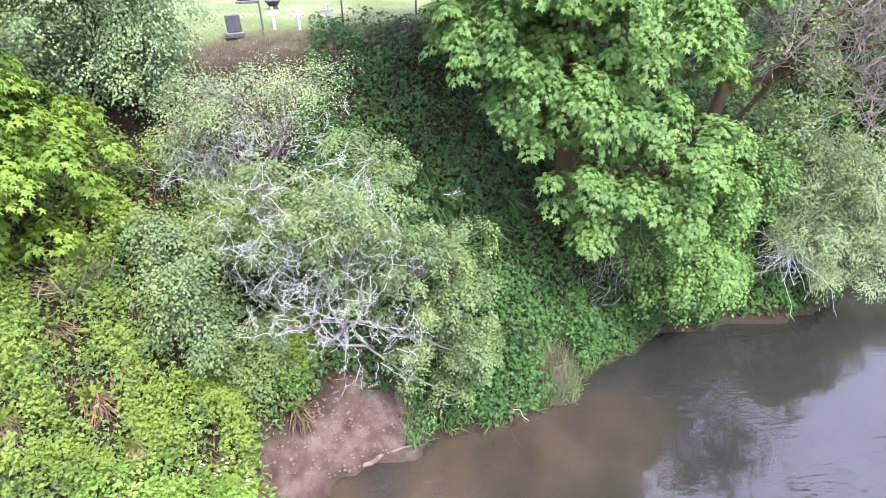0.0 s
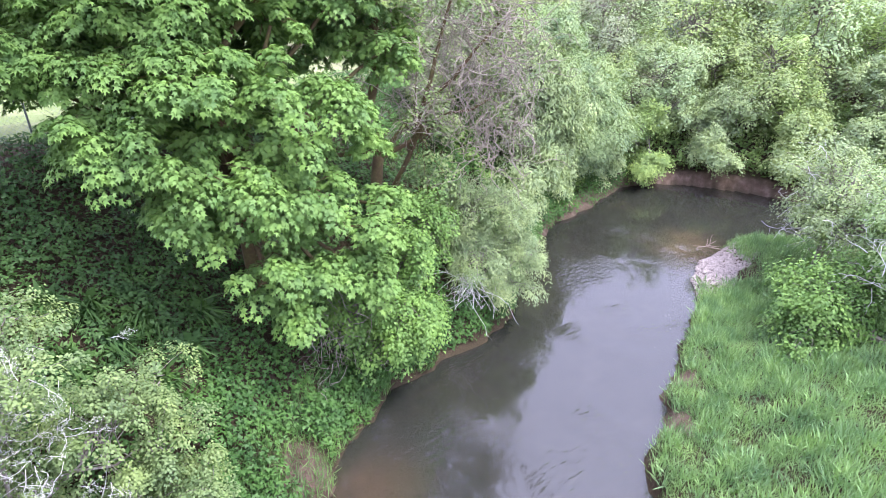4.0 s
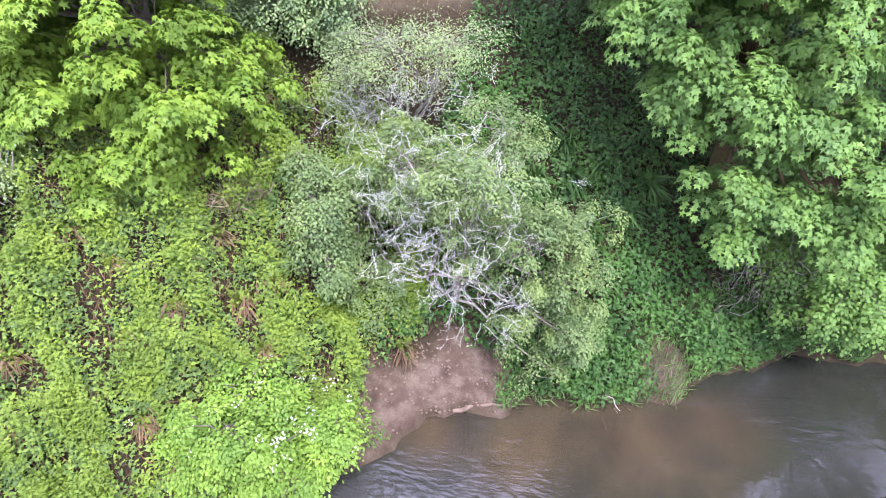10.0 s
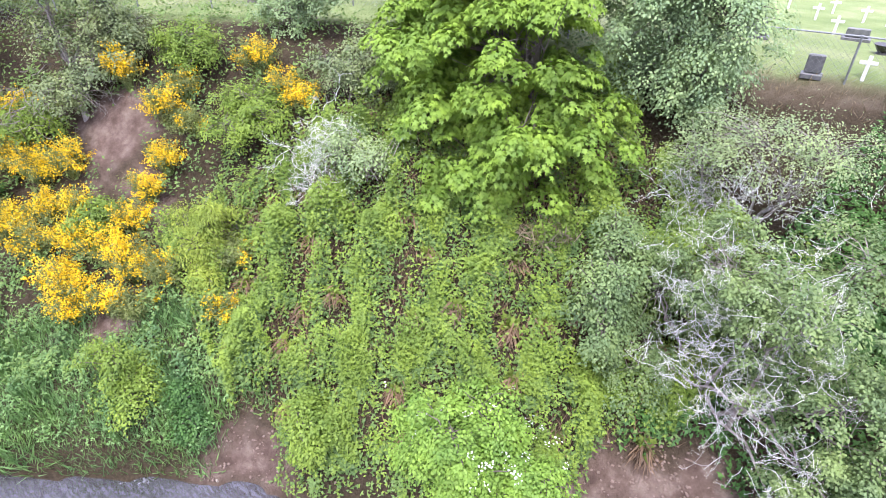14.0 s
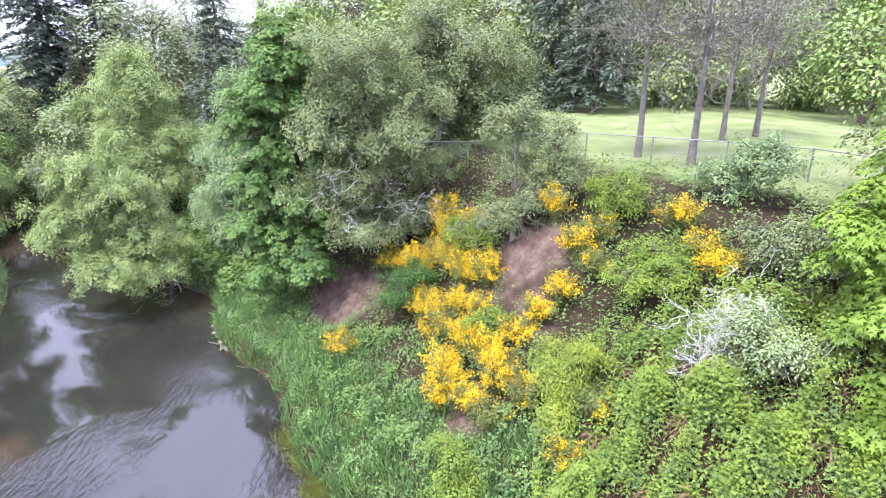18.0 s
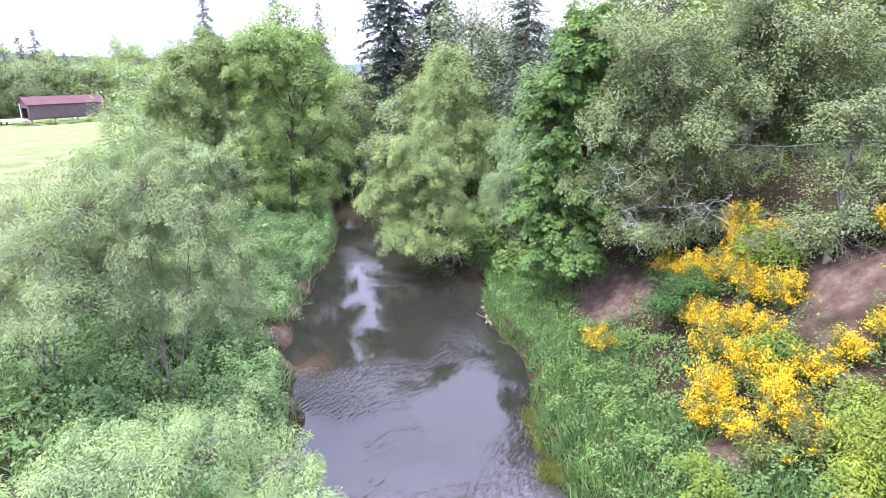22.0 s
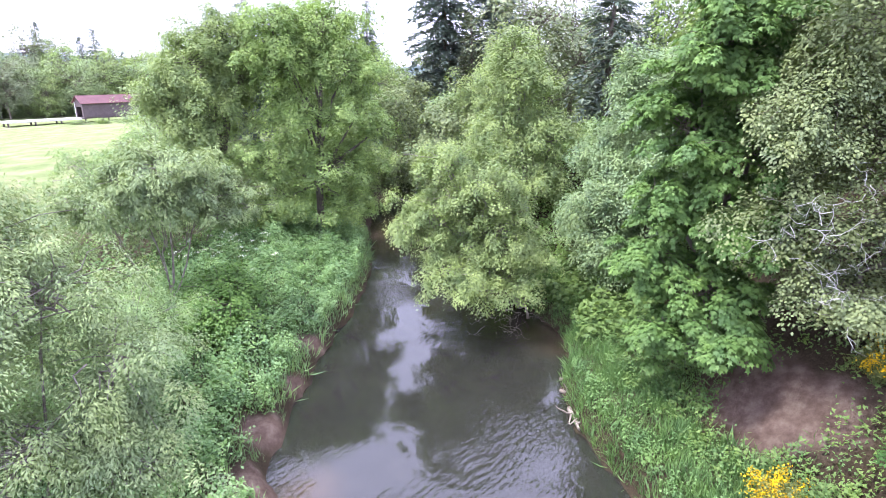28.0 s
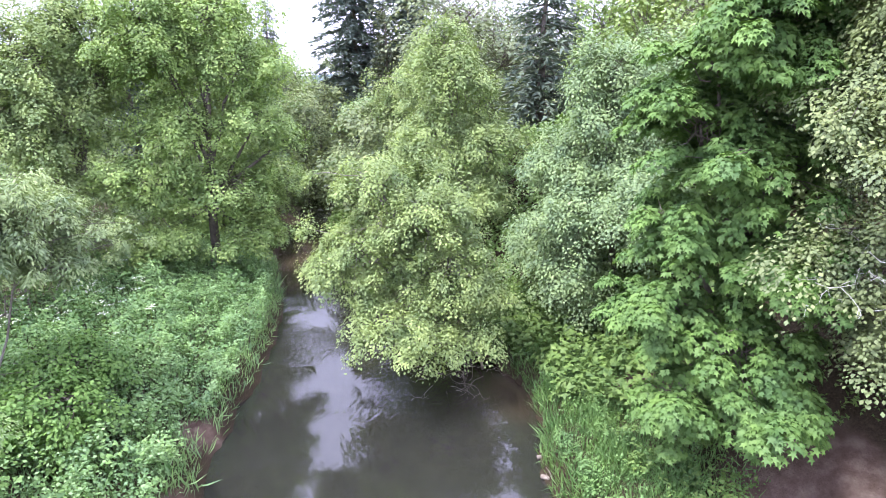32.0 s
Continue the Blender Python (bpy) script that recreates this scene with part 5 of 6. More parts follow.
# ---- downstream bank on the field side ----
for bx, by, lob, shape, size, tone, n, per, twiggy in (
        (20.6, 7.3, [(20.6, 7.4, 2.3, 1.7, 1.5, 1.1), (22.0, 6.6, 2.6, 1.5, 1.4, 1.2), (19.2, 6.9, 1.9, 1.2, 1.1, 0.8)], "oval", 0.13, "maple", 170, 38, 0),
        (25.8, 9.8, [(25.6, 9.8, 4.6, 2.0, 1.9, 2.0), (24.2, 8.6, 3.6, 1.7, 1.6, 1.5), (27.2, 10.6, 3.6, 1.6, 1.5, 1.6)], "oval", 0.11, "willow", 240, 40, 1),
        (21.8, 5.4, [(21.6, 5.6, 5.0, 1.5, 1.5, 1.5), (23.0, 6.8, 4.6, 1.4, 1.4, 1.4), (20.4, 4.2, 3.6, 1.4, 1.3, 1.3)], "oval", 0.10, "willow_pale", 190, 40, 1),
        (27.5, 3.5, [(27.5, 3.5, 5.4, 2.6, 2.5, 2.0), (25.0, 3.0, 4.4, 2.0, 2.0, 1.8)], "oval", 0.13, "alder", 220, 36, 0),
        (17.5, -1.5, [(17.5, -1.5, 3.4, 2.2, 2.0, 1.6), (20.0, 0.5, 3.6, 2.0, 2.0, 1.6)], "oval", 0.13, "bramble_dark", 180, 36, 0)):
    b = tree("bank_tree" if twiggy else "bank_bush", "lichened willow with bare pale twigs on the meadow bank" if twiggy else "dense green bush on the meadow bank", "tree" if twiggy else "bush", bx, by, at(bx, by, lob),
             shape, size, LEAF[tone], n, per, 0.6, 0.65, 0.07, TWIG, 4, group="meadow bushes")
    if twiggy:
        crooked_twigs("bare_twig_spray", b, [(lob[0][0] - bx - 0.8, lob[0][1] - by + 0.3, 2.0, 0.8), (-0.6, 0.4, 3.0, 0.9), (-0.4, 0.2, 1.2, 0.7)], 60, 1.5, PALE_TWIG, False, 0.016)

for bx, by, r, tone in ((28.4, 24.6, 2.0, "willow"), (31.6, 23.6, 2.0, "cottonwood"), (34.6, 21.4, 2.1, "willow"), (36.8, 17.4, 2.0, "alder"), (37.6, 13.2, 1.9, "willow"), (40.0, 8.6, 2.0, "cottonwood"), (31.4, 27.6, 2.4, "alder"),
                        (36.0, 25.6, 2.5, "willow"), (40.0, 20.6, 2.5, "cottonwood"), (41.5, 14.8, 2.4, "willow"), (24.0, 27.6, 2.4, "oak"), (28.0, 30.6, 2.8, "grey_green"), (17.0, 26.0, 2.6, "oak"), (21.0, 29.6, 2.8, "grey_green"), (34.0, 4.0, 2.2, "alder")):
    tree("willow_bush", "rounded willow bush over the clay bank of the pool", "bush", bx, by, lumpy([(0, 0, r * 1.1, r, r, r * 0.9), (-r * 0.6, -r * 0.5, r * 0.6, r * 0.7, r * 0.7, r * 0.6), (r * 0.6, r * 0.2, r * 1.3, r * 0.7, r * 0.7, r * 0.7), (-r * 0.9, -r * 0.9, r * 0.3, r * 0.6, r * 0.6, r * 0.4)], 3),
         "small", 0.14, LEAF[tone], 240, 46, 0.5, 0.7, 0.07, TWIG, 3, group="willows")
for bx, by, r, tone in ((-37.6, -38.2, 2.4, "alder"), (-42.0, -43.0, 2.6, "grey_green"), (-47.5, -42.6, 2.6, "oak"), (-47.0, -48.4, 2.6, "grey_green"), (-33.4, -36.6, 1.8, "cottonwood"), (-44.0, -33.0, 2.4, "grey_green"), (-40.0, -29.4, 2.2, "oak"), (-53.0, -46.0, 3.0, "oak")):
    tree("ash_tree", "leafy tree overhanging the narrow upstream channel", "tree", bx, by, [(0, 0, r * 2.6, r, r, r), (-r * 0.5, r * 0.4, r * 1.5, r * 0.9, r * 0.9, r * 0.8), (r * 0.7, -r * 0.3, r * 1.2, r * 0.8, r * 0.8, r * 0.8), (0, 0, r * 0.7, r, r, r * 0.6)],
         "small", 0.22, LEAF[tone], 130, 46, 0.9, 0.6, 0.12, BARK, group="bank trees")

# ---- woods beyond: a few trees, copied ----
def far_tree(tone, r, tall):
    return tree("woodland_tree", "rounded broadleaf tree in the woods beyond the creek", "tree", 48.0, 30.0,
                [(0, 0, tall - r, r, r, r), (r * 0.6, -r * 0.5, tall - 1.7 * r, r * 0.75, r * 0.7, r * 0.8), (-r * 0.6, -r * 0.3, tall - 1.8 * r, r * 0.7, r * 0.7, r * 0.8), (0.1, r * 0.6, tall - 1.7 * r, r * 0.8, r * 0.7, r * 0.7),
                 (0.2, -r * 0.5, tall - 2.4 * r, r * 0.8, r * 0.7, r * 0.7)], "small", 0.2, LEAF[tone], 160, 28, 0.8, 0.6, 0.18, BARK, group="woodland trees", twig=0.03)


kinds = [far_tree("far", 3.0, 8.4), far_tree("willow", 3.2, 8.0), far_tree("cottonwood", 3.0, 9.6), far_tree("alder", 2.8, 7.4), far_tree("far_oak", 3.2, 10.0)]
fir_kind = conifer("fir", "dark fir in the woods beyond", 60.0, 44.0, 14.0, 3.0, LEAF["fir"], "conifers", spray=1.2, dense=0.55, step=0.6)


def clear_of_creek(x, y, gap=2.5):
    x, y = np.array([x]), np.array([y])
    return not in_water(x, y)[0] and min(line_distance(x, y, NORTH_LINE)[0], line_distance(x, y, SOUTH_LINE)[0]) > gap


def wooded(x, y):
    """Where the woods stand: all along the east, beyond the bend in the west, and behind the covered bridge."""
    d, way = math.hypot(x, y), math.degrees(math.atan2(-x, y)) % 360
    if x > 27 and y > -45 or 300 < way < 335 and d > 34:
        return d < 92
    if 120 < way < 134 and d < 86:
        return False
    if 100 < way < 141:
        return 60 < d < 112
    if 48 < way <= 100:
        return 58 < d < 105
    return 139 <= way < 185 and 200 + 10 * math.sin(way * 0.3) < d < 236


spots = []
for k in range(5200):
    a, d = rng.uniform(0, 2 * np.pi), rng.uniform(28, 250)
    x, y = d * np.cos(a), d * np.sin(a)
    gap = 5.2 if d < 70 and x > 0 else 7.0
    if wooded(x, y) and clear_of_creek(x, y) and all((x - p) ** 2 + (y - q) ** 2 > gap * gap for p, q in spots):
        spots.append((x, y))
for i, (x, y) in enumerate(spots):
    d = math.hypot(x, y)
    conical = (i % 11 == 0 and d > 60) or (i % 7 == 0 and d > 200)
    s = rng.uniform(0.8, 1.2) * (0.72 if d < 48 and x > 0 else 1.0 if d < 70 and x > 0 else 1.25 if x > 0 else 1.5 if y < -15 and d < 200 else 1.75 if d < 200 else 2.0) * (0.8 if conical else 1)
    m = pose(x, y, float(ground_z(x, y)[0]) - 0.1, 0, 0, rng.uniform(0, 360)) @ Matrix.Diagonal((s, s, s * rng.uniform(0.9, 1.15), 1))
    copy_thing(fir_kind if conical else kinds[i % 5], m)

for i, (x, y) in enumerate(((-38, -70.5), (-45, -78), (-39, -64.5), (-28, -49.5), (-34, -56), (-50, -86))):
    s = rng.uniform(0.62, 0.85)
    copy_thing(kinds[(1, 3, 2)[i % 3]], pose(x, y, float(ground_z(x, y)[0]) - 0.6, 0, 0, 40 * i) @ Matrix.Diagonal((s * 1.2, s * 1.2, s, 1)))
for i, (x, y, s) in enumerate(((-25.3, -47.4, 0.55), (-21.5, -43.5, 0.45), (-37.1, -62.8, 1.35), (-46.0, -85.0, 1.0), (-45.6, -72.8, 1.45), (-30.0, -54.0, 0.7))):
    copy_thing(kinds[(1, 2, 0, 3)[i % 4]], pose(x, y, float(ground_z(x, y)[0]) - 0.4, 0, 0, 70 * i) @ Matrix.Diagonal((s, s, s, 1)))
for i in range(64):
    a, d = radians(232 + 0.66 * i), 196 + 26 * ((i * 0.618) % 1)
    x, y, s = d * math.cos(a), d * math.sin(a), rng.uniform(1.5, 2.3)
    copy_thing(kinds[i % 5], pose(x, y, float(ground_z(x, y)[0]) - 0.4, 0, 0, 70 * i) @ Matrix.Diagonal((s * 1.2, s * 1.2, s, 1)))
for i in range(16):
    x, y = -58 - 1.3 * i + 3 * math.sin(i * 2.1), -150 + 0.55 * i + 2 * math.cos(i * 1.7)
    copy_thing(kinds[(1, 2, 3)[i % 3]], pose(x, y, float(ground_z(x, y)[0]) - 0.3, 0, 0, 40 * i) @ Matrix.Diagonal((0.5, 0.5, 0.15 + 0.05 * math.sin(i * 3.3), 1)))

# ---- growth over the ground ----
def patchy(x, y, lo=-0.35, hi=0.4):
    return smooth(relief(x * 1.25 + 3, y * 1.25), lo, hi)


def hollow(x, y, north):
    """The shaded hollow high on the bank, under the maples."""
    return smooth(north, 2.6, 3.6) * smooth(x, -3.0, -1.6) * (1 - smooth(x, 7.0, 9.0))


def clumpy(x, y):
    return 0.12 + 0.88 * smooth(relief(x * 2.4 + 1.0, y * 2.4 + 2.0), -0.2, 0.4)


def off_slips(x, y):
    keep = np.ones(len(x))
    for sx, sy, sr in SLIPS:
        keep *= smooth(np.hypot(x - sx, y - sy), sr * 0.6, sr * 1.1)
    return keep


cover("brambles", "sunlit bramble thicket over the steep bank", "brambles", 330000, (-15.5, -3.0, 2.0, 14.0), lambda x, y, n, s: (n < s) * (n > 0.1) * (n < 9.4) * off_slips(x, y) * (0.2 + 0.8 * patchy(x, y)) * clumpy(x, y), "trio", 0.066, LEAF["bramble"], 0.95, 0.7)
# darker leaf colour here stands in for shade between the shoots
cover("bramble_mat", "low mat of brambles, shade under the sunlit shoots put into its darker green", "brambles", 260000, (-15.5, -3.0, 2.0, 14.0), lambda x, y, n, s: (n < s) * (n > 0.1) * (n < 9.6) * off_slips(x, y) * (0.3 + 0.7 * patchy(x, y)) * clumpy(x + 4, y), "trio", 0.08, LEAF["bramble_mid"], 0.45, 0.6)
# shade under the maples is painted with the darkened bramble leaf
cover("brambles", "brambles and nettles under the maples, shade put into their dark green", "brambles", 300000, (-4.0, 30.0, 9.0, 32.0), lambda x, y, n, s: (n < s) * (n > 0.02) * (n < 10) * off_slips(x, y) * (0.5 + 0.5 * patchy(x, y)) * (1 - hollow(x, y, n)), "trio", 0.1, LEAF["bramble_dark"], 0.55, 0.5)
# this growth paints the hollow dark by leaf colour, as if deep in shade
cover("ivy", "ivy and ferns in the hollow under the maples, darkened to paint its shade", "ivy", 70000, (-4.0, 9.0, 12.0, 24.0), lambda x, y, n, s: (n < s) * (n < 10) * (0.4 + 0.6 * patchy(x, y)) * hollow(x, y, n), "trio", 0.1, LEAF["hollow"], 0.5, 0.5)
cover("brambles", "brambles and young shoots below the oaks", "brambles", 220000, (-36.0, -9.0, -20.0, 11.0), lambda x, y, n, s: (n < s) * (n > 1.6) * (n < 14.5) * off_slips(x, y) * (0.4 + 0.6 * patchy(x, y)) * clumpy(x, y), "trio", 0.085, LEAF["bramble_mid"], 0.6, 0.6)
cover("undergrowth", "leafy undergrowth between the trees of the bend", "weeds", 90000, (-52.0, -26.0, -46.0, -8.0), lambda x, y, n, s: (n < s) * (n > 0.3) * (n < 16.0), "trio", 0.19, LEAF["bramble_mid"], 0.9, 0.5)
cover("undergrowth", "leafy undergrowth on the clay bank round the pool", "weeds", 150000, (14.0, 45.0, -4.0, 43.0), lambda x, y, n, s: (n < s) * (n > 0.7) * (n < 9.0) * (x > 16), "trio", 0.17, LEAF["bramble_mid"], 0.9, 0.5)
cover("dry_stalks", "dry brown stalks standing between the brambles", "grass", 16000, (-15.5, -3.0, 2.0, 14.0), lambda x, y, n, s: (n < s) * (n > 0.8) * (n < 9.0) * off_slips(x, y) * (1 - 0.6 * patchy(x, y)), "blade", 0.5, LEAF["dead_fern"], 0.5, 0.3)
cover("bank_grass", "long green grass along the foot of the bank", "grass", 240000, (-32.0, -9.0, -18.0, 3.0), lambda x, y, n, s: (n < s) * (n > 0.03) * (1 - smooth(n, 2.2, 4.5)) * off_slips(x, y), "blade", 0.5, LEAF["grass"], 0.44, 0.4)
# fringe takes the same leaf with the shade in its colour
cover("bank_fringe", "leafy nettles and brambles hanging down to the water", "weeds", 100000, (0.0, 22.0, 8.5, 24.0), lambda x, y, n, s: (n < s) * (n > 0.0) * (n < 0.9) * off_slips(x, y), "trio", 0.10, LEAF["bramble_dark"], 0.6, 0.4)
cover("bank_grass", "green grass at the water's edge below the maple", "grass", 26000, (-1.0, 9.0, 9.0, 15.5), lambda x, y, n, s: (n < s) * (n > 0.02) * (n < 1.5), "blade", 0.4, LEAF["grass"], 0.42, 0.3)
cover("meadow_grass", "tall reed grass on the low meadow bank", "grass", 560000, (0.0, 34.0, -12.0, 16.0), lambda x, y, n, s: (s < n) * (s > 0.15) * (s < 11) * off_slips(x, y) * smooth(np.hypot(x - 23.2, y - 13.6), 1.6, 3.0), "blade", 0.5, LEAF["grass_blue"], 0.42, 0.4)
cover("edge_grass", "short yellow-green grass along the waterline", "grass", 50000, (6.0, 30.0, 0.0, 15.0), lambda x, y, n, s: (s < n) * (s > 0.05) * (s < 1.8) * smooth(np.hypot(x - 23.2, y - 13.6), 1.6, 3.0), "blade", 0.3, LEAF["grass"], 0.3, 0.3)
cover("meadow_grass", "tall reed grass and weeds on the field-side bank", "grass", 130000, (-34.0, -4.0, -36.0, -7.0), lambda x, y, n, s: (s < n) * (s > 0.1) * (1 - smooth(s, 6, 11)) * off_slips(x, y), "blade", 0.5, LEAF["grass_blue"], 0.5, 0.35)
cover("nettles", "dense blue-green nettles along the field-side bank", "nettles", 620000, (-32.0, -6.0, -34.0, -6.0), lambda x, y, n, s: (s < n) * (s > 0.4) * (1 - smooth(s, 5, 9)) * off_slips(x, y) * (0.35 + 0.65 * patchy(x, y)) * clumpy(x, y), "small", 0.1, LEAF["grass_blue"], 1.0, 0.6)
cover("herbs", "bright leafy herbs between the nettles", "weeds", 260000, (-30.0, -4.0, -34.0, -6.0), lambda x, y, n, s: (s < n) * (s > 0.3) * (1 - smooth(s, 7, 12)) * off_slips(x, y) * (1 - patchy(x, y)) * clumpy(x, y), "trio", 0.085, LEAF["grass"], 0.9, 0.6)
cover("herbs", "leafy herbs and young shoots on the grassy foot of the bank", "weeds", 260000, (-32.0, -9.0, -18.0, 3.0), lambda x, y, n, s: (n < s) * (n > 0.3) * (1 - smooth(n, 3, 6)) * off_slips(x, y) * clumpy(x, y) * (0.3 + 0.7 * patchy(x, y)), "trio", 0.058, LEAF["grass"], 0.5, 0.5)
cover("field_weeds", "leafy weeds and brambles under the willows", "weeds", 150000, (-34.0, 10.0, -42.0, 0.0), lambda x, y, n, s: (s < n) * (s > 1.0) * (1 - smooth(s, 12, 18)) * (0.2 + 0.8 * patchy(x, y)), "trio", 0.12, LEAF["grass"], 1.2, 0.6)
cover("fence_grass", "dry straw-coloured grass along the fence", "grass", 9000, (-12.0, 6.0, 14.0, 24.0), lambda x, y, n, s: (n < s) * (n > 8.4) * (n < 10.2), "blade", 0.3, LEAF["straw"], 0.25, 0.3)

# ---- the cemetery ----
STONE = rough_material("dark granite", (0.09, 0.09, 0.095), (0.17, 0.17, 0.175), 6.0, 0.4, 0.1)
WHITE = rough_material("white paint", (0.72, 0.73, 0.72), (0.82, 0.82, 0.8), 5.0, 0.6, 0.15)
STEEL = rough_material("galvanised steel", (0.22, 0.23, 0.24), (0.34, 0.35, 0.36), 8.0, 0.5, 0.1, metal=0.6)
DARK = rough_material("dark bronze", (0.02, 0.02, 0.022), (0.05, 0.045, 0.04), 9.0, 0.5, 0.2)


def on_ground(x, y):
    return float(ground_z(x, y)[0])


def fence(posts, label):
    x0, y0 = posts[0]
    z0 = on_ground(x0, y0)
    top = thing("chain_link_fence", x0, y0, z0, label, "fence")
    tips = []
    for x, y in posts:
        z = on_ground(x, y) - z0
        part("post", rod((x - x0, y - y0, z - 0.2), (x - x0, y - y0, z + 1.25), 0.03), STEEL, top)
        tips.append((x - x0, y - y0, z + 1.22))
    for a, b in zip(tips[:-1], tips[1:]):
        part("top_rail", rod(a, b, 0.022), STEEL, top)
        runs = []
        a, b = np.array(a), np.array(b)
        n = int(np.linalg.norm(b - a) / 0.16)
        for k in range(n):
            p, q = a + (b - a) * k / n, a + (b - a) * min((k + 7) / n, 1)
            runs += [([p, q - (0, 0, 1.15 * min(1, (n - k) / 7))], [0.0035, 0.0035]), ([p - (0, 0, 1.15), q - (0, 0, 1.15 - 1.15 * min(1, (n - k) / 7))], [0.0035, 0.0035])]
        part_mesh("wire_mesh", mesh_of("wire_mesh", *tubes(runs, 3), STEEL), top, kind="stuff")


fence([(-15.4, 14.3), (-12.8, 15.5), (-10.3, 16.4), (-7.75, 17.3), (-5.35, 18.35), (-3.1, 19.5), (-0.8, 20.6), (1.5, 21.7), (4.0, 22.6)], "low chain-link fence with a top rail along the cemetery lawn")
fence([(-33.0, -6.0), (-30.6, -3.3), (-28.2, -0.4), (-27.0, 2.2), (-25.8, 4.9), (-24.6, 7.4), (-23.3, 9.9), (-21.8, 12.3), (-19.6, 13.4)], "low chain-link fence round the mown field")


def cross(x, y, tall, turn):
    top = thing("grave_cross", x, y, on_ground(x, y) - 0.03, "white-painted wooden cross on the lawn", "cross", "grave crosses", turn)
    part("upright", block(0.09, 0.06, tall, bevel=0.012), WHITE, top)
    part("arm", block(tall * 0.62, 0.066, 0.09, z=tall * 0.66, bevel=0.012), WHITE, top)


for x, y in ((-5.1, 18.75), (-4.4, 19.05), (-3.6, 19.6), (-8.4, 24.6), (-7.05, 25.7), (-9.2, 29.2), (-11.0, 30.6), (-12.6, 29.8), (-10.4, 27.6), (-2.2, 26.5)):
    cross(x, y, 0.68, 24)


def headstone(x, y, w, h, label="dark granite headstone on a low plinth"):
    top = thing("headstone", x, y, on_ground(x, y) - 0.03, label, "headstone", "headstones", 22)
    part("plinth", block(w * 1.25, 0.36, 0.14, bevel=0.015), STONE, top)
    bm = block(w, 0.16, h, z=0.14, bevel=0.03)
    part("slab", bm, STONE, top)


for x, y, w, h in ((-6.15, 18.15, 0.42, 0.5), (-9.3, 20.8, 0.7, 0.55), (-7.5, 24.2, 0.7, 0.3), (-15.2, 41.5, 0.7, 0.6), (-16.6, 40.4, 0.6, 0.5), (-14.0, 49.2, 0.9, 0.6), (-13.0, 50.2, 0.9, 0.8), (-11.0, 50.6, 0.9, 0.8), (-10.3, 50.2, 0.7, 0.5), (-22.6, 68.0, 1.3, 1.0), (-24.2, 67.0, 0.9, 0.8)):
    headstone(x, y, w * (1 if y < 30 else 0.75), h * (1 if y < 30 else 0.7))
vase = thing("flower_urn", -6.05, 22.5, on_ground(-6.05, 22.5), "low dark bronze flower urn on the lawn", "urn")
part("bowl", rod((0, 0, 0.1), (0, 0, 0.3), 0.16, 12, 0.3), DARK, vase)
part("foot", rod((0, 0, 0), (0, 0, 0.1), 0.2, 12, 0.12), DARK, vase)
calvary = thing("tall_cross", -14.3, 41.3, on_ground(-14.3, 41.3) - 0.05, "tall dark wooden cross on a stone base", "cross", turn=24)
part("upright", block(0.16, 0.16, 1.5, bevel=0.02), DARK, calvary)
part("arm", block(0.9, 0.14, 0.14, z=1.0, bevel=0.02), DARK, calvary)
part("base", block(0.9, 0.9, 0.3, bevel=0.04), STONE, calvary)
tree("yew_bush", "rounded dark bush among the graves", "bush", -12.6, 49.4, [(0, 0, 1.3, 1.0, 1.0, 0.9), (0.2, 0, 2.1, 0.6, 0.6, 0.6)], "oval", 0.18, LEAF["cottonwood"], 50, 22, 0.5, 0.7, 0.05, group="lawn bushes")

# ---- the church hall and its yard ----
ORANGE = rough_material("orange stained boards", (0.55, 0.24, 0.05), (0.68, 0.33, 0.08), 0.8, 0.7, 0.2)
ROOF = rough_material("mauve shingles", (0.12, 0.095, 0.10), (0.19, 0.15, 0.16), 1.5, 0.8, 0.4)
GLASS = rough_material("dark window glass", (0.03, 0.035, 0.04), (0.06, 0.065, 0.07), 1.0, 0.1, 0.0)
GRAVEL = rough_material("pale gravel", (0.50, 0.48, 0.45), (0.66, 0.64, 0.60), 0.6, 0.9, 0.4)


def gable(w, d, h, rise, over=0.5):
    """Walls with two gables, and the two slopes of a roof, along y."""
    walls = bmesh.new()
    v = [walls.verts.new(p) for p in ((-w / 2, -d / 2, 0), (w / 2, -d / 2, 0), (w / 2, -d / 2, h), (0, -d / 2, h + rise), (-w / 2, -d / 2, h),
                                      (-w / 2, d / 2, 0), (w / 2, d / 2, 0), (w / 2, d / 2, h), (0, d / 2, h + rise), (-w / 2, d / 2, h))]
    for f in ((0, 1, 2, 3, 4), (9, 8, 7, 6, 5), (0, 4, 9, 5), (1, 6, 7, 2), (2, 7, 8, 3), (3, 8, 9, 4), (0, 5, 6, 1)):
        walls.faces.new([v[i] for i in f])
    slopes = []
    run = math.hypot(w / 2 + over, rise * (1 + 2 * over / w))
    tilt = math.degrees(math.atan2(rise, w / 2))
    for side in (-1, 1):
        bm = bmesh.new()
        bmesh.ops.create_cube(bm, size=1, matrix=Matrix.Translation((side * (w / 4 + over / 2), 0, h + rise / 2 - over * rise / w + 0.1)) @ pose(0, 0, 0, 0, side * tilt, 0) @ Matrix.Diagonal((run, d + 2 * over, 0.16, 1)))
        slopes.append(bm)
    return walls, slopes


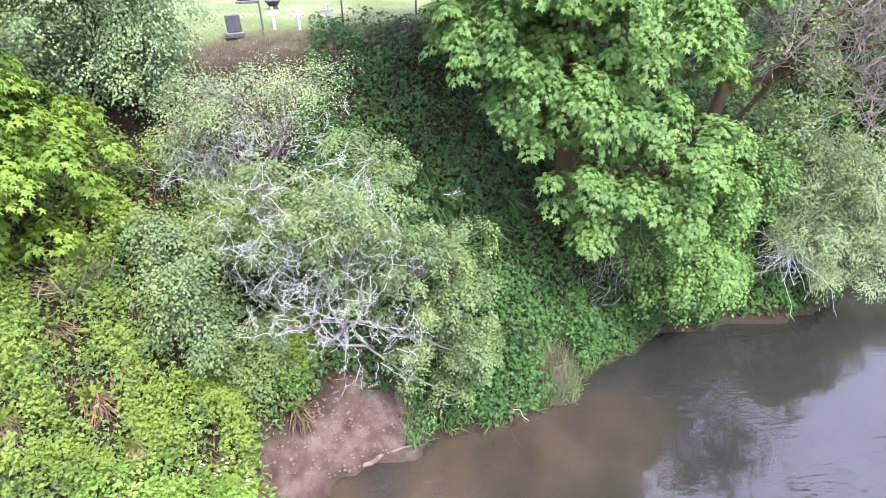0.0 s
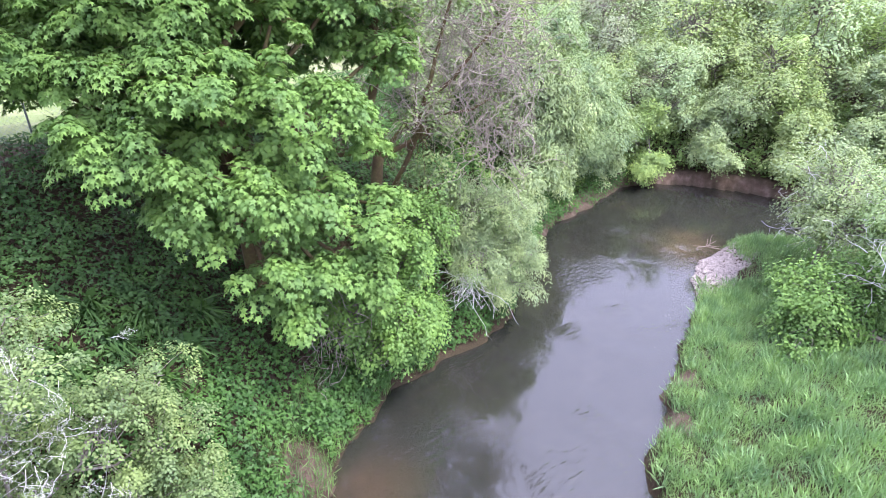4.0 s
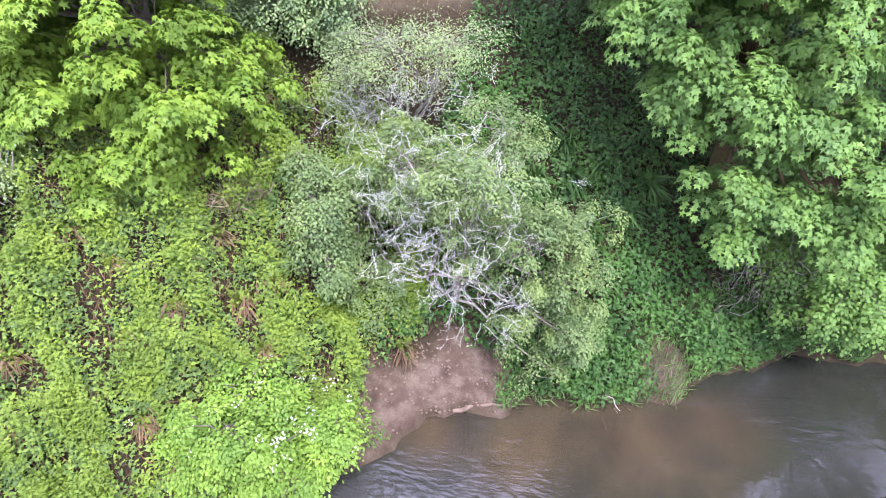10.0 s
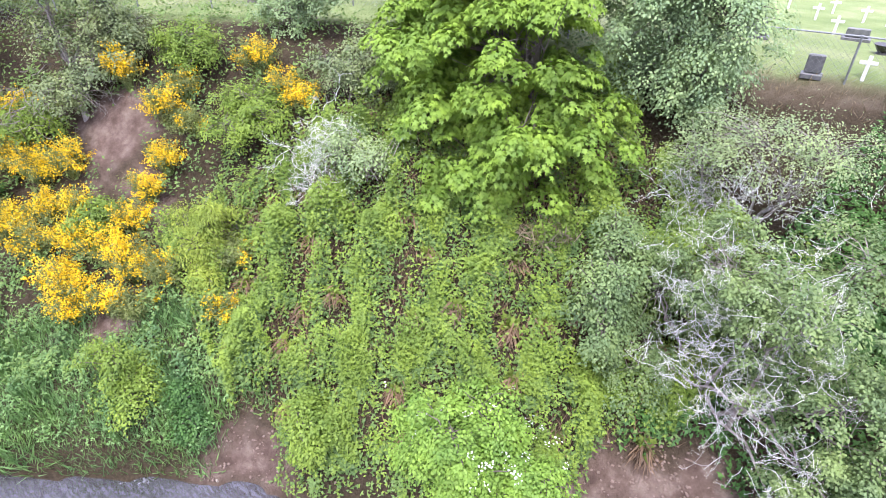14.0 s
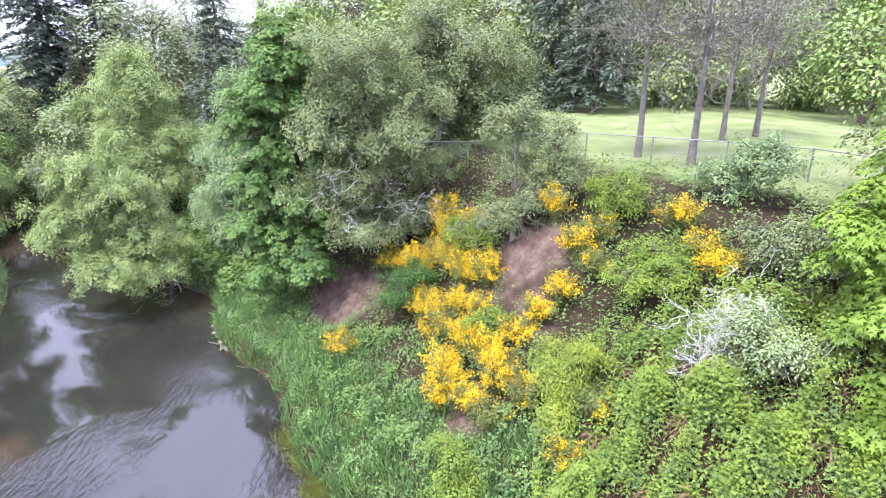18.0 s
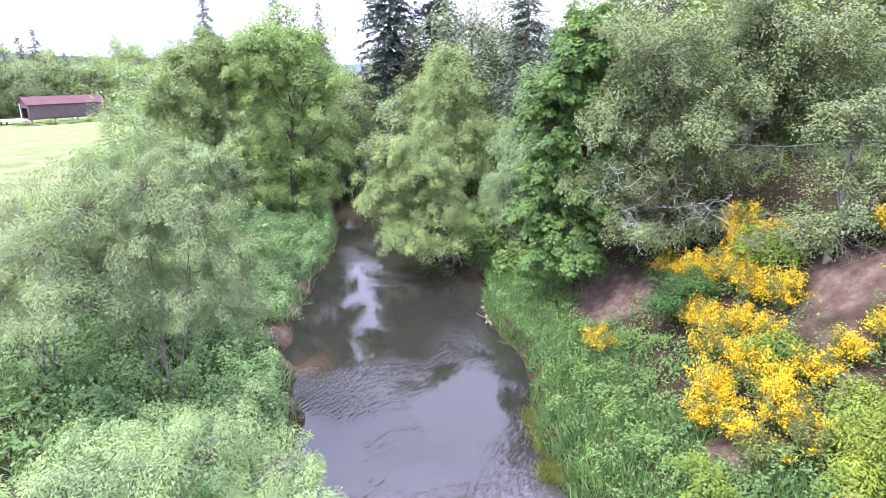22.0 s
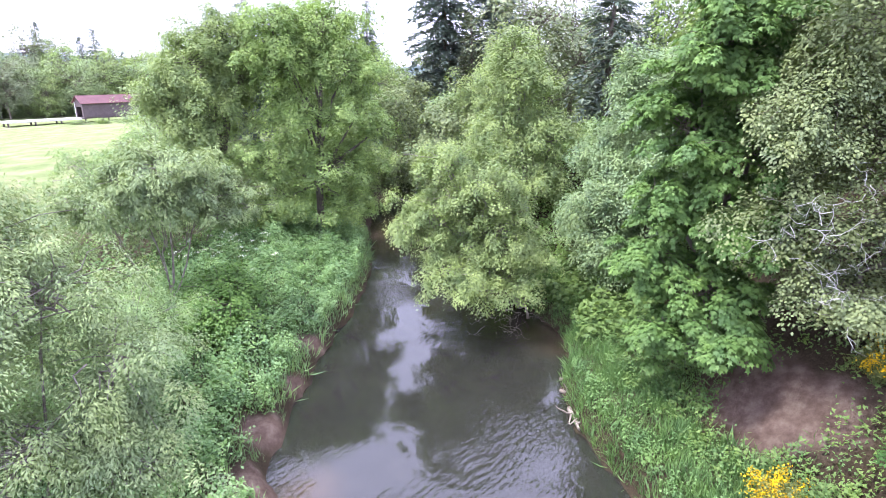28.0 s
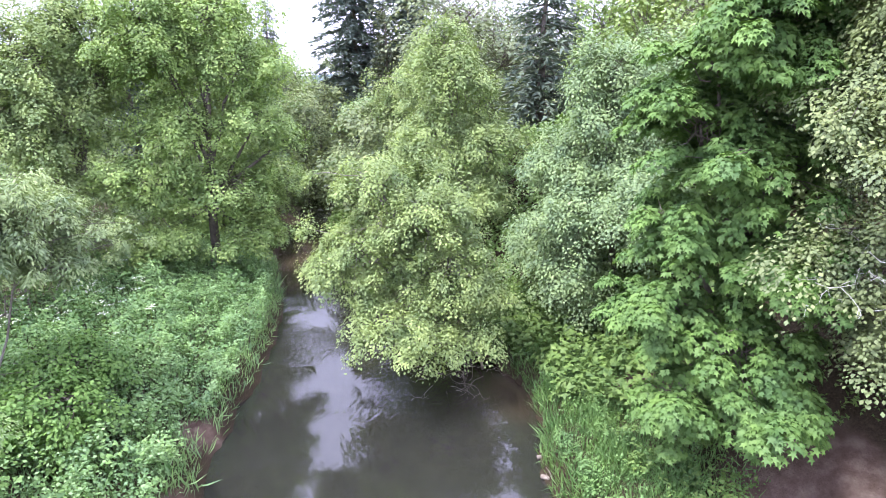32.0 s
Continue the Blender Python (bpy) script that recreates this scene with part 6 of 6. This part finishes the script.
def hall(x, y, w, d, h, rise, turn, label, door=True):
    top = thing("church_hall", x, y, on_ground(x, y) - 0.1, label, "building", turn=turn)
    walls, slopes = gable(w, d, h, rise)
    part("wall", walls, ORANGE, top)
    for bm in slopes:
        part("roof_slope", bm, ROOF, top)
    if door:
        part("door", block(1.6, 0.1, 2.3, y=-d / 2 - 0.03), DARK, top)
        part("door_trim", block(2.0, 0.06, 2.5, y=-d / 2 - 0.01), ROOF, top)
    for k in (-1, 1):
        win = part("window", block(1.3, 0.08, 1.2, x=k * w * 0.32, y=-d / 2 - 0.03, z=1.0), GLASS, top)
        part("sill", block(1.5, 0.16, 0.08, x=k * w * 0.32, y=-d / 2 - 0.06, z=0.92), WHITE, win)


hall(-24.5, 110.0, 9.4, 11.5, 2.9, 2.5, 12, "orange wooden church hall with a mauve shingle roof")
hall(-33.0, 113.0, 7.4, 10.0, 2.6, 2.4, 100, "lower orange wing of the church hall", False)
shed = thing("garden_shed", -37.2, 73.5, on_ground(-37.2, 73.5) - 0.05, "small orange shed with a gabled roof", "shed", turn=20)
w_, s_ = gable(2.0, 2.4, 2.2, 0.9, 0.25)
part("wall", w_, ORANGE, shed)
for bm in s_:
    part("roof_slope", bm, ROOF, shed)
part("door", block(0.9, 0.06, 1.8, y=-1.22), ROOF, shed)
for x, y in ((-33.6, 104.0), (-23.6, 98.0)):
    conifer("cypress", "clipped conical cypress in front of the hall", x, y, 7.5, 2.2, LEAF["fir"], "cypresses", low=0.03, step=0.3, droop=0.1, spray=0.7, trunk=0.15)
yard = mesh_of("yard", np.array([(-70, 96, on_ground(-70, 96)), (-8, 92, on_ground(-8, 92)), (-4, 126, on_ground(-4, 126)), (-74, 140, on_ground(-74, 140))]) + (0, 0, 0.12), [(0, 1, 2, 3)], GRAVEL)
tagged(new("yard", yard), "pale gravel yard before the church hall", "yard", kind="structure")


def car(x, y, turn, paint, label):
    top = thing("parked_car", x, y, on_ground(x, y) + 0.14, label, "car", "parked cars", turn)
    part("body", block(4.5, 1.8, 0.65, z=0.32, bevel=0.16), paint, top)
    cab = block(2.5, 1.55, 0.6, x=-0.2, z=0.95, bevel=0.2)
    part("cabin", cab, GLASS, top)
    for sx in (-1.4, 1.4):
        for sy in (-0.85, 0.85):
            part("wheel", rod((sx, sy - 0.1, 0.32), (sx, sy + 0.1, 0.32), 0.33, 14), DARK, top)


car(-41.5, 101.5, 10, DARK, "dark car parked in the gravel yard")
car(-31.0, 103.5, 60, STEEL, "grey car parked beside the hall")
home = thing("mobile_home", -62.0, 146.0, on_ground(-62, 146), "long white mobile home with a flat roof", "building", turn=14)
part("body", block(18, 4, 3.0, z=0.4, bevel=0.1), WHITE, home)
part("roof", block(18.6, 4.4, 0.25, z=3.4, bevel=0.05), STEEL, home)
for k in range(4):
    part("window", block(1.5, 0.08, 0.9, x=-6.5 + 4.2 * k, y=-2.02, z=1.6), GLASS, home)
for k in range(34):
    x, y = -95 + 5.2 * k, 168 + 8 * math.sin(k * 1.9)
    copy_thing(kinds[k % 5], pose(x, y, on_ground(x, y) - 0.1, 0, 0, k * 47) @ Matrix.Diagonal((1.3, 1.3, 1.3, 1)))
# pines on the mown field
PINE = rough_material("grey pine bark", (0.13, 0.115, 0.105), (0.22, 0.2, 0.185), 3.0, 0.95, 0.7)
for x, y, tall in ((-24.9, 9.15, 15.0), (-27.0, 7.45, 13.5), (-33.0, 13.4, 14.0), (-35.0, 16.0, 14.0)):
    p = tree("pine_tree", "tall bare-trunked pine with a thin grey-green crown", "tree", x, y, [(0.0, 0, 5.4, 3.0, 2.8, 1.6), (0.6, 0.5, 7.6, 2.8, 2.6, 1.8), (-0.5, -0.4, 9.8, 2.4, 2.2, 1.8), (0, 0, tall - 1.4, 1.5, 1.5, 1.5)], "lance", 0.11,
             LEAF["pine"], 200, 16, 0.8, 0.5, 0.15, PINE, group="pines", wander=0.12)
    crooked_twigs("dead_bough_spray", p, [(0, 0, 5.0, 1.2), (0, 0, 7.0, 1.4), (0, 0, 9.0, 1.4)], 230, 2.0, TWIG, False, 0.013, 0.2)

# ---- the covered bridge across the field ----
def build_boards(t, nodes, links, bsdf):
    big, small = noise_node(t, 0.7), noise_node(t, 5.0, 5.0, 0.7)
    c = mixed(t, big.outputs[0], (0.075, 0.055, 0.062), (0.16, 0.125, 0.135))
    links.new(mixed(t, 1.0, c, ramp_node(t, small.outputs[0], [(0.3, (0.7, 0.7, 0.7)), (0.7, (1.2, 1.2, 1.2))]).outputs[0], "MULTIPLY"), bsdf.inputs["Base Color"])
    bsdf.inputs["Roughness"].default_value = 0.9


BOARDS = material("weathered boards", build_boards)
RED = rough_material("faded red metal roof", (0.10, 0.038, 0.045), (0.15, 0.058, 0.066), 0.5, 0.55, 0.1)
bx, by = -69.9, -160.0
bridge = thing("covered_bridge", bx, by, 0.2, "weathered wooden covered bridge with a red metal roof on timber trestles", "bridge", turn=0)
LONG, WIDE, TALL = 17.2, 4.6, 3.5
for side in (-1, 1):
    for k in range(62):
        part("board", block(0.37, 0.06, TALL + 0.04 * math.sin(k * 2.3), x=-LONG / 2 + 0.2 + k * LONG / 62, y=side * WIDE / 2 + 0.012 * math.sin(k * 5.1), z=0.02 * math.sin(k * 3.7), bevel=0), BOARDS, bridge)
    bm = bmesh.new()
    bmesh.ops.create_cube(bm, size=1, matrix=Matrix.Translation((0, side * (WIDE / 4 + 0.25), TALL + 0.62)) @ pose(0, 0, 0, -side * 32, 0, 0) @ Matrix.Diagonal((LONG + 1.2, WIDE / 2 + 1.15, 0.1, 1)))
    part("roof_slope", bm, RED, bridge)
for end in (-1, 1):
    bm = bmesh.new()
    v = [bm.verts.new((end * LONG / 2, a, b)) for a, b in ((-WIDE / 2, 0), (-1.5, 0), (-1.5, 2.4), (1.5, 2.4), (1.5, 0), (WIDE / 2, 0), (WIDE / 2, TALL), (0, TALL + 1.4), (-WIDE / 2, TALL))]
    bm.faces.new(v)
    solid = bmesh.ops.extrude_face_region(bm, geom=bm.faces[:])
    bmesh.ops.translate(bm, vec=(end * 0.1, 0, 0), verts=[e for e in solid["geom"] if isinstance(e, bmesh.types.BMVert)])
    part("portal", bm, BOARDS, bridge)
    part("portal_trim", block(0.12, 0.3, TALL, x=end * (LONG / 2 + 0.12), y=-WIDE / 2 + 0.1), WHITE, bridge)
part("deck", block(LONG + 1, WIDE - 0.3, 0.3, z=-0.3), BOARDS, bridge)
part("approach_ramp", block(16, 4.2, 0.35, x=LONG / 2 + 8, z=-0.38), GRAVEL, bridge)
for k in range(7):
    for sy in (-1.6, 1.6):
        part("trestle_post", rod((-LONG / 2 + 1.2 + k * 5.2, sy, -1.6), (-LONG / 2 + 1.2 + k * 5.2, sy, -0.35), 0.18), BOARDS, bridge)

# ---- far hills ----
# the blue in this green is distance haze, painted into the base colour
HAZY_HILL = rough_material("far wooded hill with haze in its colour", (0.07, 0.11, 0.13), (0.10, 0.15, 0.17), 0.004, 1.0, 0.0)
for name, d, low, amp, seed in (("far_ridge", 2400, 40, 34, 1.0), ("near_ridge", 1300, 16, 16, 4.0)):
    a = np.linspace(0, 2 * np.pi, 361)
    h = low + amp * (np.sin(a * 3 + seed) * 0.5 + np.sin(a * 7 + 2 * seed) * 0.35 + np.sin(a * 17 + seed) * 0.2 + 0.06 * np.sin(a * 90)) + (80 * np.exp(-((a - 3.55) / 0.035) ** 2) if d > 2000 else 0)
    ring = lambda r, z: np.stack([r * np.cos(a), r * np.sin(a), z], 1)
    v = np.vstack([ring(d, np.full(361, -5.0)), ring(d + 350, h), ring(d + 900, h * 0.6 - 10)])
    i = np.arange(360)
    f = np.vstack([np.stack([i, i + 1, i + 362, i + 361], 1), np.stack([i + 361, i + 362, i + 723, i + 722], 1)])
    tagged(new("backdrop", mesh_of(name, v, f, HAZY_HILL, True)), "low wooded hills along the horizon, bluish with painted haze", "hills", kind="structure")

# ---- small growth and debris along the creek ----
def sword_fern(x, y, reach, dead, group="ferns"):
    """A fern: a skirt of long fronds that hang down the slope, brown where last year's, green in the middle."""
    z = on_ground(x, y)
    top = thing("sword_fern", x, y, z, "sword fern with a skirt of rust-brown dead fronds" if dead else "sword fern with the hollow's shade put into its dark green", "fern", group)
    n = 70
    a = rng.uniform(0, 2 * np.pi, n)
    e = 0.4
    down = np.array([ground_z(x - e, y)[0] - ground_z(x + e, y)[0], ground_z(x, y - e)[0] - ground_z(x, y + e)[0]])
    down = down / (np.linalg.norm(down) + 1e-6)
    ways = np.stack([np.cos(a) * 0.6 + down[0] * 0.9, np.sin(a) * 0.6 + down[1] * 0.9, rng.uniform(-0.9, 0.1, n)], 1)
    p = rng.normal(0, 0.1, (n, 3)) + (0, 0, 0.22)
    part_mesh("dead_frond_skirt", leaves("fronds", p, np.array([0, 0, 1.0]) + rng.normal(0, 0.5, (n, 3)), reach * rng.uniform(0.7, 1.2, n), "slip", LEAF["dead_fern" if dead else "hollow"], ways), top, kind="stuff")
    n = 22
    a = rng.uniform(0, 2 * np.pi, n)
    ways = np.stack([np.cos(a) * 0.5, np.sin(a) * 0.5, rng.uniform(0.4, 1.1, n)], 1)
    part_mesh("frond_rosette", leaves("fronds", rng.normal(0, 0.06, (n, 3)) + (0, 0, 0.2), rng.normal(size=(n, 3)) + (0, 0, 0.6), reach * 0.8 * rng.uniform(0.6, 1.1, n), "frond", LEAF["fern" if dead else "hollow"], ways), top, kind="stuff")


fx, fy, _ = sown(260, -15.0, -3.2, 2.6, 13.0, lambda x, y, n, s: (n < s) * (n > 1.2) * (n < 8.6) * off_slips(x, y) * (1 - 0.8 * patchy(x, y)))
kept = []
for x, y in zip(fx, fy):
    if all((x - p) ** 2 + (y - q) ** 2 > 0.55 for p, q in kept) and len(kept) < 52:
        kept.append((x, y))
        sword_fern(x, y, rng.uniform(0.32, 0.6), True)
# ferns of the hollow, in the leaf colour that holds its shade
for x, y in ((-0.5, 15.4), (-0.2, 14.5), (0.6, 15.0), (-1.3, 15.6), (0.5, 13.6), (1.4, 14.4), (-1.2, 14.2), (2.0, 15.4)):
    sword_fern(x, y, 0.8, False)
tuft = thing("dead_grass_clump", -8.0, 10.3, on_ground(-8.0, 10.3), "clump of bleached pinkish dead grass", "grass")
n = 700
lean = rng.normal(0, 0.4, (n, 3)) + (0.35, -0.45, 0.6)
part_mesh("grass_tuft", leaves("grass_tuft", rng.normal(0, 1, (n, 3)) * (0.32, 0.32, 0.1) + (0, 0, 0.1), np.cross(lean, rng.normal(size=(n, 3))), rng.uniform(0.25, 0.55, n), "blade", LEAF["straw"], lean), tuft, kind="stuff")

DRIFT = rough_material("bleached driftwood", (0.20, 0.16, 0.13), (0.36, 0.31, 0.26), 5.0, 0.9, 0.5)
ROCK = rough_material("wet river stone", (0.06, 0.055, 0.055), (0.14, 0.125, 0.12), 3.0, 0.45, 0.5)
PEBBLE = rough_material("gravel pebble", (0.24, 0.20, 0.19), (0.46, 0.40, 0.37), 6.0, 0.85, 0.3)


def driftwood(x, y, z, length, thick, turn, label, forks=4, wood=None):
    top = thing("driftwood", x, y, z, label, "driftwood", "driftwood", turn)
    way = bent((0, 0, 0), (length, 0, rng.uniform(-0.05, 0.25)), 7, 0.06)
    part_mesh("log", mesh_of("log", *tubes([(way, thick * np.linspace(1.0, 0.5, 7))], 8), wood or DRIFT, True), top)
    for k in range(forks):
        j = rng.integers(2, 6)
        tip = way[j] + rng.normal(0, 1, 3) * (0.3, 0.35, 0.2) * length * 0.6 + (0.1, 0, 0.1)
        part_mesh("branch", mesh_of("branch", *tubes([(bent(way[j], tip, 5, 0.04), thick * np.linspace(0.5, 0.15, 5))], 6), DRIFT, True), top)


driftwood(-22.7, -11.5, 0.12, 1.3, 0.09, 40, "bleached forked driftwood stranded at the grassy bank", 6)
driftwood(-23.6, -12.3, 0.05, 1.1, 0.07, 70, "broken driftwood limbs at the waterline", 5)
driftwood(-24.3, -12.7, 0.05, 1.0, 0.06, 120, "tangle of small driftwood at the waterline", 5)
driftwood(-27.9, -16.2, 0.25, 2.4, 0.06, 215, "pale dead limb trailing into the pool", 7)
driftwood(-11.6, -14.9, on_ground(-11.3, -15.0) + 0.45, 1.2, 0.08, -12, "bleached log lying in the bank grass", 1)
driftwood(1.5, 10.7, 0.5, 1.0, 0.014, -50, "lichened branch reaching out over the water", 5, PALE_TWIG)
driftwood(20.0, 5.1, 1.9, 1.1, 0.11, 110, "reddish broken root stump in the meadow grass", 5)
driftwood(26.4, 13.2, 0.3, 2.6, 0.04, 150, "bare branches lying on the gravel bar", 8)
driftwood(-9.6, 1.1, 0.1, 0.8, 0.03, 200, "small root tangle at the foot of the clay slip", 7)


def stone(name, x, y, z, r, mat, label, category, group):
    bm = bmesh.new()
    bmesh.ops.create_icosphere(bm, subdivisions=2, radius=1)
    k = rng.uniform(0, 9, 3)
    for v in bm.verts:
        v.co *= 1 + 0.22 * math.sin(v.co.x * 2.3 + k[0]) + 0.18 * math.sin(v.co.y * 2.9 + k[1]) + 0.1 * math.sin(v.co.z * 4.1 + k[2])
        v.co.z *= 0.6
        v.co *= r
    me = bpy.data.meshes.new(name)
    bm.to_mesh(me)
    bm.free()
    me.materials.append(mat)
    ob = new(name, me)
    ob.matrix_world = pose(x, y, z, 0, 0, rng.uniform(0, 360))
    tagged(ob, label, category, group)


for x, y, r in ((-9.8, -5.3, 0.2), (-11.2, -4.3, 0.16), (-8.7, -4.7, 0.18), (-10.6, -6.6, 0.14), (-12.0, -4.9, 0.15), (-7.6, -3.4, 0.15), (-13.0, -4.7, 0.13), (-9.0, -3.2, 0.12), (-6.8, -5.2, 0.14)):
    stone("rock", x, y, -0.03, r, ROCK, "dark wet stone breaking the riffle", "rock", "riffle stones")


def scatter_stones(name, label, xs, ys, zs, sizes, mat):
    corners = np.array([(1, 0, 0), (-1, 0, 0), (0, 1, 0), (0, -1, 0), (0, 0, 0.7), (0, 0, -0.7)], float)
    faces = np.array([(0, 2, 4), (2, 1, 4), (1, 3, 4), (3, 0, 4), (2, 0, 5), (1, 2, 5), (3, 1, 5), (0, 3, 5)])
    n = len(xs)
    a = rng.uniform(0, 2 * np.pi, n)
    v = corners[None] * sizes[:, None, None] * rng.uniform(0.6, 1.3, (n, 6, 1))
    v = np.stack([v[..., 0] * np.cos(a)[:, None] - v[..., 1] * np.sin(a)[:, None], v[..., 0] * np.sin(a)[:, None] + v[..., 1] * np.cos(a)[:, None], v[..., 2]], -1) + np.stack([xs, ys, zs], 1)[:, None]
    me = mesh_of(name, v.reshape(-1, 3), (faces[None] + (np.arange(n) * 6)[:, None, None]).reshape(-1, 3), mat)
    tagged(new(name, me), label, "stones", kind="stuff")


px, py = rng.normal(23.3, 1.9, 5200), rng.normal(13.0, 1.0, 5200)
pz = ground_z(px, py)
ok = (pz > -0.3) & (pz < 0.5) & (line_distance(px, py, SOUTH_LINE) < 1.7)
scatter_stones("pebbles", "grey-pink river gravel on the point bar", px[ok], py[ok], pz[ok] + 0.01, rng.uniform(0.025, 0.085, ok.sum()), PEBBLE)
px, py = rng.normal(-2.6, 0.9, 420), rng.normal(9.3, 0.7, 420)
pz = ground_z(px, py)
ok = (pz > -0.1) & (pz < 1.8)
scatter_stones("clay_crumbs", "pale crumbs of clay and stones on the slip", px[ok], py[ok], pz[ok] + 0.01, rng.uniform(0.015, 0.06, ok.sum()), CLAY)
px, py = rng.normal(-9.5, 0.6, 200), rng.normal(1.9, 0.6, 200)
pz = ground_z(px, py)
ok = (pz > -0.1) & (pz < 2)
scatter_stones("clay_crumbs", "crumbs of clay at the foot of the bank", px[ok], py[ok], pz[ok] + 0.01, rng.uniform(0.015, 0.06, ok.sum()), CLAY)
driftwood(-2.0, 9.05, 0.06, 1.3, 0.07, 18, "muddy sunken limb along the clay ledge", 1, CLAY)

for x, y, rx, ry in ((-16.4, -5.9, 0.55, 0.5), (-15.4, -5.2, 0.8, 0.45), (-14.6, -4.4, 0.7, 0.4), (-13.9, -4.3, 0.45, 0.4)):
    sedge = thing("sedge_bed", x, y, -0.05, "yellow-green sedge bed standing in the shallows", "sedge", "sedge beds", 40)
    n = 2600
    lean = rng.normal(0, 0.5, (n, 3)) + (0.35, -0.1, 0.9)
    q = rng.normal(0, 0.5, (n, 3)) * (rx, ry, 0.0)
    part_mesh("grass_tuft", leaves("grass_tuft", q, np.cross(lean, rng.normal(size=(n, 3))), rng.uniform(0.15, 0.32, n), "blade", LEAF["sedge"], lean), sedge, kind="stuff")

stems, heads = [], []
for k in range(46):
    x, y = rng.normal(-20.8, 1.6), rng.normal(-29.2, 1.4)
    if not clear_of_creek(x, y, 0.5):
        continue
    z = on_ground(x, y)
    stems.append(([(x, y, z), (x + rng.normal(0, 0.05), y, z + rng.uniform(1.0, 1.4))], [0.012, 0.006]))
    heads.append(stems[-1][0][1])
weeds = thing("hogweed", -20.8, -29.2, on_ground(-20.8, -29.2), "hogweed with flat white flower heads on the bank", "weeds")
foot = np.array([-20.8, -29.2, on_ground(-20.8, -29.2)])
part_mesh("stalk_work", mesh_of("stalk_work", *tubes([(np.array(p) - foot, r) for p, r in stems], 3), LEAF["bramble"]), weeds, kind="stuff")
q = np.repeat(np.array(heads) - foot, 14, axis=0)
q = q + rng.normal(0, 1, q.shape) * (0.09, 0.09, 0.02)
part_mesh("flower_cover", leaves("heads", q, rng.normal(0, 0.2, q.shape) + (0, 0, 1), rng.uniform(0.04, 0.08, len(q)), "small", LEAF["white_blossom"]), weeds, kind="stuff")
